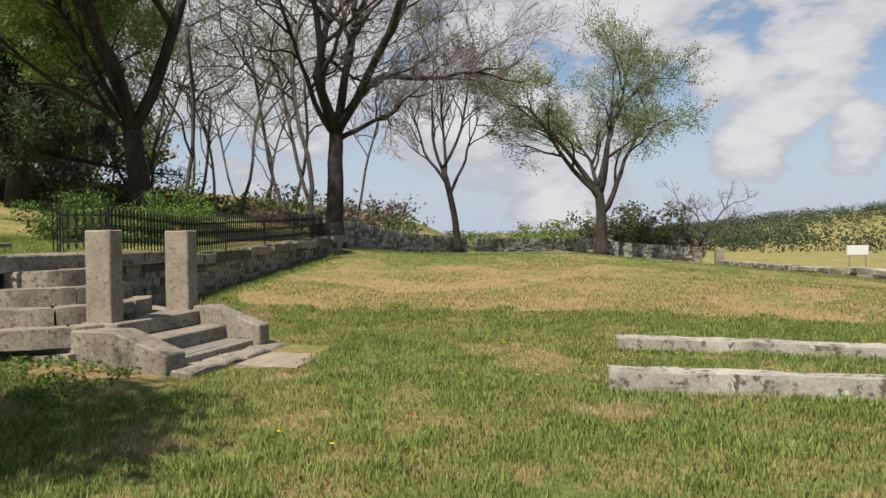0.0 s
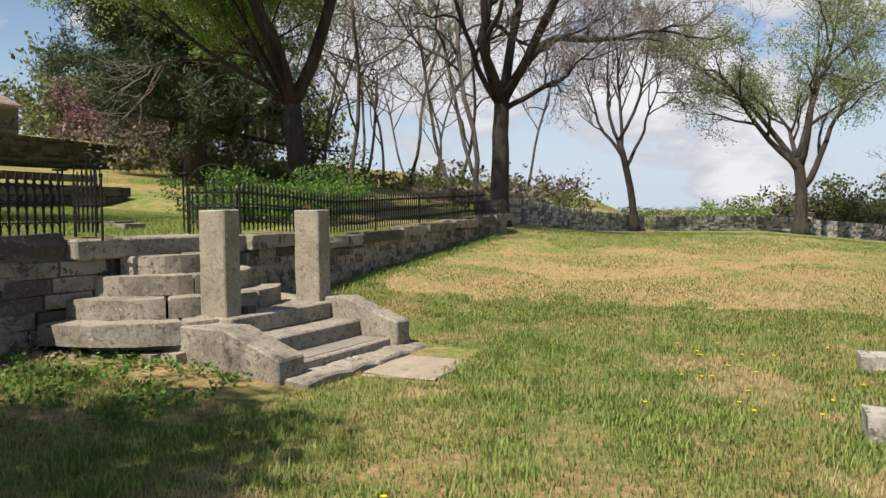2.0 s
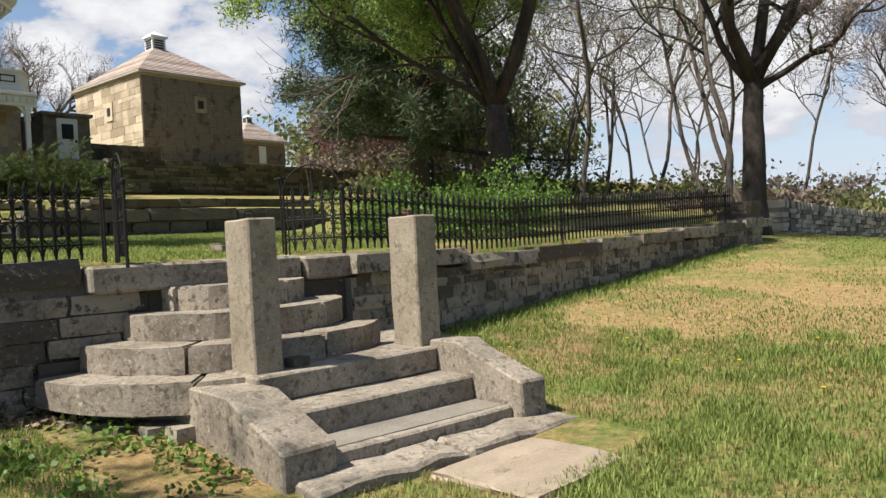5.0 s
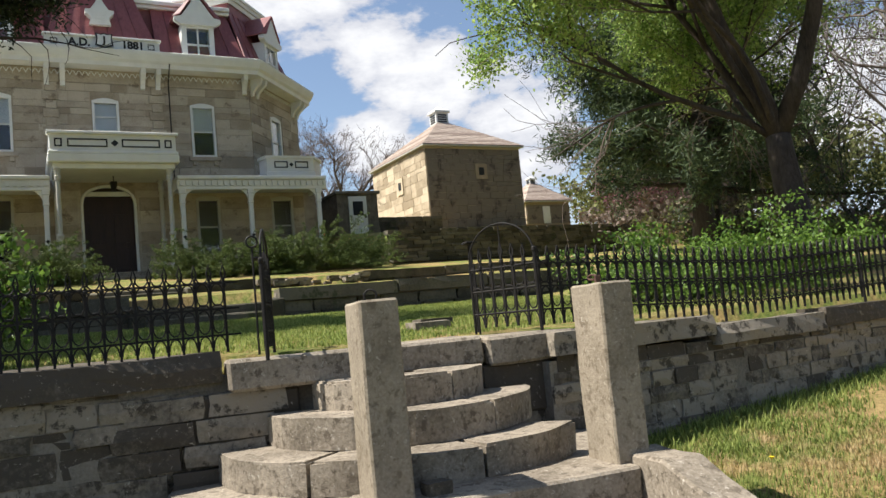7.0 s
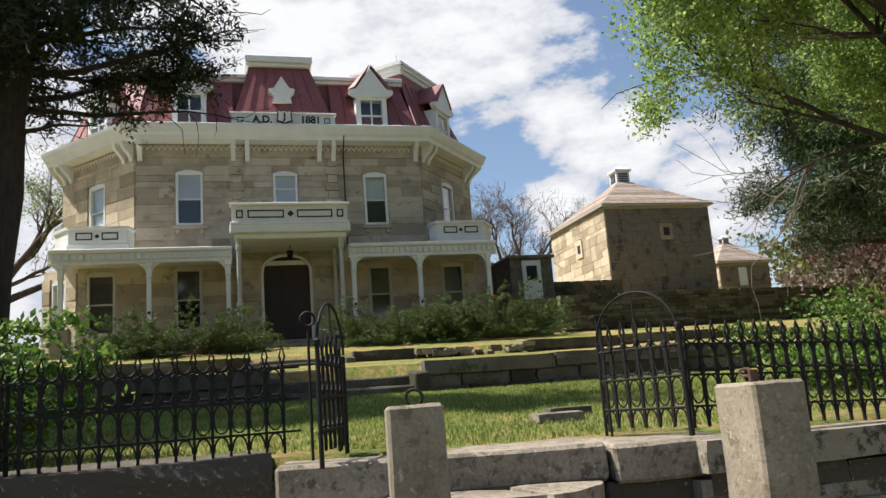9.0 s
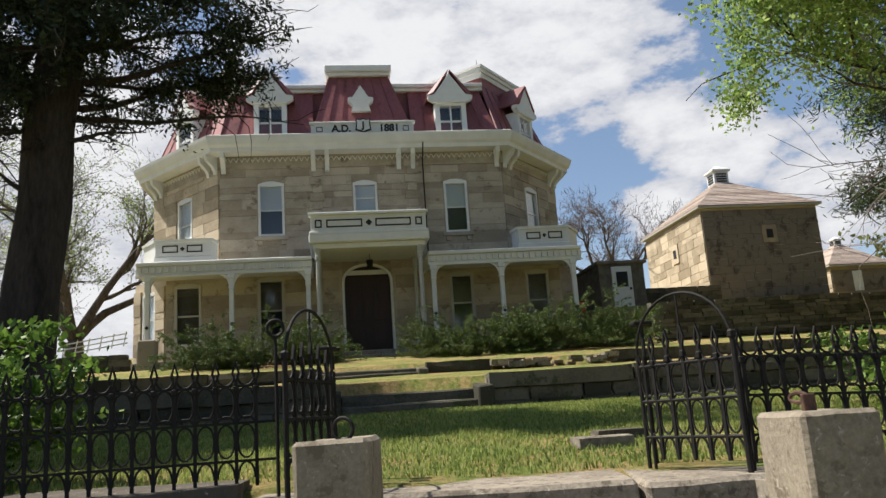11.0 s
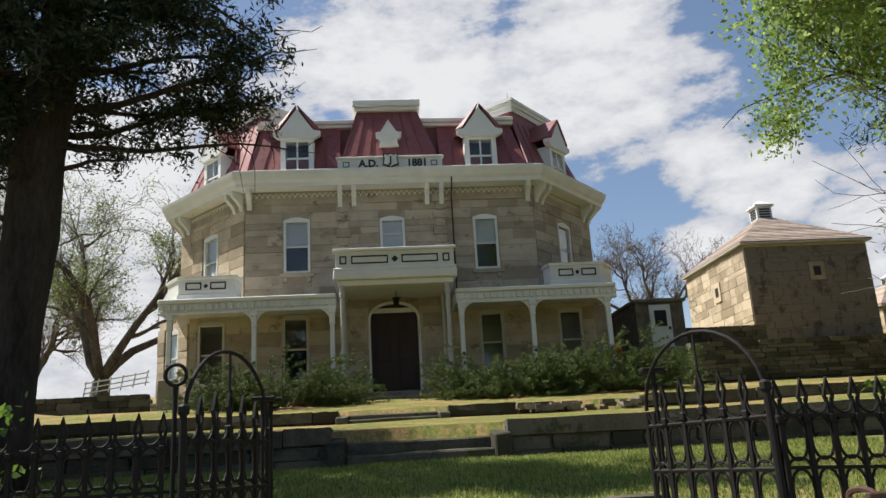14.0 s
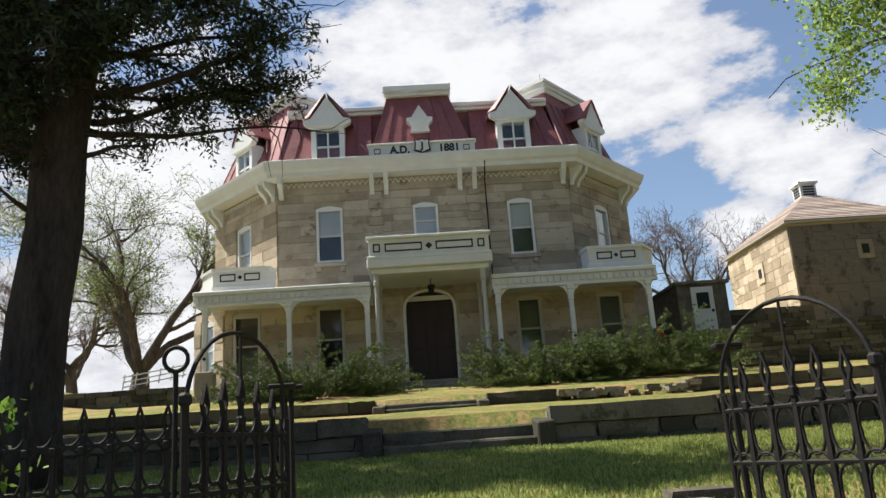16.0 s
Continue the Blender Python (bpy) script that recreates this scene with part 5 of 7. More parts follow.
dormer(mL, LL / 2 - 0.1, 10.95)
dormer(mR, LR / 2 + 0.1, 10.95)
# little louvred dormer of the middle bay
ld = thing("louvre_dormer", (-27.75, 8.70, 11.95), "small white louvred dormer on the red roof")
ld.parent = house
ld.matrix_world = pose(-27.72, 8.70, 11.95)
bm = bmesh.new()
prof = [(-0.32, 0.0), (0.32, 0.0), (0.26, 0.22), (0.42, 0.40), (0.42, 0.48), (0.26, 0.50), (0, 0.92), (-0.26, 0.50), (-0.42, 0.48), (-0.42, 0.40), (-0.26, 0.22)]
a = [bm.verts.new((0.12, x, z)) for x, z in prof]
b = [bm.verts.new((-0.5, x, z)) for x, z in prof]
bm.faces.new(a)
bm.faces.new(b[::-1])
for i in range(len(prof)):
    j = (i + 1) % len(prof)
    bm.faces.new((a[i], b[i], b[j], a[j]))
bmesh.ops.recalc_face_normals(bm, faces=bm.faces[:])
part("hood", bm, "white_paint", ld)
for k in range(4):
    part("slat", new_box(0.12, 0.135, -0.17, 0.17, 0.12 + 0.09 * k, 0.16 + 0.09 * k), "white_paint", ld)

# date panel
hpart("date_panel", new_box(-27.22, -27.08, 7.05, 10.36, 10.93, 11.32, bevel=0.015), "white_paint")
hpart("date_panel_cap", new_box(-27.26, -27.02, 7.0, 10.41, 11.30, 11.37, bevel=0.015), "white_paint")
hpart("date_panel_foot", new_box(-27.26, -27.00, 7.0, 10.41, 10.86, 10.95, bevel=0.015), "white_paint")


def lettering(body, y, z, size, x=-27.075):
    cu = bpy.data.curves.new("lettering", "FONT")
    cu.body, cu.size, cu.extrude, cu.align_x, cu.align_y, cu.offset = body, size, 0.012, "CENTER", "CENTER", 0.012
    tmp = new("lettering", cu)
    me = bpy.data.meshes.new_from_object(tmp.evaluated_get(bpy.context.evaluated_depsgraph_get()))
    bpy.data.objects.remove(tmp)
    me.materials.clear()
    me.materials.append(M["black_paint"])
    ob = new("lettering", me)
    ob.parent = house
    ob.matrix_world = pose(x, y, z, 90, 0, 90)
    return ob


lettering("A.D.", 8.02, 11.13, 0.33)
lettering("1881", 9.56, 11.13, 0.33)
shield = thing("shield", (-27.05, 8.72, 11.2), "white painted shield outlined in black")
shield.parent = house
shield.matrix_world = pose(-26.985, 8.72, 11.2)
prof = [(-0.22, 0.20), (-0.10, 0.17), (0, 0.21), (0.10, 0.17), (0.22, 0.20), (0.20, 0.06), (0.23, -0.14), (0.12, -0.17), (0, -0.23), (-0.12, -0.17), (-0.23, -0.14), (-0.20, 0.06)]
for nm, k, x0, x1, mt in (("rim", 1.12, -0.02, 0.03, "black_paint"), ("face", 0.92, -0.02, 0.045, "white_paint")):
    bm = bmesh.new()
    a = [bm.verts.new((x0, y * k, z * k)) for y, z in prof]
    b = [bm.verts.new((x1, y * k, z * k)) for y, z in prof]
    bm.faces.new(a)
    bm.faces.new(b)
    for i in range(len(prof)):
        j = (i + 1) % len(prof)
        bm.faces.new((a[i], a[j], b[j], b[i]))
    bmesh.ops.recalc_face_normals(bm, faces=bm.faces[:])
    part(nm, bm, mt, shield)
lettering("J", 8.72, 11.19, 0.3, -26.93)


def outline_frame(x, y0, y1, z0, z1, t=0.035):
    bm = bmesh.new()
    box(bm, x - 0.01, x + 0.012, y0, y1, z0, z0 + t)
    box(bm, x - 0.01, x + 0.012, y0, y1, z1 - t, z1)
    box(bm, x - 0.01, x + 0.012, y0, y0 + t, z0 + t, z1 - t)
    box(bm, x - 0.01, x + 0.012, y1 - t, y1, z0 + t, z1 - t)
    return bm


for y in (7.22, 10.0):
    hpart("black_outline", outline_frame(-27.08, y, y + 0.2, 11.03, 11.21, 0.025), "black_paint")

# portico
hpart("portico_roof", new_box(-27.6, -25.40, 6.93, 10.45, 7.02, 7.28, bevel=0.03), "white_paint")
hpart("portico_soffit", new_box(-27.6, -25.52, 7.05, 10.33, 6.86, 7.02, bevel=0.02), "white_paint")
hpart("portico_parapet", new_box(-25.66, -25.48, 7.0, 10.38, 7.28, 7.86, bevel=0.01), "white_paint")
for y in (7.0, 10.2):
    hpart("portico_parapet", new_box(-27.6, -25.67, y, y + 0.18, 7.28, 7.86, bevel=0.01), "white_paint")
hpart("parapet_cap", new_box(-25.72, -25.40, 6.93, 10.45, 7.84, 7.93, bevel=0.015), "white_paint")
hpart("parapet_cap", new_box(-25.72, -25.40, 6.95, 10.43, 7.26, 7.36, bevel=0.02), "white_paint")
for y0, y1 in ((7.12, 7.32), (7.45, 8.50), (8.88, 9.93), (10.06, 10.26)):
    hpart("black_outline", outline_frame(-25.475, y0, y1, 7.48, 7.72, 0.04), "black_paint")


def diamond(x, y, z, r, t=0.012):
    bm = bmesh.new()
    prof = [(r, 0), (r * 0.5, r * 0.5), (0, r), (-r * 0.5, r * 0.5), (-r, 0), (-r * 0.5, -r * 0.5), (0, -r), (r * 0.5, -r * 0.5)]
    a = [bm.verts.new((x, y + p, z + q)) for p, q in prof]
    b = [bm.verts.new((x + t, y + p, z + q)) for p, q in prof]
    bm.faces.new(a)
    bm.faces.new(b)
    for i in range(8):
        bm.faces.new((a[i], a[(i + 1) % 8], b[(i + 1) % 8], b[i]))
    return bm


hpart("black_boss", diamond(-25.478, 8.69, 7.60, 0.10), "black_paint")


def turned_post(x, y, z0, z1):
    bm = bmesh.new()
    zs = [(z0, 0.108), (z0 + 0.3, 0.108), (z0 + 0.32, 0.079), (z0 + 1.15, 0.076), (z0 + 1.17, 0.101), (z0 + 1.25, 0.101), (z0 + 1.27, 0.068), (z1 - 0.35, 0.061), (z1 - 0.33, 0.086), (z1 - 0.22, 0.094), (z1 - 0.2, 0.072), (z1 - 0.1, 0.086), (z1, 0.122)]
    n = 10
    rings = [[bm.verts.new((x + r * math.cos(2 * math.pi * k / n), y + r * math.sin(2 * math.pi * k / n), z)) for k in range(n)] for z, r in zs]
    for i in range(len(rings) - 1):
        for k in range(n):
            bm.faces.new((rings[i][k], rings[i][(k + 1) % n], rings[i + 1][(k + 1) % n], rings[i + 1][k]))
    bm.faces.new(rings[-1])
    return bm


for y in (7.17, 10.16):
    hpart("portico_post", turned_post(-25.62, y, 3.75, 6.88), "trim_grey_shade", "turned and fluted portico post")
    hpart("portico_post", turned_post(-27.3, y, 3.75, 6.88), "trim_grey_shade", "turned and fluted portico post")
lamp = thing("hanging_lantern", (-26.5, 8.7, 6.86), "small dark metal lantern hanging in the portico", "lantern")
part("chain", tubes_mesh("chain", [([Vector((0, 0, 0)), Vector((0, 0, -0.18))], [0.012, 0.012], 5)]), "iron", lamp)
bm = bmesh.new()
bmesh.ops.create_cone(bm, cap_ends=True, segments=8, radius1=0.07, radius2=0.11, depth=0.26)
bmesh.ops.translate(bm, verts=bm.verts, vec=(0, 0, -0.32))
part("body", bm, "iron", lamp)

# door
dg = thing("door_1", (-27.6, 8.64, 3.88), "dark brown arched double front door")
dg.parent = house
dg.matrix_world = pose(-27.6, 8.64, 3.88)


def arch_pts(hw, z0, zs, rise, n=14):
    return [(-hw, z0)] + [(-hw * math.cos(math.pi * i / n), zs + rise * math.sin(math.pi * i / n) ** 0.8) for i in range(n + 1)] + [(hw, z0)]


def arch_slab(hw, zs, rise, x0, x1):
    bm = bmesh.new()
    pts = arch_pts(hw, 0, zs, rise)
    a = [bm.verts.new((x0, y, z)) for y, z in pts]
    b = [bm.verts.new((x1, y, z)) for y, z in pts]
    bm.faces.new(a)
    bm.faces.new(b)
    for i in range(len(pts)):
        j = (i + 1) % len(pts)
        bm.faces.new((a[i], a[j], b[j], b[i]))
    bmesh.ops.recalc_face_normals(bm, faces=bm.faces[:])
    return bm


part("leaf", arch_slab(0.76, 2.28, 0.58, -0.22, -0.16), "door_brown", dg)
for s in (-1, 1):
    for z0, z1 in ((0.25, 0.95), (1.1, 2.0)):
        part("panel", new_box(-0.16, -0.145, s * 0.36 - 0.22, s * 0.36 + 0.22, z0, z1, bevel=0.006), "door_brown", dg)
tube = [Vector((0.0, y * 1.06, z)) for y, z in arch_pts(0.72, 0, 2.28, 0.58)]
part("casing", tubes_mesh("casing", [(tube, [0.05] * len(tube), 5)]), "white_paint", dg)
bm = bmesh.new()
ap = arch_pts(0.78, 2.2, 2.28, 0.60)
for i in range(len(ap) - 1):
    (ya, za), (yb, zb) = ap[i], ap[i + 1]
    if abs(yb - ya) < 1e-6:
        continue
    q = [(ya, za), (yb, zb), (yb, 2.97), (ya, 2.97)]
    a = [bm.verts.new((-0.02, y, z)) for y, z in q]
    b = [bm.verts.new((-0.3, y, z)) for y, z in q]
    bm.faces.new(a)
    bm.faces.new(b[::-1])
    for k in range(4):
        bm.faces.new((a[(k + 1) % 4], a[k], b[k], b[(k + 1) % 4]))
bmesh.ops.recalc_face_normals(bm, faces=bm.faces[:])
bmesh.ops.remove_doubles(bm, verts=bm.verts, dist=1e-4)
part("arch_spandrel", bm, "ashlar", dg)

# verandahs on both sides of the portico
for y0, y1, cols_y in ((2.02, 6.98, (2.35, 4.68, 6.86)), (10.42, 15.15, (10.55, 12.62, 14.86))):
    hpart("verandah_roof", new_box(-27.6, -25.84, y0, y1, 6.62, 6.74, bevel=0.02), "white_paint")
    hpart("verandah_fascia", new_box(-26.0, -25.92, y0, y1, 6.36, 6.62, bevel=0.008), "white_paint")
    hpart("verandah_fascia", new_box(-26.02, -25.86, y0, y1, 6.30, 6.37, bevel=0.01), "white_paint")
    hpart("verandah_ceiling", new_box(-27.6, -26.02, y0 + 0.05, y1 - 0.05, 6.50, 6.58), "white_paint")
    k = y0 + 0.06
    while k < y1 - 0.1:
        hpart("dentil", new_box(-25.92, -25.85, k, k + 0.10, 6.43, 6.58), "white_paint")
        k += 0.19
    for ye in (y0, y1 - 0.1):
        hpart("verandah_fascia", new_box(-27.5, -26.03, ye, ye + 0.1, 6.36, 6.62), "white_paint")
    hpart("verandah_floor", new_box(-27.6, -25.75, y0 - 0.05, y1 + 0.05, 3.4, 3.88, bevel=0.02), "step_stone")
    for y in cols_y:
        c = thing("verandah_column", (-25.95, y, 3.88), "slender white verandah column with curved brackets")
        c.parent = house
        c.matrix_world = pose(-25.95, y, 3.88)
        bm = bmesh.new()
        box(bm, -0.065, 0.065, -0.065, 0.065, 0.0, 2.12, bevel=0.012)
        box(bm, -0.085, 0.085, -0.085, 0.085, 2.0, 2.06, bevel=0.012)
        box(bm, -0.10, 0.10, -0.10, 0.10, 2.30, 2.44, bevel=0.012)
        box(bm, -0.075, 0.075, -0.075, 0.075, 2.06, 2.42, bevel=0.01)
        part("shaft", bm, "white_paint", c)
        part("black_boss", diamond(0.068, 0, 0.98, 0.06), "black_paint", c)
        for sg in (-1, 1):
            if (y == cols_y[0] and sg == -1) or (y == cols_y[2] and sg == 1):
                continue
            bm = bmesh.new()
            arc = [(0.07 + 0.36 * (1 - math.cos(t)), 2.05 + 0.38 * math.sin(t)) for t in np.linspace(0, math.pi / 2, 8)]
            pts = arc + [(0.07, 2.43)]
            a = [bm.verts.new((-0.03, sg * p, q)) for p, q in pts]
            b = [bm.verts.new((0.03, sg * p, q)) for p, q in pts]
            bm.faces.new(a)
            bm.faces.new(b)
            for i in range(len(pts)):
                j = (i + 1) % len(pts)
                bm.faces.new((a[i], a[j], b[j], b[i]))
            bmesh.ops.recalc_face_normals(bm, faces=bm.faces[:])
            part("bracket", bm, "white_paint", c)
# corner balustrades over the ground floor
for sgn in (-1, 1):
    def my(y):
        return YC + sgn * (y - 8.63)
    line = [(-27.0, my(13.2)), (-26.45, my(13.3)), (-26.45, my(14.9)), (-27.2, my(15.4)), (-29.0, my(15.5))]
    if sgn == -1:
        line = line[::-1]
    hpart("balcony_base", moulding(line, [(0.0, 6.76), (0.05, 6.78), (0.05, 6.98), (0.0, 7.0)], 0.12), "white_paint")
    hpart("balcony_panel", moulding(line, [(0.0, 7.0), (0.0, 7.44)], 0.10), "white_paint")
    hpart("balcony_cap", moulding(line, [(0.05, 7.44), (0.06, 7.52), (0.0, 7.53)], 0.14), "white_paint")
    for a_, b_ in ((13.55, 14.0), (14.25, 14.7)):
        ya, yb = sorted((my(a_), my(b_)))
        hpart("black_outline", outline_frame(-26.44, ya, yb, 7.12, 7.34, 0.035), "black_paint")
    hpart("black_boss", diamond(-26.446, my(14.125), 7.23, 0.07), "black_paint")
hpart("front_step", rough(new_box(-25.7, -25.2, 7.6, 9.8, 3.3, 3.72, bevel=0.02), 0.012, 3, 5), "step_stone")
hpart("front_step", rough(new_box(-27.6, -25.6, 7.0, 10.3, 3.3, 3.88, bevel=0.02), 0.012, 3, 6), "step_stone")
hpart("downpipe", tubes_mesh("downpipe", [([Vector((-27.45, 10.62, 7.0)), Vector((-27.45, 10.62, 10.1)), Vector((-27.0, 10.62, 10.6))], [0.022, 0.022, 0.022], 6)]), "iron")
# left bay: white window and stone pier at the house corner
hpart("corner_pier", rough(new_box(-26.15, -25.7, 2.12, 2.62, 3.3, 4.5, bevel=0.03), 0.03, 3, 9), "darkwall")

# ---- outbuildings ----


def stone_block_house(name, x, y0, y1, depth, z0, z1, apex, label, cupola):
    b = thing(name, (x, (y0 + y1) / 2, z0), label, "outbuilding")
    bm = new_box(x - depth, x, y0, y1, z0 - 0.4, z1)
    for o, mt in ((bm, "ashlar_gold_lit"),):
        w = part("body", o, mt, b)
        w.matrix_world = Matrix.Identity(4)
    r_ = random.Random(int(y0))
    fm = Matrix(((0, -1, 0, x), (1, 0, 0, 0), (0, 0, 1, 0), (0, 0, 0, 1)))
    course = 0.34
    # front blocks take the shaded tone, side blocks the sunlit one
    block_face(b, fm, y0, y1, z0, z1 - 0.1, [], r_, OLD_SHADED, course=course, proud=0.03, long=1.0)
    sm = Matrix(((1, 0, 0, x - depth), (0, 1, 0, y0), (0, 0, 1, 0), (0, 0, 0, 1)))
    block_face(b, sm, 0, depth, z0, z1 - 0.1, [], r_, GOLD_LIT, course=course, proud=0.05, long=1.0)
    e = 0.22
    cx, cy = x - depth / 2, (y0 + y1) / 2
    bm = bmesh.new()
    ring0 = [(x + e, y0 - e), (x + e, y1 + e), (x - depth - e, y1 + e), (x - depth - e, y0 - e)]
    prism(bm, ring0, z1 + 0.02, z1 + 0.10)
    # eave greyed to stand for the shade on it
    o = part("eave", bm, "trim_grey_shade", b)
    o.matrix_world = Matrix.Identity(4)
    # courses of shingles, hipped
    n = 16 if cupola else 10
    t = 0.9
    for i in range(n):
        f0, f1 = t * i / n, t * (i + 1) / n + 0.01
        bm = bmesh.new()
        lo = [(cx + (p[0] - cx) * (1 - f0), cy + (p[1] - cy) * (1 - f0)) for p in ring0]
        hi = [(cx + (p[0] - cx) * (1 - f1), cy + (p[1] - cy) * (1 - f1)) for p in ring0]
        za, zb = z1 + 0.10 + (apex - z1) * f0, z1 + 0.10 + (apex - z1) * f1
        va = [bm.verts.new((*p, za + 0.03)) for p in lo]
        vb = [bm.verts.new((*p, zb)) for p in hi]
        vc = [bm.verts.new((*p, za - 0.02)) for p in lo]
        for k in range(4):
            j = (k + 1) % 4
            bm.faces.new((va[k], va[j], vb[j], vb[k]))
            bm.faces.new((vc[k], vc[j], va[j], va[k]))
        bm.faces.new(vb)
        o = part("shingle_course", bm, "shingle", b)
        o.matrix_world = Matrix.Identity(4)
    zc = z1 + (apex - z1) * 0.86
    s = cupola
    for nm, bb, mt in (("cupola_body", (cx - s, cx + s, cy - s, cy + s, zc, zc + s * 2.0), "white_paint"), ("cupola_eave", (cx - s * 1.25, cx + s * 1.25, cy - s * 1.25, cy + s * 1.25, zc + s * 2.0, zc + s * 2.25), "white_paint")):
        o = part(nm, new_box(*bb, bevel=0.01), mt, b)
        o.matrix_world = Matrix.Identity(4)
    for k in range(4):
        for mm in (0, 1):
            bb = (cx + s, cx + s + 0.02, cy - s * 0.7, cy + s * 0.7, zc + s * (0.55 + 0.33 * k), zc + s * (0.75 + 0.33 * k)) if mm == 0 else (cx - s * 0.7, cx + s * 0.7, cy - s - 0.02, cy - s, zc + s * (0.55 + 0.33 * k), zc + s * (0.75 + 0.33 * k))
            o = part("louvre", new_box(*bb), "black_paint", b)
            o.matrix_world = Matrix.Identity(4)
    bm = bmesh.new()
    prism(bm, [(cx + s * 1.25, cy - s * 1.25), (cx + s * 1.25, cy + s * 1.25), (cx - s * 1.25, cy + s * 1.25), (cx - s * 1.25, cy - s * 1.25)], zc + s * 2.25, zc + s * 2.26)
    bm.verts.ensure_lookup_table()
    tip = bm.verts.new((cx, cy, zc + s * 3.1))
    tv = [v for v in bm.verts if v != tip and v.co.z > zc + s * 2.255]
    for k in range(4):
        bm.faces.new((tv[k], tv[(k + 1) % 4], tip))
    o = part("cupola_roof", bm, "white_paint", b)
    o.matrix_world = Matrix.Identity(4)
    return b


big = stone_block_house("ice_house", -35.5, 24.0, 29.55, 6.6, 6.1, 10.2, 12.4, "square limestone outbuilding with shingled hip roof and cupola", 0.38)
for nm, bb, mt in (("vent_surround", (-35.5, -35.43, 26.75, 27.45, 8.55, 9.35), "ashlar_gold_lit"), ("vent", (-35.44, -35.41, 26.95, 27.25, 8.75, 9.15), "dim_room")):
    o = part(nm, new_box(*bb), mt, big)
    o.matrix_world = Matrix.Identity(4)
for nm, bb, mt in (("vent_surround", (-38.9, -38.2, 23.90, 24.0, 8.3, 9.2), "ashlar_gold_lit"), ("vent", (-38.7, -38.4, 23.88, 23.92, 8.55, 8.95), "dim_room")):
    o = part(nm, new_box(*bb), mt, big)
    o.matrix_world = Matrix.Identity(4)
small = stone_block_house("smoke_house", -42.0, 34.2, 37.5, 3.2, 7.0, 8.35, 9.9, "small pale stone outbuilding with hipped shingle roof", 0.22)
o = part("door", new_box(-42, -41.94, 35.4, 35.95, 7.0, 8.1, bevel=0.01), "white_paint", small)
o.matrix_world = Matrix.Identity(4)
# cellar entrance with the white door
cellar = thing("cellar_entrance", (-30.0, 17.9, 5.1), "dark rubble-stone cellar entrance with a white panelled door", "outbuilding")


def cp(nm, bm, mt, lab="", parent=None):
    o = part(nm, bm, mt, parent or cellar, lab)
    o.matrix_world = Matrix.Identity(4)
    return o


cp("body", rough(new_box(-33, -30.0, 17.05, 18.75, 4.6, 6.85), 0.02, 3, 5), "darkwall")
cp("roof_slab", new_box(-33.1, -29.9, 16.95, 18.85, 6.85, 6.97, bevel=0.02), "darkwall")
door_c = cp("door", new_box(-30.0, -29.92, 17.5, 18.25, 5.2, 6.75, bevel=0.01), "white_paint", "white door with a dark pane")
cp("pane", new_box(-29.93, -29.90, 17.66, 18.08, 6.0, 6.55), "dim_room", "", door_c)
cp("knob", new_box(-29.93, -29.86, 18.12, 18.19, 5.88, 5.97, bevel=0.01), "iron", "", door_c)
link = thing("link_wall", (-31.5, 20.5, 5.0), "rubble stone wall between the cellar and the outbuilding", "wall", kind="structure")
course_wall(link, 18.8, 21.9, lambda y: -30.6, 0.4, lambda y: 4.8, lambda y: 6.0, random.Random(8), 0.14, 0.22, 0.3, 0.8, shapes=DARK)
# orange marker beside the house, white rails on the slope
mk = lone("orange_marker", rough(new_box(-0.08, 0.08, -0.12, 0.12, 0, 0.35, bevel=0.05), 0.03, 2, 2), "orange", "small orange-red marker beside the house", "marker", loc=(-29.5, 16.15, 5.1))
rail = thing("white_trellis", (-24.0, 1.0, 4.0), "white wooden rail lying along the terrace slope", "trellis")
tb = []
for k in range(3):
    tb.append(([Vector((0, -1.6, 0.0 + 0.14 * k)), Vector((0, 0.2, 0.25 + 0.14 * k))], [0.022, 0.022], 4))
for t in tb:
    part("rail", tubes_mesh("rail", [t]), "white_paint", rail)
for k in range(6):
    y = -1.55 + 0.34 * k
    zz = 0.25 * (y + 1.6) / 1.8
    part("slat", tubes_mesh("slat", [([Vector((-0.05, y - 0.07, zz - 0.08)), Vector((0.05, y + 0.03, zz + 0.34))], [0.02, 0.02], 4)]), "white_paint", rail)
rail.matrix_world = pose(-27.0, 1.35, 4.35)
lw = thing("side_terrace_wall", (-27.2, -1.5, 3.8), "low stone terrace wall beside the mansion", "wall", kind="structure")
course_wall(lw, -6.0, 1.6, lambda y: -26.8, 0.35, lambda y: 3.6, lambda y: 4.25, random.Random(12), 0.14, 0.22, 0.3, 0.9, shapes=DARK)

# ---- trees ----


def branch_path(p, d, length, n, rr, wander, lift):
    pts = [p.copy()]
    d = d.normalized()
    for _ in range(n):
        d = (d + Vector((rr.gauss(0, wander), rr.gauss(0, wander), rr.gauss(0, wander) + lift))).normalized()
        p = p + d * (length / n)
        pts.append(p.copy())
    return pts


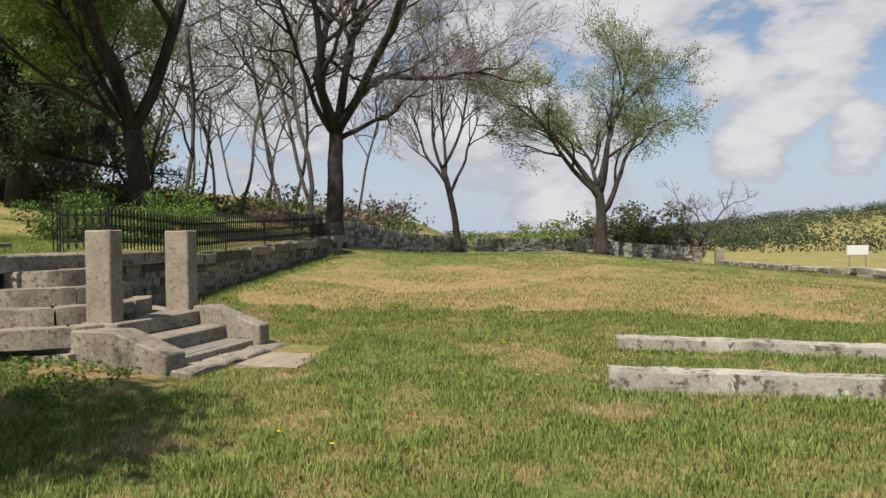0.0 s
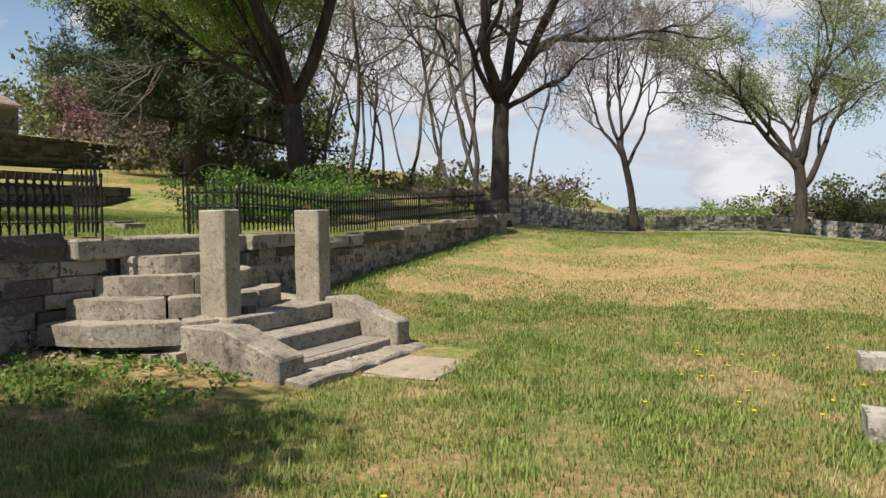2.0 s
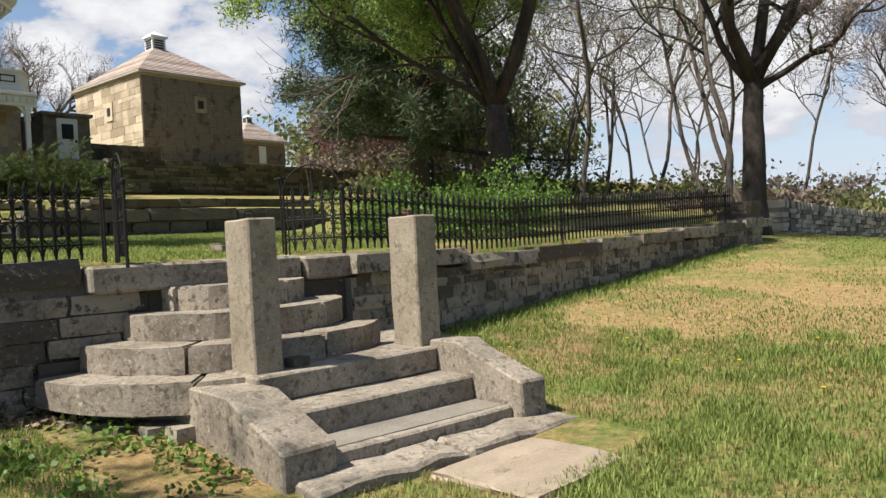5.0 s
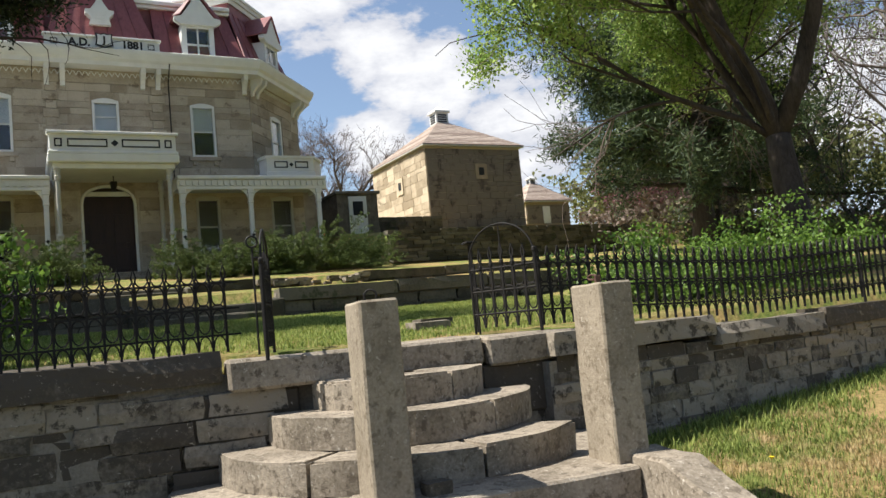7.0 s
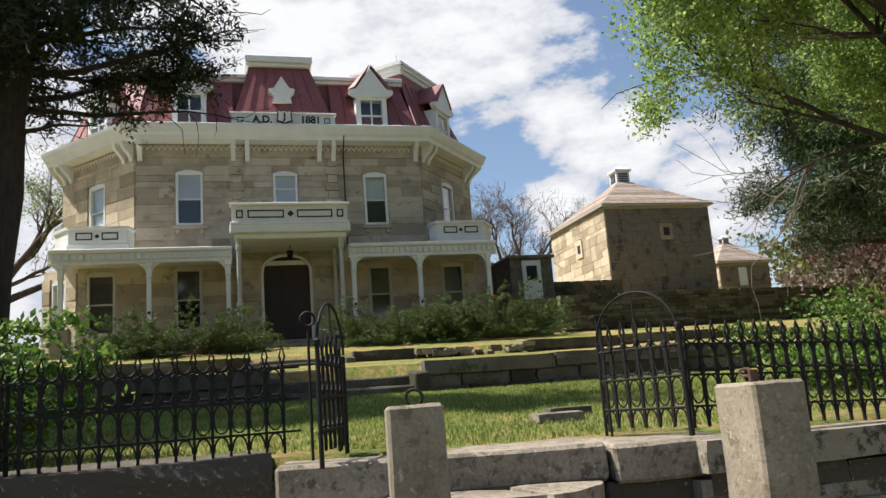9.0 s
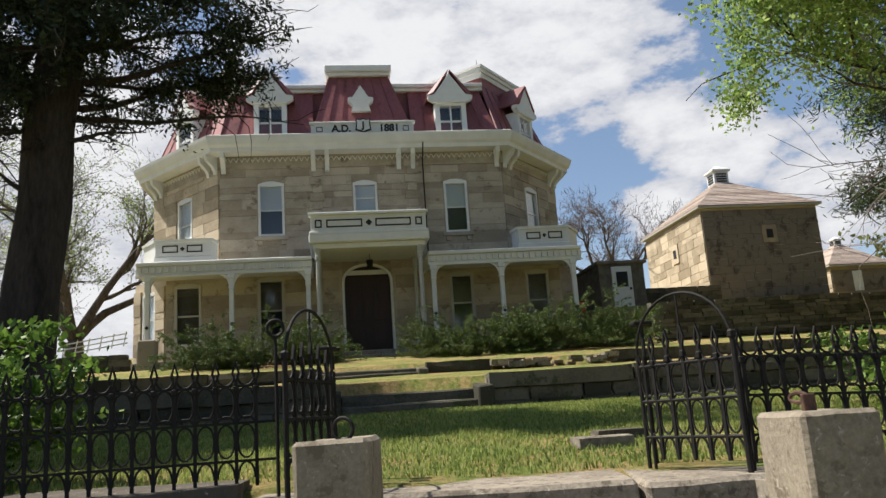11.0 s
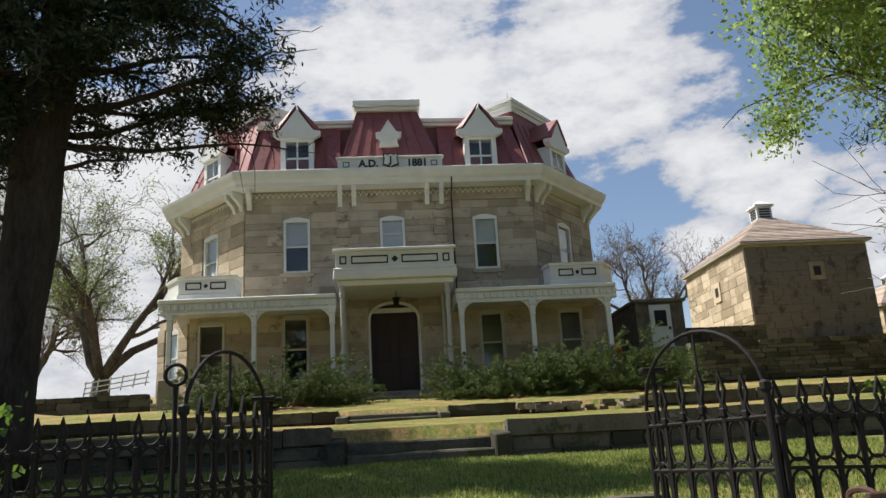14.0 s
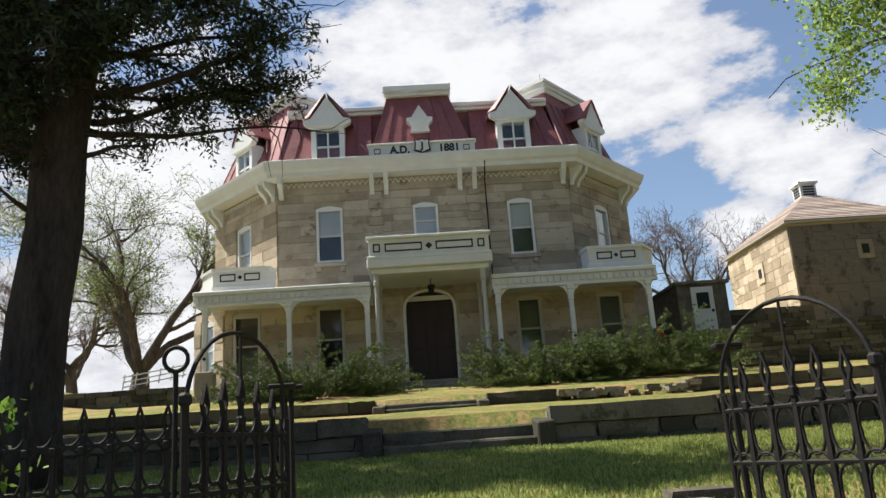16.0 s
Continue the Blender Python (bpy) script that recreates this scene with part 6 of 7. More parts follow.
def grow_tree(seed, height, radius, limbs, first=0.35, spread=0.75, levels=4, wander=0.13, lift=0.05, ratio=0.62, kids=(5, 5, 5), lean=(0, 0), trunk_to=0.55, twig_r=0.006, limb_r=0.62):
    """Tubes of trunk and limbs, tubes of twigs, and the twigs' points; limbs: their number, or a list of (angle, rise, share of height at which they leave, length share)."""
    rr = random.Random(seed)
    wood, twigs, tips = [], [], []

    def taper(r0, r1, n):
        return [r0 + (r1 - r0) * i / n for i in range(n + 1)]
    tpts = branch_path(Vector((0, 0, -0.15)), Vector((lean[0], lean[1], 1)), height * trunk_to, 8, rr, wander * 0.35, 0.02)
    rads = taper(radius, radius * 0.72, 8)
    rads[0] = radius * 1.55
    rads[1] = radius * 1.12
    wood.append((tpts, rads, 10))

    def along(pts, f):
        k = f * (len(pts) - 1)
        i = min(int(k), len(pts) - 2)
        return pts[i].lerp(pts[i + 1], k - i), (pts[i + 1] - pts[i]).normalized()

    def sub(pts, r_at, length, level):
        if level >= levels:
            return
        n = kids[min(level - 1, len(kids) - 1)]
        for k in range(n):
            f = rr.uniform(0.25, 1.0) if k < n - 1 else 1.0
            p, d = along(pts, f)
            side = Vector((rr.gauss(0, 1), rr.gauss(0, 1), rr.gauss(0.15, 0.7)))
            side = (side - d * side.dot(d)).normalized()
            ang = rr.uniform(0.35, 0.95) * spread / 0.75
            nd = d * math.cos(ang) + side * math.sin(ang)
            L = length * ratio * rr.uniform(0.65, 1.2)
            r0 = max(twig_r, r_at * (1 - 0.55 * f) * 0.62)
            seg = 5 if level < 3 else 4
            q = branch_path(p, nd, L, seg, rr, wander * 1.3, lift * (1.2 if level < 3 else 0.4))
            rad = taper(r0, max(twig_r * 0.7, r0 * 0.35), seg)
            if level >= levels - 1:
                twigs.append((q, rad, 3))
                tips.extend(q[1:])
            else:
                (wood if level < 2 else twigs).append((q, rad, 6 if level < 2 else 4))
                if level >= levels - 2:
                    tips.extend(q[2:])
            sub(q, r0, L, level + 1)
    if isinstance(limbs, int):
        limbs = [(360 * k / limbs + rr.uniform(-25, 25), rr.uniform(0.5, 1.3), rr.uniform(first, 1.0) if k else 1.0, rr.uniform(0.4, 0.6)) for k in range(limbs)]
    for ang, rise, at, share, *thick in limbs:
        p, d = along(tpts, at)
        nd = Vector((math.cos(radians(ang)), math.sin(radians(ang)), rise))
        L = height * share
        r0 = radius * (thick[0] if thick else limb_r) * (1 - 0.25 * at)
        q = branch_path(p, nd, L, 9, rr, wander, lift)
        wood.append((q, taper(r0, r0 * 0.22, 9), 8))
        sub(q, r0, L * 0.6, 1)
    return wood, twigs, tips


def tree(name, loc, label, category, group, wood, twigs, leaf_points, bark="bark", leaf=None, leaf_size=0.1, twig_mat="twig", seed=0, rz=0, flat=0.0, stretch=1.6):
    t = thing(name, loc, label, category, group, rz=rz)
    part("trunk", smooth(tubes_mesh("trunk", wood)), bark, t)
    if twigs:
        part("branchwork", tubes_mesh("branchwork", twigs), twig_mat, t, kind="stuff")
    if leaf is not None and len(leaf_points):
        part("crown", leaves_mesh("crown", leaf_points, leaf_size, np.random.default_rng(seed), flat, stretch), leaf, t)
    return t


def scatter(tips, n, spread, seed):
    g = np.random.default_rng(seed)
    a = np.array([tuple(p) for p in tips])
    return a[g.integers(0, len(a), n)] + g.normal(size=(n, 3)) * spread


# the big bare oak where the retaining wall ends
W_, T_, P_ = grow_tree(21, 13.0, 0.28, [(186, 2.6, 1.0, 0.62), (8, 1.25, 1.0, 0.78), (20, 2.2, 1.0, 0.6), (0, 0.5, 0.93, 0.26, 0.4), (-90, 1.5, 0.97, 0.5), (200, 2.4, 0.95, 0.42, 0.45), (100, 1.4, 0.97, 0.5)], levels=5, kids=(7, 6, 5, 4), trunk_to=0.27, wander=0.2, limb_r=0.72, twig_r=0.005)
OAK = (-6.95, 22.0)
tree("oak_tree", (*OAK, ground_z(*OAK)), "large bare oak with dark bark and spreading limbs beside the wall", "tree", "", W_, T_, scatter(P_, 4000, 0.12, 1), "bark_dark", "brush", 0.04, seed=1)
# thin bare tree at the field wall
W_, T_, P_ = grow_tree(33, 11.5, 0.18, [(0, 2.2, 1.0, 0.55), (120, 2.0, 0.9, 0.5), (240, 2.4, 0.95, 0.5), (60, 1.2, 0.7, 0.4), (180, 1.3, 0.8, 0.4)], levels=5, kids=(6, 6, 5, 4), trunk_to=0.38, wander=0.14, spread=0.6, twig_r=0.008)
tree("bare_tree", (-5.25, 38.0, ground_z(-5.25, 38.0)), "slender bare tree with fine upright twigs at the field wall", "tree", "", W_, T_, scatter(P_, 2500, 0.15, 2), "bark_dark", "brush", 0.05, seed=2)
# the greening tree on the right
W_, T_, P_ = grow_tree(47, 12.0, 0.31, [(200, 1.9, 0.8, 0.5), (150, 1.8, 0.9, 0.6), (60, 2.2, 1.0, 0.65), (-10, 1.2, 0.6, 0.44), (-40, 1.6, 0.85, 0.52), (100, 1.3, 0.8, 0.5)], levels=5, kids=(6, 6, 5, 4), trunk_to=0.30, wander=0.15, twig_r=0.009)
tree("budding_tree", (1.75, 40.0, ground_z(1.75, 40.0)), "spreading tree in thin fresh green leaf by the field wall", "tree", "", W_, T_, scatter(P_, 30000, 0.17, 3), "bark_dark", "leaf_fresh", 0.062, seed=3)
# the two-stemmed leafy tree behind the fence
BT = (-10.75, 18.3)
W_, T_, P_ = grow_tree(58, 13.5, 0.31, [(225, 4.2, 1.0, 0.70, 0.85), (40, 2.0, 1.0, 0.72, 0.75), (215, 1.2, 1.0, 0.54, 0.36), (235, 0.95, 0.97, 0.48, 0.3), (250, 1.8, 1.0, 0.54, 0.34), (150, 1.8, 1.0, 0.5, 0.3), (300, 1.7, 1.0, 0.44, 0.3), (200, 0.9, 0.97, 0.48, 0.3)], levels=4, kids=(9, 7, 6), trunk_to=0.20, wander=0.12, lift=0.03)
P_ = [p for p in P_ if p.z > 4.4 and p.x * math.cos(radians(41)) + p.y * math.sin(radians(41)) < 1.2 and math.hypot(p.x, p.y) < 5.7]
T_ = [t for t in T_ if math.hypot(t[0][-1].x, t[0][-1].y) < 5.7 and t[0][-1].x * 0.755 + t[0][-1].y * 0.656 < 1.5]
tree("leafy_tree", (*BT, ground_z(*BT)), "large double-stemmed tree with bright spring-green leaves behind the fence", "tree", "", W_, T_, scatter(P_, 190000, 0.14, 4), "bark_dark", "leaf_bright", 0.052, seed=4)


def pine(seed, height, radius, low, reach, n, needles, size, mat="needle"):
    rr = random.Random(seed)
    wood = [([Vector((0, 0, height * i / 8)) + Vector((rr.gauss(0, 0.06), rr.gauss(0, 0.06), 0)) for i in range(9)], [radius * (1 - 0.85 * i / 8) * (1.3 if i == 0 else 1) for i in range(9)], 9)]
    twigs, tips = [], []
    for k in range(n):
        z = height * (low + (0.98 - low) * (k / n) ** 0.9)
        a = rr.uniform(0, 2 * math.pi)
        L = reach * (1 - 0.75 * (z / height - low) / (1 - low)) * rr.uniform(0.6, 1.15)
        d = Vector((math.cos(a), math.sin(a), rr.uniform(-0.15, 0.35)))
        q = branch_path(Vector((0, 0, z)), d, L, 6, rr, 0.12, 0.01)
        r0 = radius * 0.28 * (1 - 0.7 * z / height) + 0.015
        wood.append((q, [r0 * (1 - 0.8 * i / 6) for i in range(7)], 5))
        for j in range(7):
            i = rr.randint(2, 6)
            dd = Vector((d.x + rr.gauss(0, 0.8), d.y + rr.gauss(0, 0.8), rr.gauss(0.1, 0.4)))
            s = branch_path(q[i], dd, L * rr.uniform(0.15, 0.35), 4, rr, 0.2, 0.03)
            twigs.append((s, [0.012, 0.010, 0.008, 0.006, 0.004], 3))
            tips.extend(s[1:])
        tips.extend(q[4:])
    return wood, twigs, scatter(tips, needles, size, seed)


W_, T_, P_ = pine(71, 17.5, 0.42, 0.12, 6.2, 84, 125000, 0.22)
PN = (-20.5, 26.5)
tree("pine_tree", (*PN, ground_z(*PN)), "tall dark green pine with ragged needle clumps", "tree", "pines behind the yard", W_, T_, P_, "bark_dark", "needle", 0.04, seed=5, stretch=6.5)
W_, T_, P_ = pine(73, 14.0, 0.34, 0.12, 4.6, 60, 80000, 0.19)
for x, y, rz in ((-25.5, 33.5, 40), (-31, 38, 200), (-19.0, 24.8, 120)):
    tree("pine_tree", (x, y, ground_z(x, y)), "dark green pine behind the yard", "tree", "pines behind the yard", W_, T_, P_, "bark_dark", "needle", 0.038, seed=6, rz=rz, stretch=6.5)
# the dark cedar by the house walk
CD = (-12.35, 4.2)
rr = random.Random(81)
wood = [([Vector((0.02 * i, 0.07 * i, -0.2 + 9.6 * i / 10)) + Vector((rr.gauss(0, 0.03), rr.gauss(0, 0.03), 0)) for i in range(11)], [0.42, 0.32, 0.30, 0.29, 0.28, 0.26, 0.22, 0.18, 0.13, 0.08, 0.03], 12)]
twigs, tips = [], []
for k in range(86):
    z = rr.uniform(3.5, 8.4) if k > 12 else rr.uniform(2.6, 4.6)
    a = rr.uniform(-2.2, 2.3) + math.pi / 2 * 0.3 if k % 2 else rr.uniform(0, 2 * math.pi)
    leafy = k > 12
    L = (4.2 - 0.26 * z) * rr.uniform(0.75, 1.25) if leafy else rr.uniform(0.5, 1.3)
    d = Vector((math.cos(a), math.sin(a), rr.uniform(-0.1, 0.5)))
    if d.x > 0.3:
        L *= 0.6
    L = min(L, 2.7)
    q = branch_path(Vector((0.021 * z, 0.073 * z, z)), d, L, 7, rr, 0.16, -0.01)
    r0 = 0.05 * rr.uniform(0.6, 1.2)
    wood.append((q, [r0 * (1 - 0.8 * i / 7) for i in range(8)], 5))
    for j in range(11):
        i = rr.randint(2, 7)
        s = branch_path(q[i], Vector((d.x + rr.gauss(0, 0.9), d.y + rr.gauss(0, 0.9), rr.gauss(-0.1, 0.5))), L * rr.uniform(0.15, 0.4), 4, rr, 0.25, -0.02)
        twigs.append((s, [0.010, 0.008, 0.006, 0.005, 0.003], 3))
        if leafy:
            tips.extend(s[1:])
    if leafy:
        tips.extend(q[4:])
cedar = tree("cedar_tree", (*CD, ground_z(*CD)), "dark cedar with shreddy bark and drooping sprays beside the walk", "tree", "", wood, twigs, scatter([p for p in tips if p.z > 3.3 + 0.7 * max(0.0, p.y - 0.9) and p.y < 3.0 and p.x < 1.5 and (p.z * 0.63 + p.y < 5.6 or rr.random() < 0.3)], 100000, 0.085, 7), "bark_dark", "cedar", 0.028, "bark_dark", seed=7, stretch=3.2)
# cedars added out of view on the left to shade yard and terraces
shade_cedar = copy_thing(cedar, pose(-15.9, 0.4, ground_z(-15.9, 0.4), 0, 0, 130))
shade_cedar.scale = (1.25, 1.25, 1.3)
for x, y, rz, s in ((-13.0, -0.6, 220, 1.15), (-11.2, 0.3, 75, 1.0), (-18.6, -2.4, 300, 1.3)):
    shade_cedar = copy_thing(cedar, pose(x, y, ground_z(x, y), 0, 0, rz))
    shade_cedar.scale = (s, s, s)
# yard tree whose crown shades the lawn below the wall
W_, T_, P_ = grow_tree(62, 9.0, 0.26, [(30, 1.3, 1.0, 0.45), (60, 1.0, 0.9, 0.42), (0, 1.2, 0.95, 0.4), (200, 1.5, 0.95, 0.3)], levels=4, kids=(7, 6, 5), trunk_to=0.4, wander=0.14)
tree("yard_tree", (-8.9, -1.6, ground_z(-8.9, -1.6)), "leafy yard tree standing behind the retaining wall", "tree", "", W_, T_, scatter([p for p in P_ if p.z > 3.6 and math.hypot(p.x - 1.7, p.y - 1.2) < 2.0], 10000, 0.22, 14), "bark_dark", "leaf_bright", 0.12, seed=14)
# bare trees beside and behind the mansion
W_, T_, P_ = grow_tree(91, 11.0, 0.40, [(95, 1.5, 1.0, 0.62), (265, 1.3, 1.0, 0.65), (80, 2.4, 1.0, 0.6), (180, 1.6, 0.95, 0.5), (0, 1.4, 0.95, 0.5)], levels=5, kids=(6, 6, 5, 4), trunk_to=0.10, wander=0.17, twig_r=0.008)
tree("bare_tree", (-33.0, -1.9, ground_z(-33, -1.9) + 0.1), "forked bare tree with pale budding twigs beside the mansion", "tree", "bare trees by the house", W_, T_, scatter(P_, 22000, 0.2, 8), "bark", "leaf_fresh", 0.055, seed=8)
W_, T_, P_ = grow_tree(95, 9.0, 0.30, 6, levels=5, kids=(6, 6, 5, 4), trunk_to=0.25, wander=0.17, twig_r=0.008)
for x, y, rz, s in ((-46, 23.5, 0, 1.0), (-44, -9, 80, 1.1)):
    t = tree("bare_tree", (x, y, ground_z(x, y)), "bare spreading tree on the hillside", "tree", "bare trees by the house", W_, T_, scatter(P_, 3000, 0.2, 9), "bark", "brush", 0.05, seed=9, rz=rz)
    t.scale = (s, s, s)
# the thicket of thin trees behind the wall
thin = []
for k in range(4):
    thin.append(grow_tree(120 + k, 11.0 + k, 0.085, 6, first=0.35, levels=4, kids=(4, 5, 4), trunk_to=0.6, wander=0.3, spread=0.6, lift=0.07, lean=(0.34 * (k - 1.5), 0.1), twig_r=0.0055))
rr = random.Random(7)
first = {}
for k in range(19):
    x = rr.uniform(-24, -8.5)
    y = rr.uniform(25.5, 44) if x > -15 else rr.uniform(30, 48)
    i = k % 4
    z = ground_z(x, y)
    if i not in first:
        W_, T_, P_ = thin[i]
        first[i] = tree("thicket_tree", (x, y, z), "thin leaning bare tree of the thicket behind the wall", "tree", "thicket", W_, T_, scatter(P_, 1500, 0.2, k), "bark", "leaf_fresh" if i % 2 else "brush", 0.07, seed=k)
    else:
        s = rr.uniform(0.75, 1.15)
        t = copy_thing(first[i], pose(x, y, z, rr.uniform(-11, 11), rr.uniform(-11, 11), rr.uniform(0, 360)))
        t.scale = (s, s, s)


def clump(name, loc, size, n, leaf, leaf_size, mat, label, category, group="", seed=0, stems=True, stretch=1.6, flat=0.0, lumps=9):
    """A shrub: stems from the ground and leaves gathered in uneven sprays."""
    g = np.random.default_rng(seed)
    rr = random.Random(seed)
    t = thing(name, loc, label, category, group)
    tubes, tips = [], []
    for k in range(lumps * 4):
        a, f = rr.uniform(0, 2 * math.pi), math.sqrt(rr.random())
        p = Vector((f * 0.45 * size[0] * math.cos(a), f * 0.45 * size[1] * math.sin(a), -0.05))
        q = branch_path(p, Vector((math.cos(a) * size[0] * 0.35, math.sin(a) * size[1] * 0.35, size[2])), size[2] * rr.uniform(0.55, 1.15), 5, rr, 0.16, 0.0)
        tubes.append((q, [0.014, 0.012, 0.010, 0.007, 0.005, 0.003], 3))
        tips.extend(q[2:])
        for j in range(3):
            s = branch_path(q[rr.randint(2, 5)], Vector((rr.gauss(0, 1), rr.gauss(0, 1), rr.gauss(0.3, 0.5))), size[2] * 0.3, 3, rr, 0.2, 0.05)
            tubes.append((s, [0.006, 0.005, 0.004, 0.003], 3))
            tips.extend(s[1:])
    if stems:
        part("stem_tangle", tubes_mesh("stem_tangle", tubes), "twig", t, kind="stuff")
    a = np.array([tuple(p) for p in tips])
    pts = a[g.integers(0, len(a), n)] + g.normal(size=(n, 3)) * np.array(size) * 0.045
    pts[:, 2] = np.maximum(pts[:, 2], 0.02)
    part("foliage", leaves_mesh("foliage", pts, leaf_size, g, flat, stretch), mat, t)
    return t


clump("shrub", (-8.6, 14.1, 1.68), (2.0, 3.4, 0.95), 30000, 0, 0.034, "leaf_shrub", "bright green leafing shrub behind the iron fence", "shrub", "", 201, lumps=16)
clump("shrub", (-8.5, 12.7, 1.66), (1.2, 1.4, 0.6), 3400, 0, 0.03, "leaf_shrub", "tangled shrub with bare canes behind the iron fence", "shrub", "", 202, lumps=12)
clump("shrub", (-7.8, 4.75, 1.66), (1.1, 2.0, 0.95), 30000, 0, 0.034, "leaf_shrub", "fresh green shrub growing through the fence", "shrub", "", 203, lumps=12)
clump("shrub", (-7.9, 2.7, 1.66), (1.5, 2.8, 1.15), 30000, 0, 0.034, "leaf_shrub", "fresh green shrub growing by the fence", "shrub", "", 204, lumps=12)


def juniper(loc, size, n, seed, label):
    t = thing("juniper", loc, label, "shrub", "junipers before the house")
    rr = random.Random(seed)
    tubes, tips = [], []
    for k in range(200):
        a = rr.uniform(0, 2 * math.pi)
        f = rr.random() ** 0.6
        p = Vector((f * 0.3 * size[0] * math.cos(a), f * 0.4 * size[1] * math.sin(a), 0))
        d = Vector((math.cos(a) * 0.9, math.sin(a) * 1.1, rr.uniform(0.1, 1.0) ** 1.3))
        L = size[2] * rr.uniform(0.7, 1.55)
        q = branch_path(p, d, L, 6, rr, 0.10, -0.03)
        tubes.append((q, [0.02, 0.016, 0.012, 0.01, 0.008, 0.006, 0.004], 3))
        for j in range(6):
            i = rr.randint(2, 6)
            s = branch_path(q[i], Vector((d.x + rr.gauss(0, 0.5), d.y + rr.gauss(0, 0.5), d.z * 0.4 + rr.gauss(0.1, 0.3))), 0.35, 3, rr, 0.1, -0.01)
            tips.extend(s)
    part("branchwork", tubes_mesh("branchwork", tubes), "bark", t, kind="stuff")
    pts = scatter(tips, n, 0.024, seed)
    pts[:, 2] = np.maximum(pts[:, 2], 0.03)
    part("foliage", leaves_mesh("foliage", pts, 0.0115, np.random.default_rng(seed), 0.45, 6.5), "juniper", t)


juniper((-23.6, 5.7, 3.35), (1.9, 2.6, 1.15), 170000, 301, "low spreading juniper shrub before the verandah")
juniper((-23.5, 11.4, 3.3), (1.9, 2.1, 1.15), 170000, 302, "low spreading juniper shrub before the verandah")
juniper((-23.6, 13.8, 3.4), (1.9, 2.1, 1.25), 170000, 303, "low spreading juniper shrub beside the yard wall")
# undergrowth at the foot of the woods
for k in range(20):
    x = rr.uniform(-30, -9)
    y = rr.uniform(27, 45)
    if x < -20 and y < 8.6 + 0.8 * (-1.2 - x):
        continue
    clump("undergrowth", (x, y, ground_z(x, y)), (4.5, 4.5, rr.uniform(1.0, 2.4)), 900, 0, 0.13, "undergrowth" if k % 3 else "brush", "tangled greening undergrowth in the thicket", "undergrowth", "thicket undergrowth", 400 + k)
for k, (x, y) in enumerate(((-38, 40), (-35, 42), (-41, 44))):
    clump("redbud", (x, y, ground_z(x, y)), (4.0, 4.0, 4.2), 2200, 0, 0.13, "redbud", "redbud shrub with dull pink blossom", "shrub", "redbuds", 450 + k)
for k in range(10):
    x, y = -30 - k * 2.4 + rr.uniform(-1, 1), 42 + rr.uniform(0, 10)
    clump("undergrowth", (x, y, ground_z(x, y)), (6, 6, 5.5), 2600, 0, 0.24, "undergrowth", "tall greening brush on the hillside", "undergrowth", "thicket undergrowth", 470 + k)
# shrubs and brush on the right of the lawn, behind the far wall
for k, (x, y, s, m_) in enumerate(((4.6, 47, (3.4, 3.4, 3.0), "undergrowth"), (3.4, 49, (3.4, 3, 2.2), "brush"), (-1.0, 52, (5, 4, 1.7), "leaf_fresh"), (-3.5, 54, (6, 4, 1.3), "leaf_fresh"), (7.0, 52, (3, 3, 1.6), "brush"), (2.0, 56, (5, 4, 2.6), "undergrowth"))):
    clump("field_shrub", (x, y, ground_z(x, y)), s, 3200, 0, 0.13, m_, "rounded shrub beyond the field wall", "shrub", "field shrubs", 500 + k)
W_, T_, P_ = grow_tree(140, 6.0, 0.16, 5, levels=4, kids=(6, 6, 5), trunk_to=0.3, wander=0.2, twig_r=0.008)
tree("bare_tree", (7.6, 46.5, ground_z(7.6, 46.5)), "small bare tree at the lawn corner", "tree", "", W_, T_, [], "bark")
# far woods on the ridge and along the fields
g = np.random.default_rng(12)
pts = []
for k in range(4200):
    az = radians(g.uniform(-8, 48))
    d = g.uniform(330, 680) if g.random() < 0.8 else g.uniform(190, 330)
    x, y = d * math.sin(az), d * math.cos(az)
    if d < 330 and noise.noise(Vector((x * 0.012, y * 0.012, 0))) < 0.12:
        continue
    if d > 330 and noise.noise(Vector((x * 0.006, y * 0.006, 5))) < 0.2 and d < 580:
        continue
    z = ground_z(x, y)
    h = g.uniform(3, 7)
    r = g.uniform(2.0, 4.5)
    m_ = 60
    q = g.normal(size=(m_, 3))
    q /= np.linalg.norm(q, axis=1)[:, None]
    pts.append(np.array((x, y, z + h * 0.5)) + q * np.array((r, r, h * 0.5)))
pts = np.concatenate(pts)
fw = leaves_mesh("far_woods", pts, 0.55, g, 0.0, 1.2)
lone("far_woods", fw, "far_wood", "distant greening woods on the ridge beyond the fields", "woods", kind="stuff")
sign = thing("field_sign", (46.5, 131, ground_z(46.5, 131)), "pale rectangular sign board on two posts in the field", "sign")
part("board", new_box(-1.6, 1.6, -0.1, 0.1, 2.0, 3.5, bevel=0.05), "sign_white", sign)
for s in (-1.2, 1.2):
    part("post", new_box(s - 0.1, s + 0.1, -0.1, 0.1, -0.4, 2.0), "old_wood", sign)
bx = thing("white_hut", (2.6, 47.5, ground_z(2.6, 47.5)), "small white box hut behind the field wall", "hut")
part("body", new_box(-0.35, 0.35, -0.35, 0.35, 0, 1.1, bevel=0.02), "sign_white", bx)
part("roof", new_box(-0.45, 0.45, -0.45, 0.45, 1.1, 1.2, bevel=0.02), "old_wood", bx)

# ---- grass and small plants ----


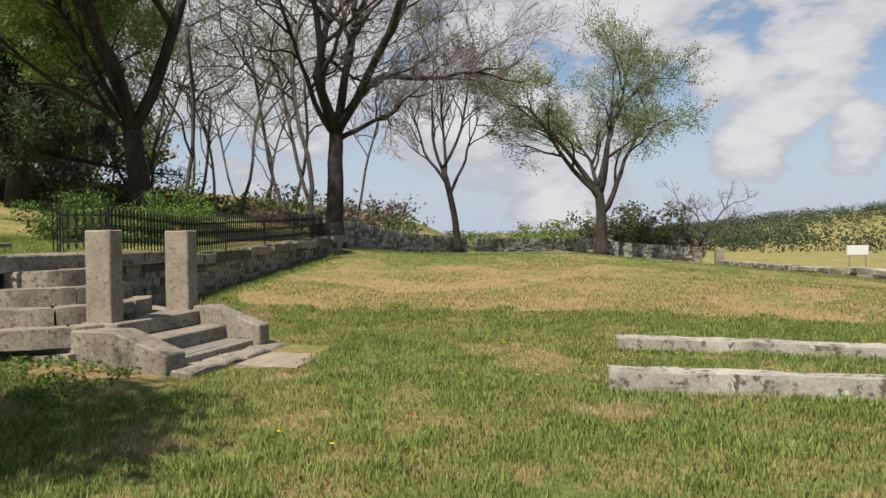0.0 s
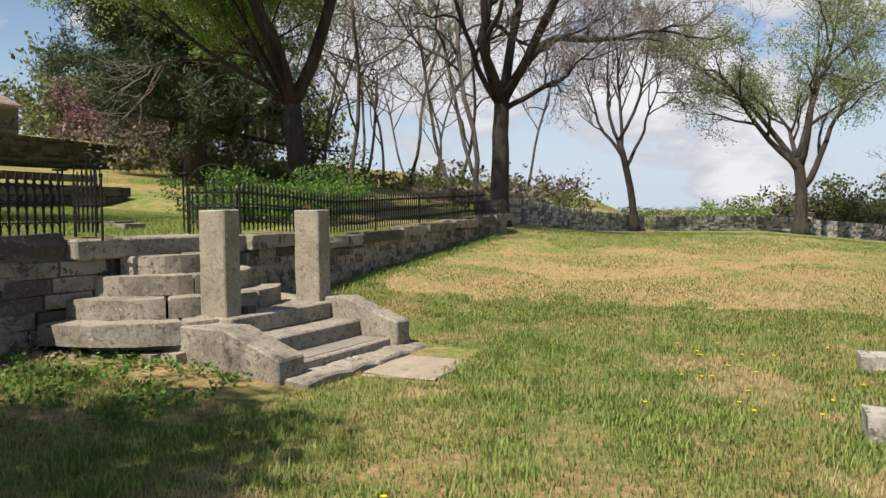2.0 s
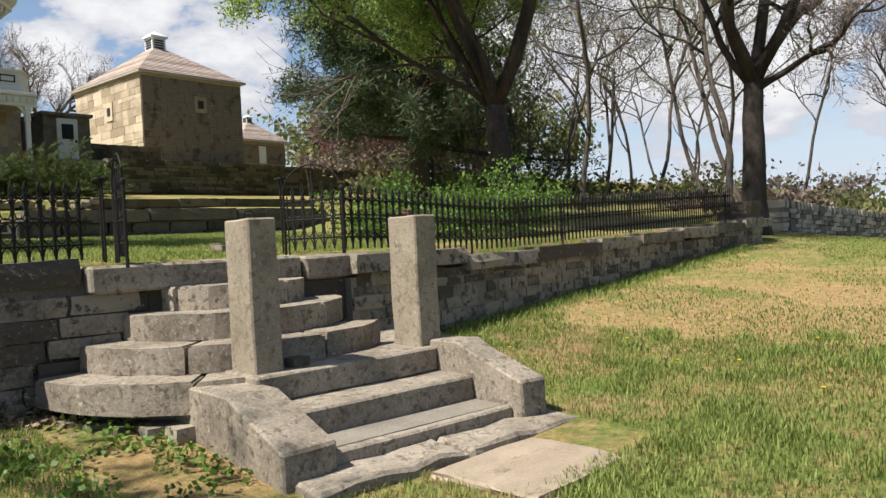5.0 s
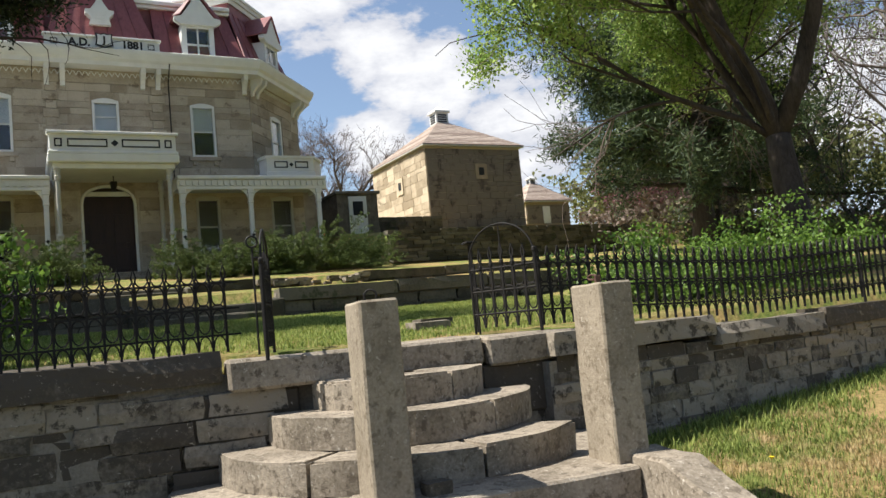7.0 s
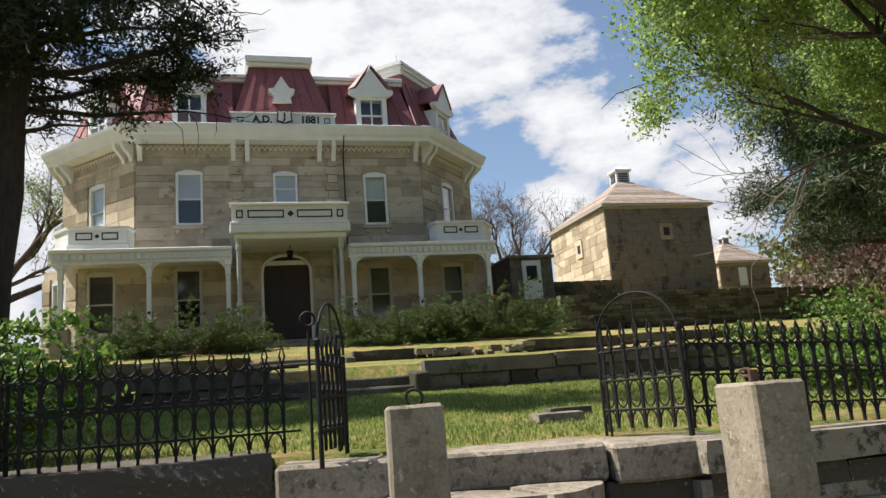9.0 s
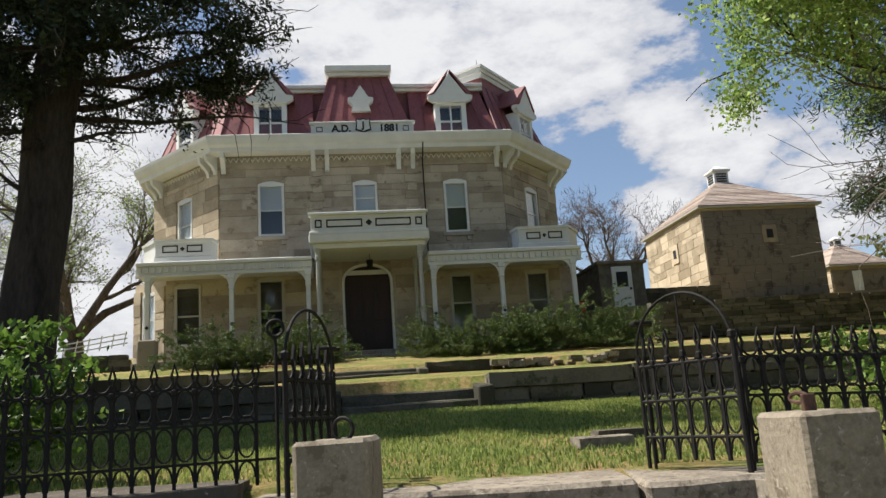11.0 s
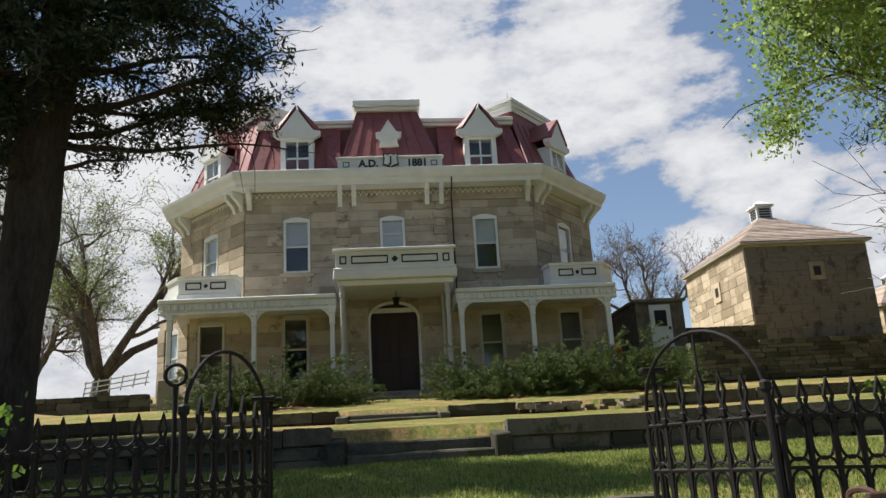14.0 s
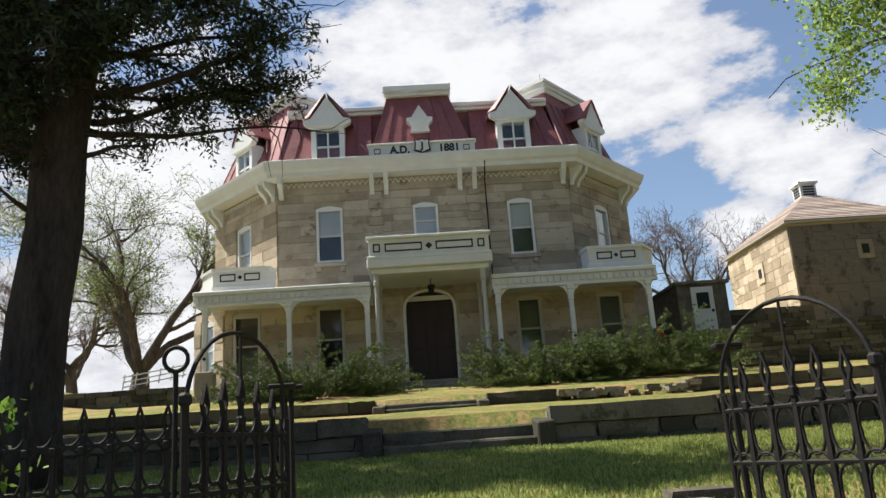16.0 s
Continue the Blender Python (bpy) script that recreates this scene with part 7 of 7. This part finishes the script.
def blades(name, region, n, h, seed, width=0.006, label="", mat="blade"):
    """Loose grass blades, bent, rooted in the ground; region(g, n) gives places."""
    g = np.random.default_rng(seed)
    xy = region(g, n)
    z = np.array([ground_z(float(a), float(b)) for a, b in xy])
    n = len(xy)
    hh = h * g.uniform(0.45, 1.25, n)
    a = g.uniform(0, 2 * math.pi, n)
    bend = g.uniform(0.15, 0.8, n) * hh
    dx, dy = np.cos(a), np.sin(a)
    w = width * g.uniform(0.7, 1.4, n)
    base = np.stack([xy[:, 0], xy[:, 1], z - 0.005], 1)
    side = np.stack([-dy * w, dx * w, np.zeros(n)], 1)
    mid = base + np.stack([dx * bend * 0.35, dy * bend * 0.35, hh * 0.6], 1)
    tip = base + np.stack([dx * bend, dy * bend, hh], 1)
    v = np.stack([base - side, base + side, mid + side * 0.7, mid - side * 0.7, tip], 1).reshape(-1, 3)
    me = bpy.data.meshes.new(name)
    k = np.arange(n)[:, None] * 5
    quads = np.concatenate([k, k + 1, k + 2, k + 3], 1)
    tris = np.concatenate([k + 3, k + 2, k + 4], 1)
    loops = np.concatenate([quads, tris], 1).ravel().astype(np.int32)
    starts = np.stack([np.arange(n) * 7, np.arange(n) * 7 + 4], 1).ravel().astype(np.int32)
    me.vertices.add(5 * n)
    me.vertices.foreach_set("co", v.astype(np.float32).ravel())
    me.loops.add(7 * n)
    me.loops.foreach_set("vertex_index", loops)
    me.polygons.add(2 * n)
    me.polygons.foreach_set("loop_start", starts)
    me.update(calc_edges=True)
    return lone(name, me, mat, label, "grass", kind="stuff")


def keep(xy, f):
    return xy[np.array([f(a, b) for a, b in xy])]


def lawn_near(g, n):
    xy = np.stack([g.uniform(-6.6, 7.0, n), -1.0 + 12.7 * g.random(n) ** 0.9], 1)

    def ok(a, b):
        l = S.inverted() @ Vector((a, b, 0))
        if -0.3 < l.x < 2.6 and -1.6 < l.y < 1.2:
            return False
        if 2.5 < l.x < 3.2 and -0.1 < l.y < 1.15:
            return False
        if a < wall_x(b) + 0.03:
            return False
        if g.random() > step01(-1.0, 3.4, b) * step01(7.0, 3.6, a):
            return False
        return noise.noise(Vector((a * 0.8, b * 0.8, 9))) > -0.35 or g.random() < 0.4
    return keep(xy, ok)


def yard_near(g, n):
    xy = np.stack([g.uniform(-13.8, -7.0, n), g.uniform(3.0, 14.0, n)], 1)
    return keep(xy, lambda a, b: a < wall_x(b) - 0.5)


def wall_foot(g, n):
    y = g.uniform(9.6, 19.0, n)
    x = np.array([wall_x(b) for b in y]) + 0.04 + np.abs(g.normal(0, 0.14, n))
    return np.stack([x, y], 1)


def kerb_foot(g, n):
    y = np.where(g.random(n) < 0.5, 6.88, 8.9) - np.abs(g.normal(0, 0.06, n))
    return np.stack([g.uniform(-0.2, 6, n), y], 1)


def tuft_places(g, n):
    c = np.stack([g.uniform(-6.3, 3.5, 300), g.uniform(3.0, 12.0, 300)], 1)
    c = keep(c, lambda a, b: not (-7 < a < -3.2 and 6.6 < b < 9.8))
    return c[g.integers(0, len(c), n)] + g.normal(0, 0.10, (n, 2))


def lawn_far(g, n):
    xy = np.stack([g.uniform(-6.1, 8.5, n), 10.5 + 14.0 * g.random(n) ** 1.2], 1)
    return keep(xy, lambda a, b: noise.noise(Vector((a * 0.5, b * 0.5, 2))) > -0.1 or g.random() < 0.25)


blades("lawn_grass_far", lawn_far, 140000, 0.042, 6, 0.005, "mown lawn grass with dry patches")
blades("lawn_grass", lawn_near, 420000, 0.048, 1, 0.0036, "short mown lawn grass")
blades("yard_grass", yard_near, 130000, 0.038, 2, 0.0042, "unmown yard grass inside the fence", "long_blade")
blades("wall_grass", wall_foot, 9000, 0.09, 3, 0.004, "longer grass along the foot of the wall", "long_blade")
blades("kerb_grass", kerb_foot, 4000, 0.08, 4, 0.004, "longer grass along the kerb stones", "long_blade")
blades("grass_tufts", tuft_places, 60000, 0.07, 5, 0.0042, "tufts of longer green grass in the lawn", "long_blade")
# dandelions
bmd = bmesh.new()
bmesh.ops.create_cone(bmd, cap_ends=True, segments=8, radius1=0.006, radius2=0.018, depth=0.014)
bmesh.ops.translate(bmd, verts=bmd.verts, vec=(0, 0, 0.055))
HEAD = mesh_from(bmd, "flower_head")
HEAD.materials.append(M["yellow"])
STEM = tubes_mesh("stalk", [([Vector((0, 0, -0.01)), Vector((0.004, 0, 0.05))], [0.0022, 0.002], 4)])
STEM.materials.append(M["leaf_shrub"])
rr = random.Random(77)
spots = [(-2.0, 4.79), (-2.46, 5.07), (-0.83, 7.6), (-0.2, 7.84)] + [(rr.uniform(-1.5, 2.5), rr.uniform(7.2, 9.6)) for _ in range(46)] + [(rr.uniform(-5.5, -2), rr.uniform(9.8, 13)) for _ in range(10)]
for x, y in spots:
    if 6.85 < y < 7.3 and x > -0.2:
        y += 0.5
    d = thing("dandelion", (x, y, ground_z(x, y)), "yellow dandelion flower in the lawn", "dandelion", "dandelions", rz=rr.uniform(0, 360))
    part("flower_head", HEAD, None, d)
    part("stalk", STEM, None, d)

# weeds and dead leaves at the foot of the stairs
g = np.random.default_rng(31)
n = 2600
xy = np.stack([g.uniform(-6.7, -4.6, n), g.uniform(5.6, 7.2, n)], 1)
xy = keep(xy, lambda a, b: (S.inverted() @ Vector((a, b, 0))).y < -0.95 - 0.35 * max(0, 1.0 - (S.inverted() @ Vector((a, b, 0))).x) and noise.noise(Vector((a * 2, b * 2, 4))) > -0.15)
pts = np.array([(a, b, ground_z(a, b) + g.uniform(0.01, 0.09)) for a, b in xy])
lone("ground_ivy", leaves_mesh("ground_ivy", pts, 0.035, g, 0.5, 1.1), "leaf_shrub", "low leafy weeds at the foot of the stairs", "weeds", kind="stuff")
n = 1500
yy = g.uniform(3.0, 7.1, n)
pts = np.array([(wall_x(b) + 0.05 + abs(g.normal(0, 0.25)), b, 0) for b in yy])
pts[:, 2] = [ground_z(a, b) + g.uniform(0.005, 0.03) for a, b, _ in pts]
lone("leaf_litter", leaves_mesh("leaf_litter", pts, 0.04, g, 0.8, 1.3), "litter", "dead brown leaves along the wall foot", "leaf litter", kind="stuff")
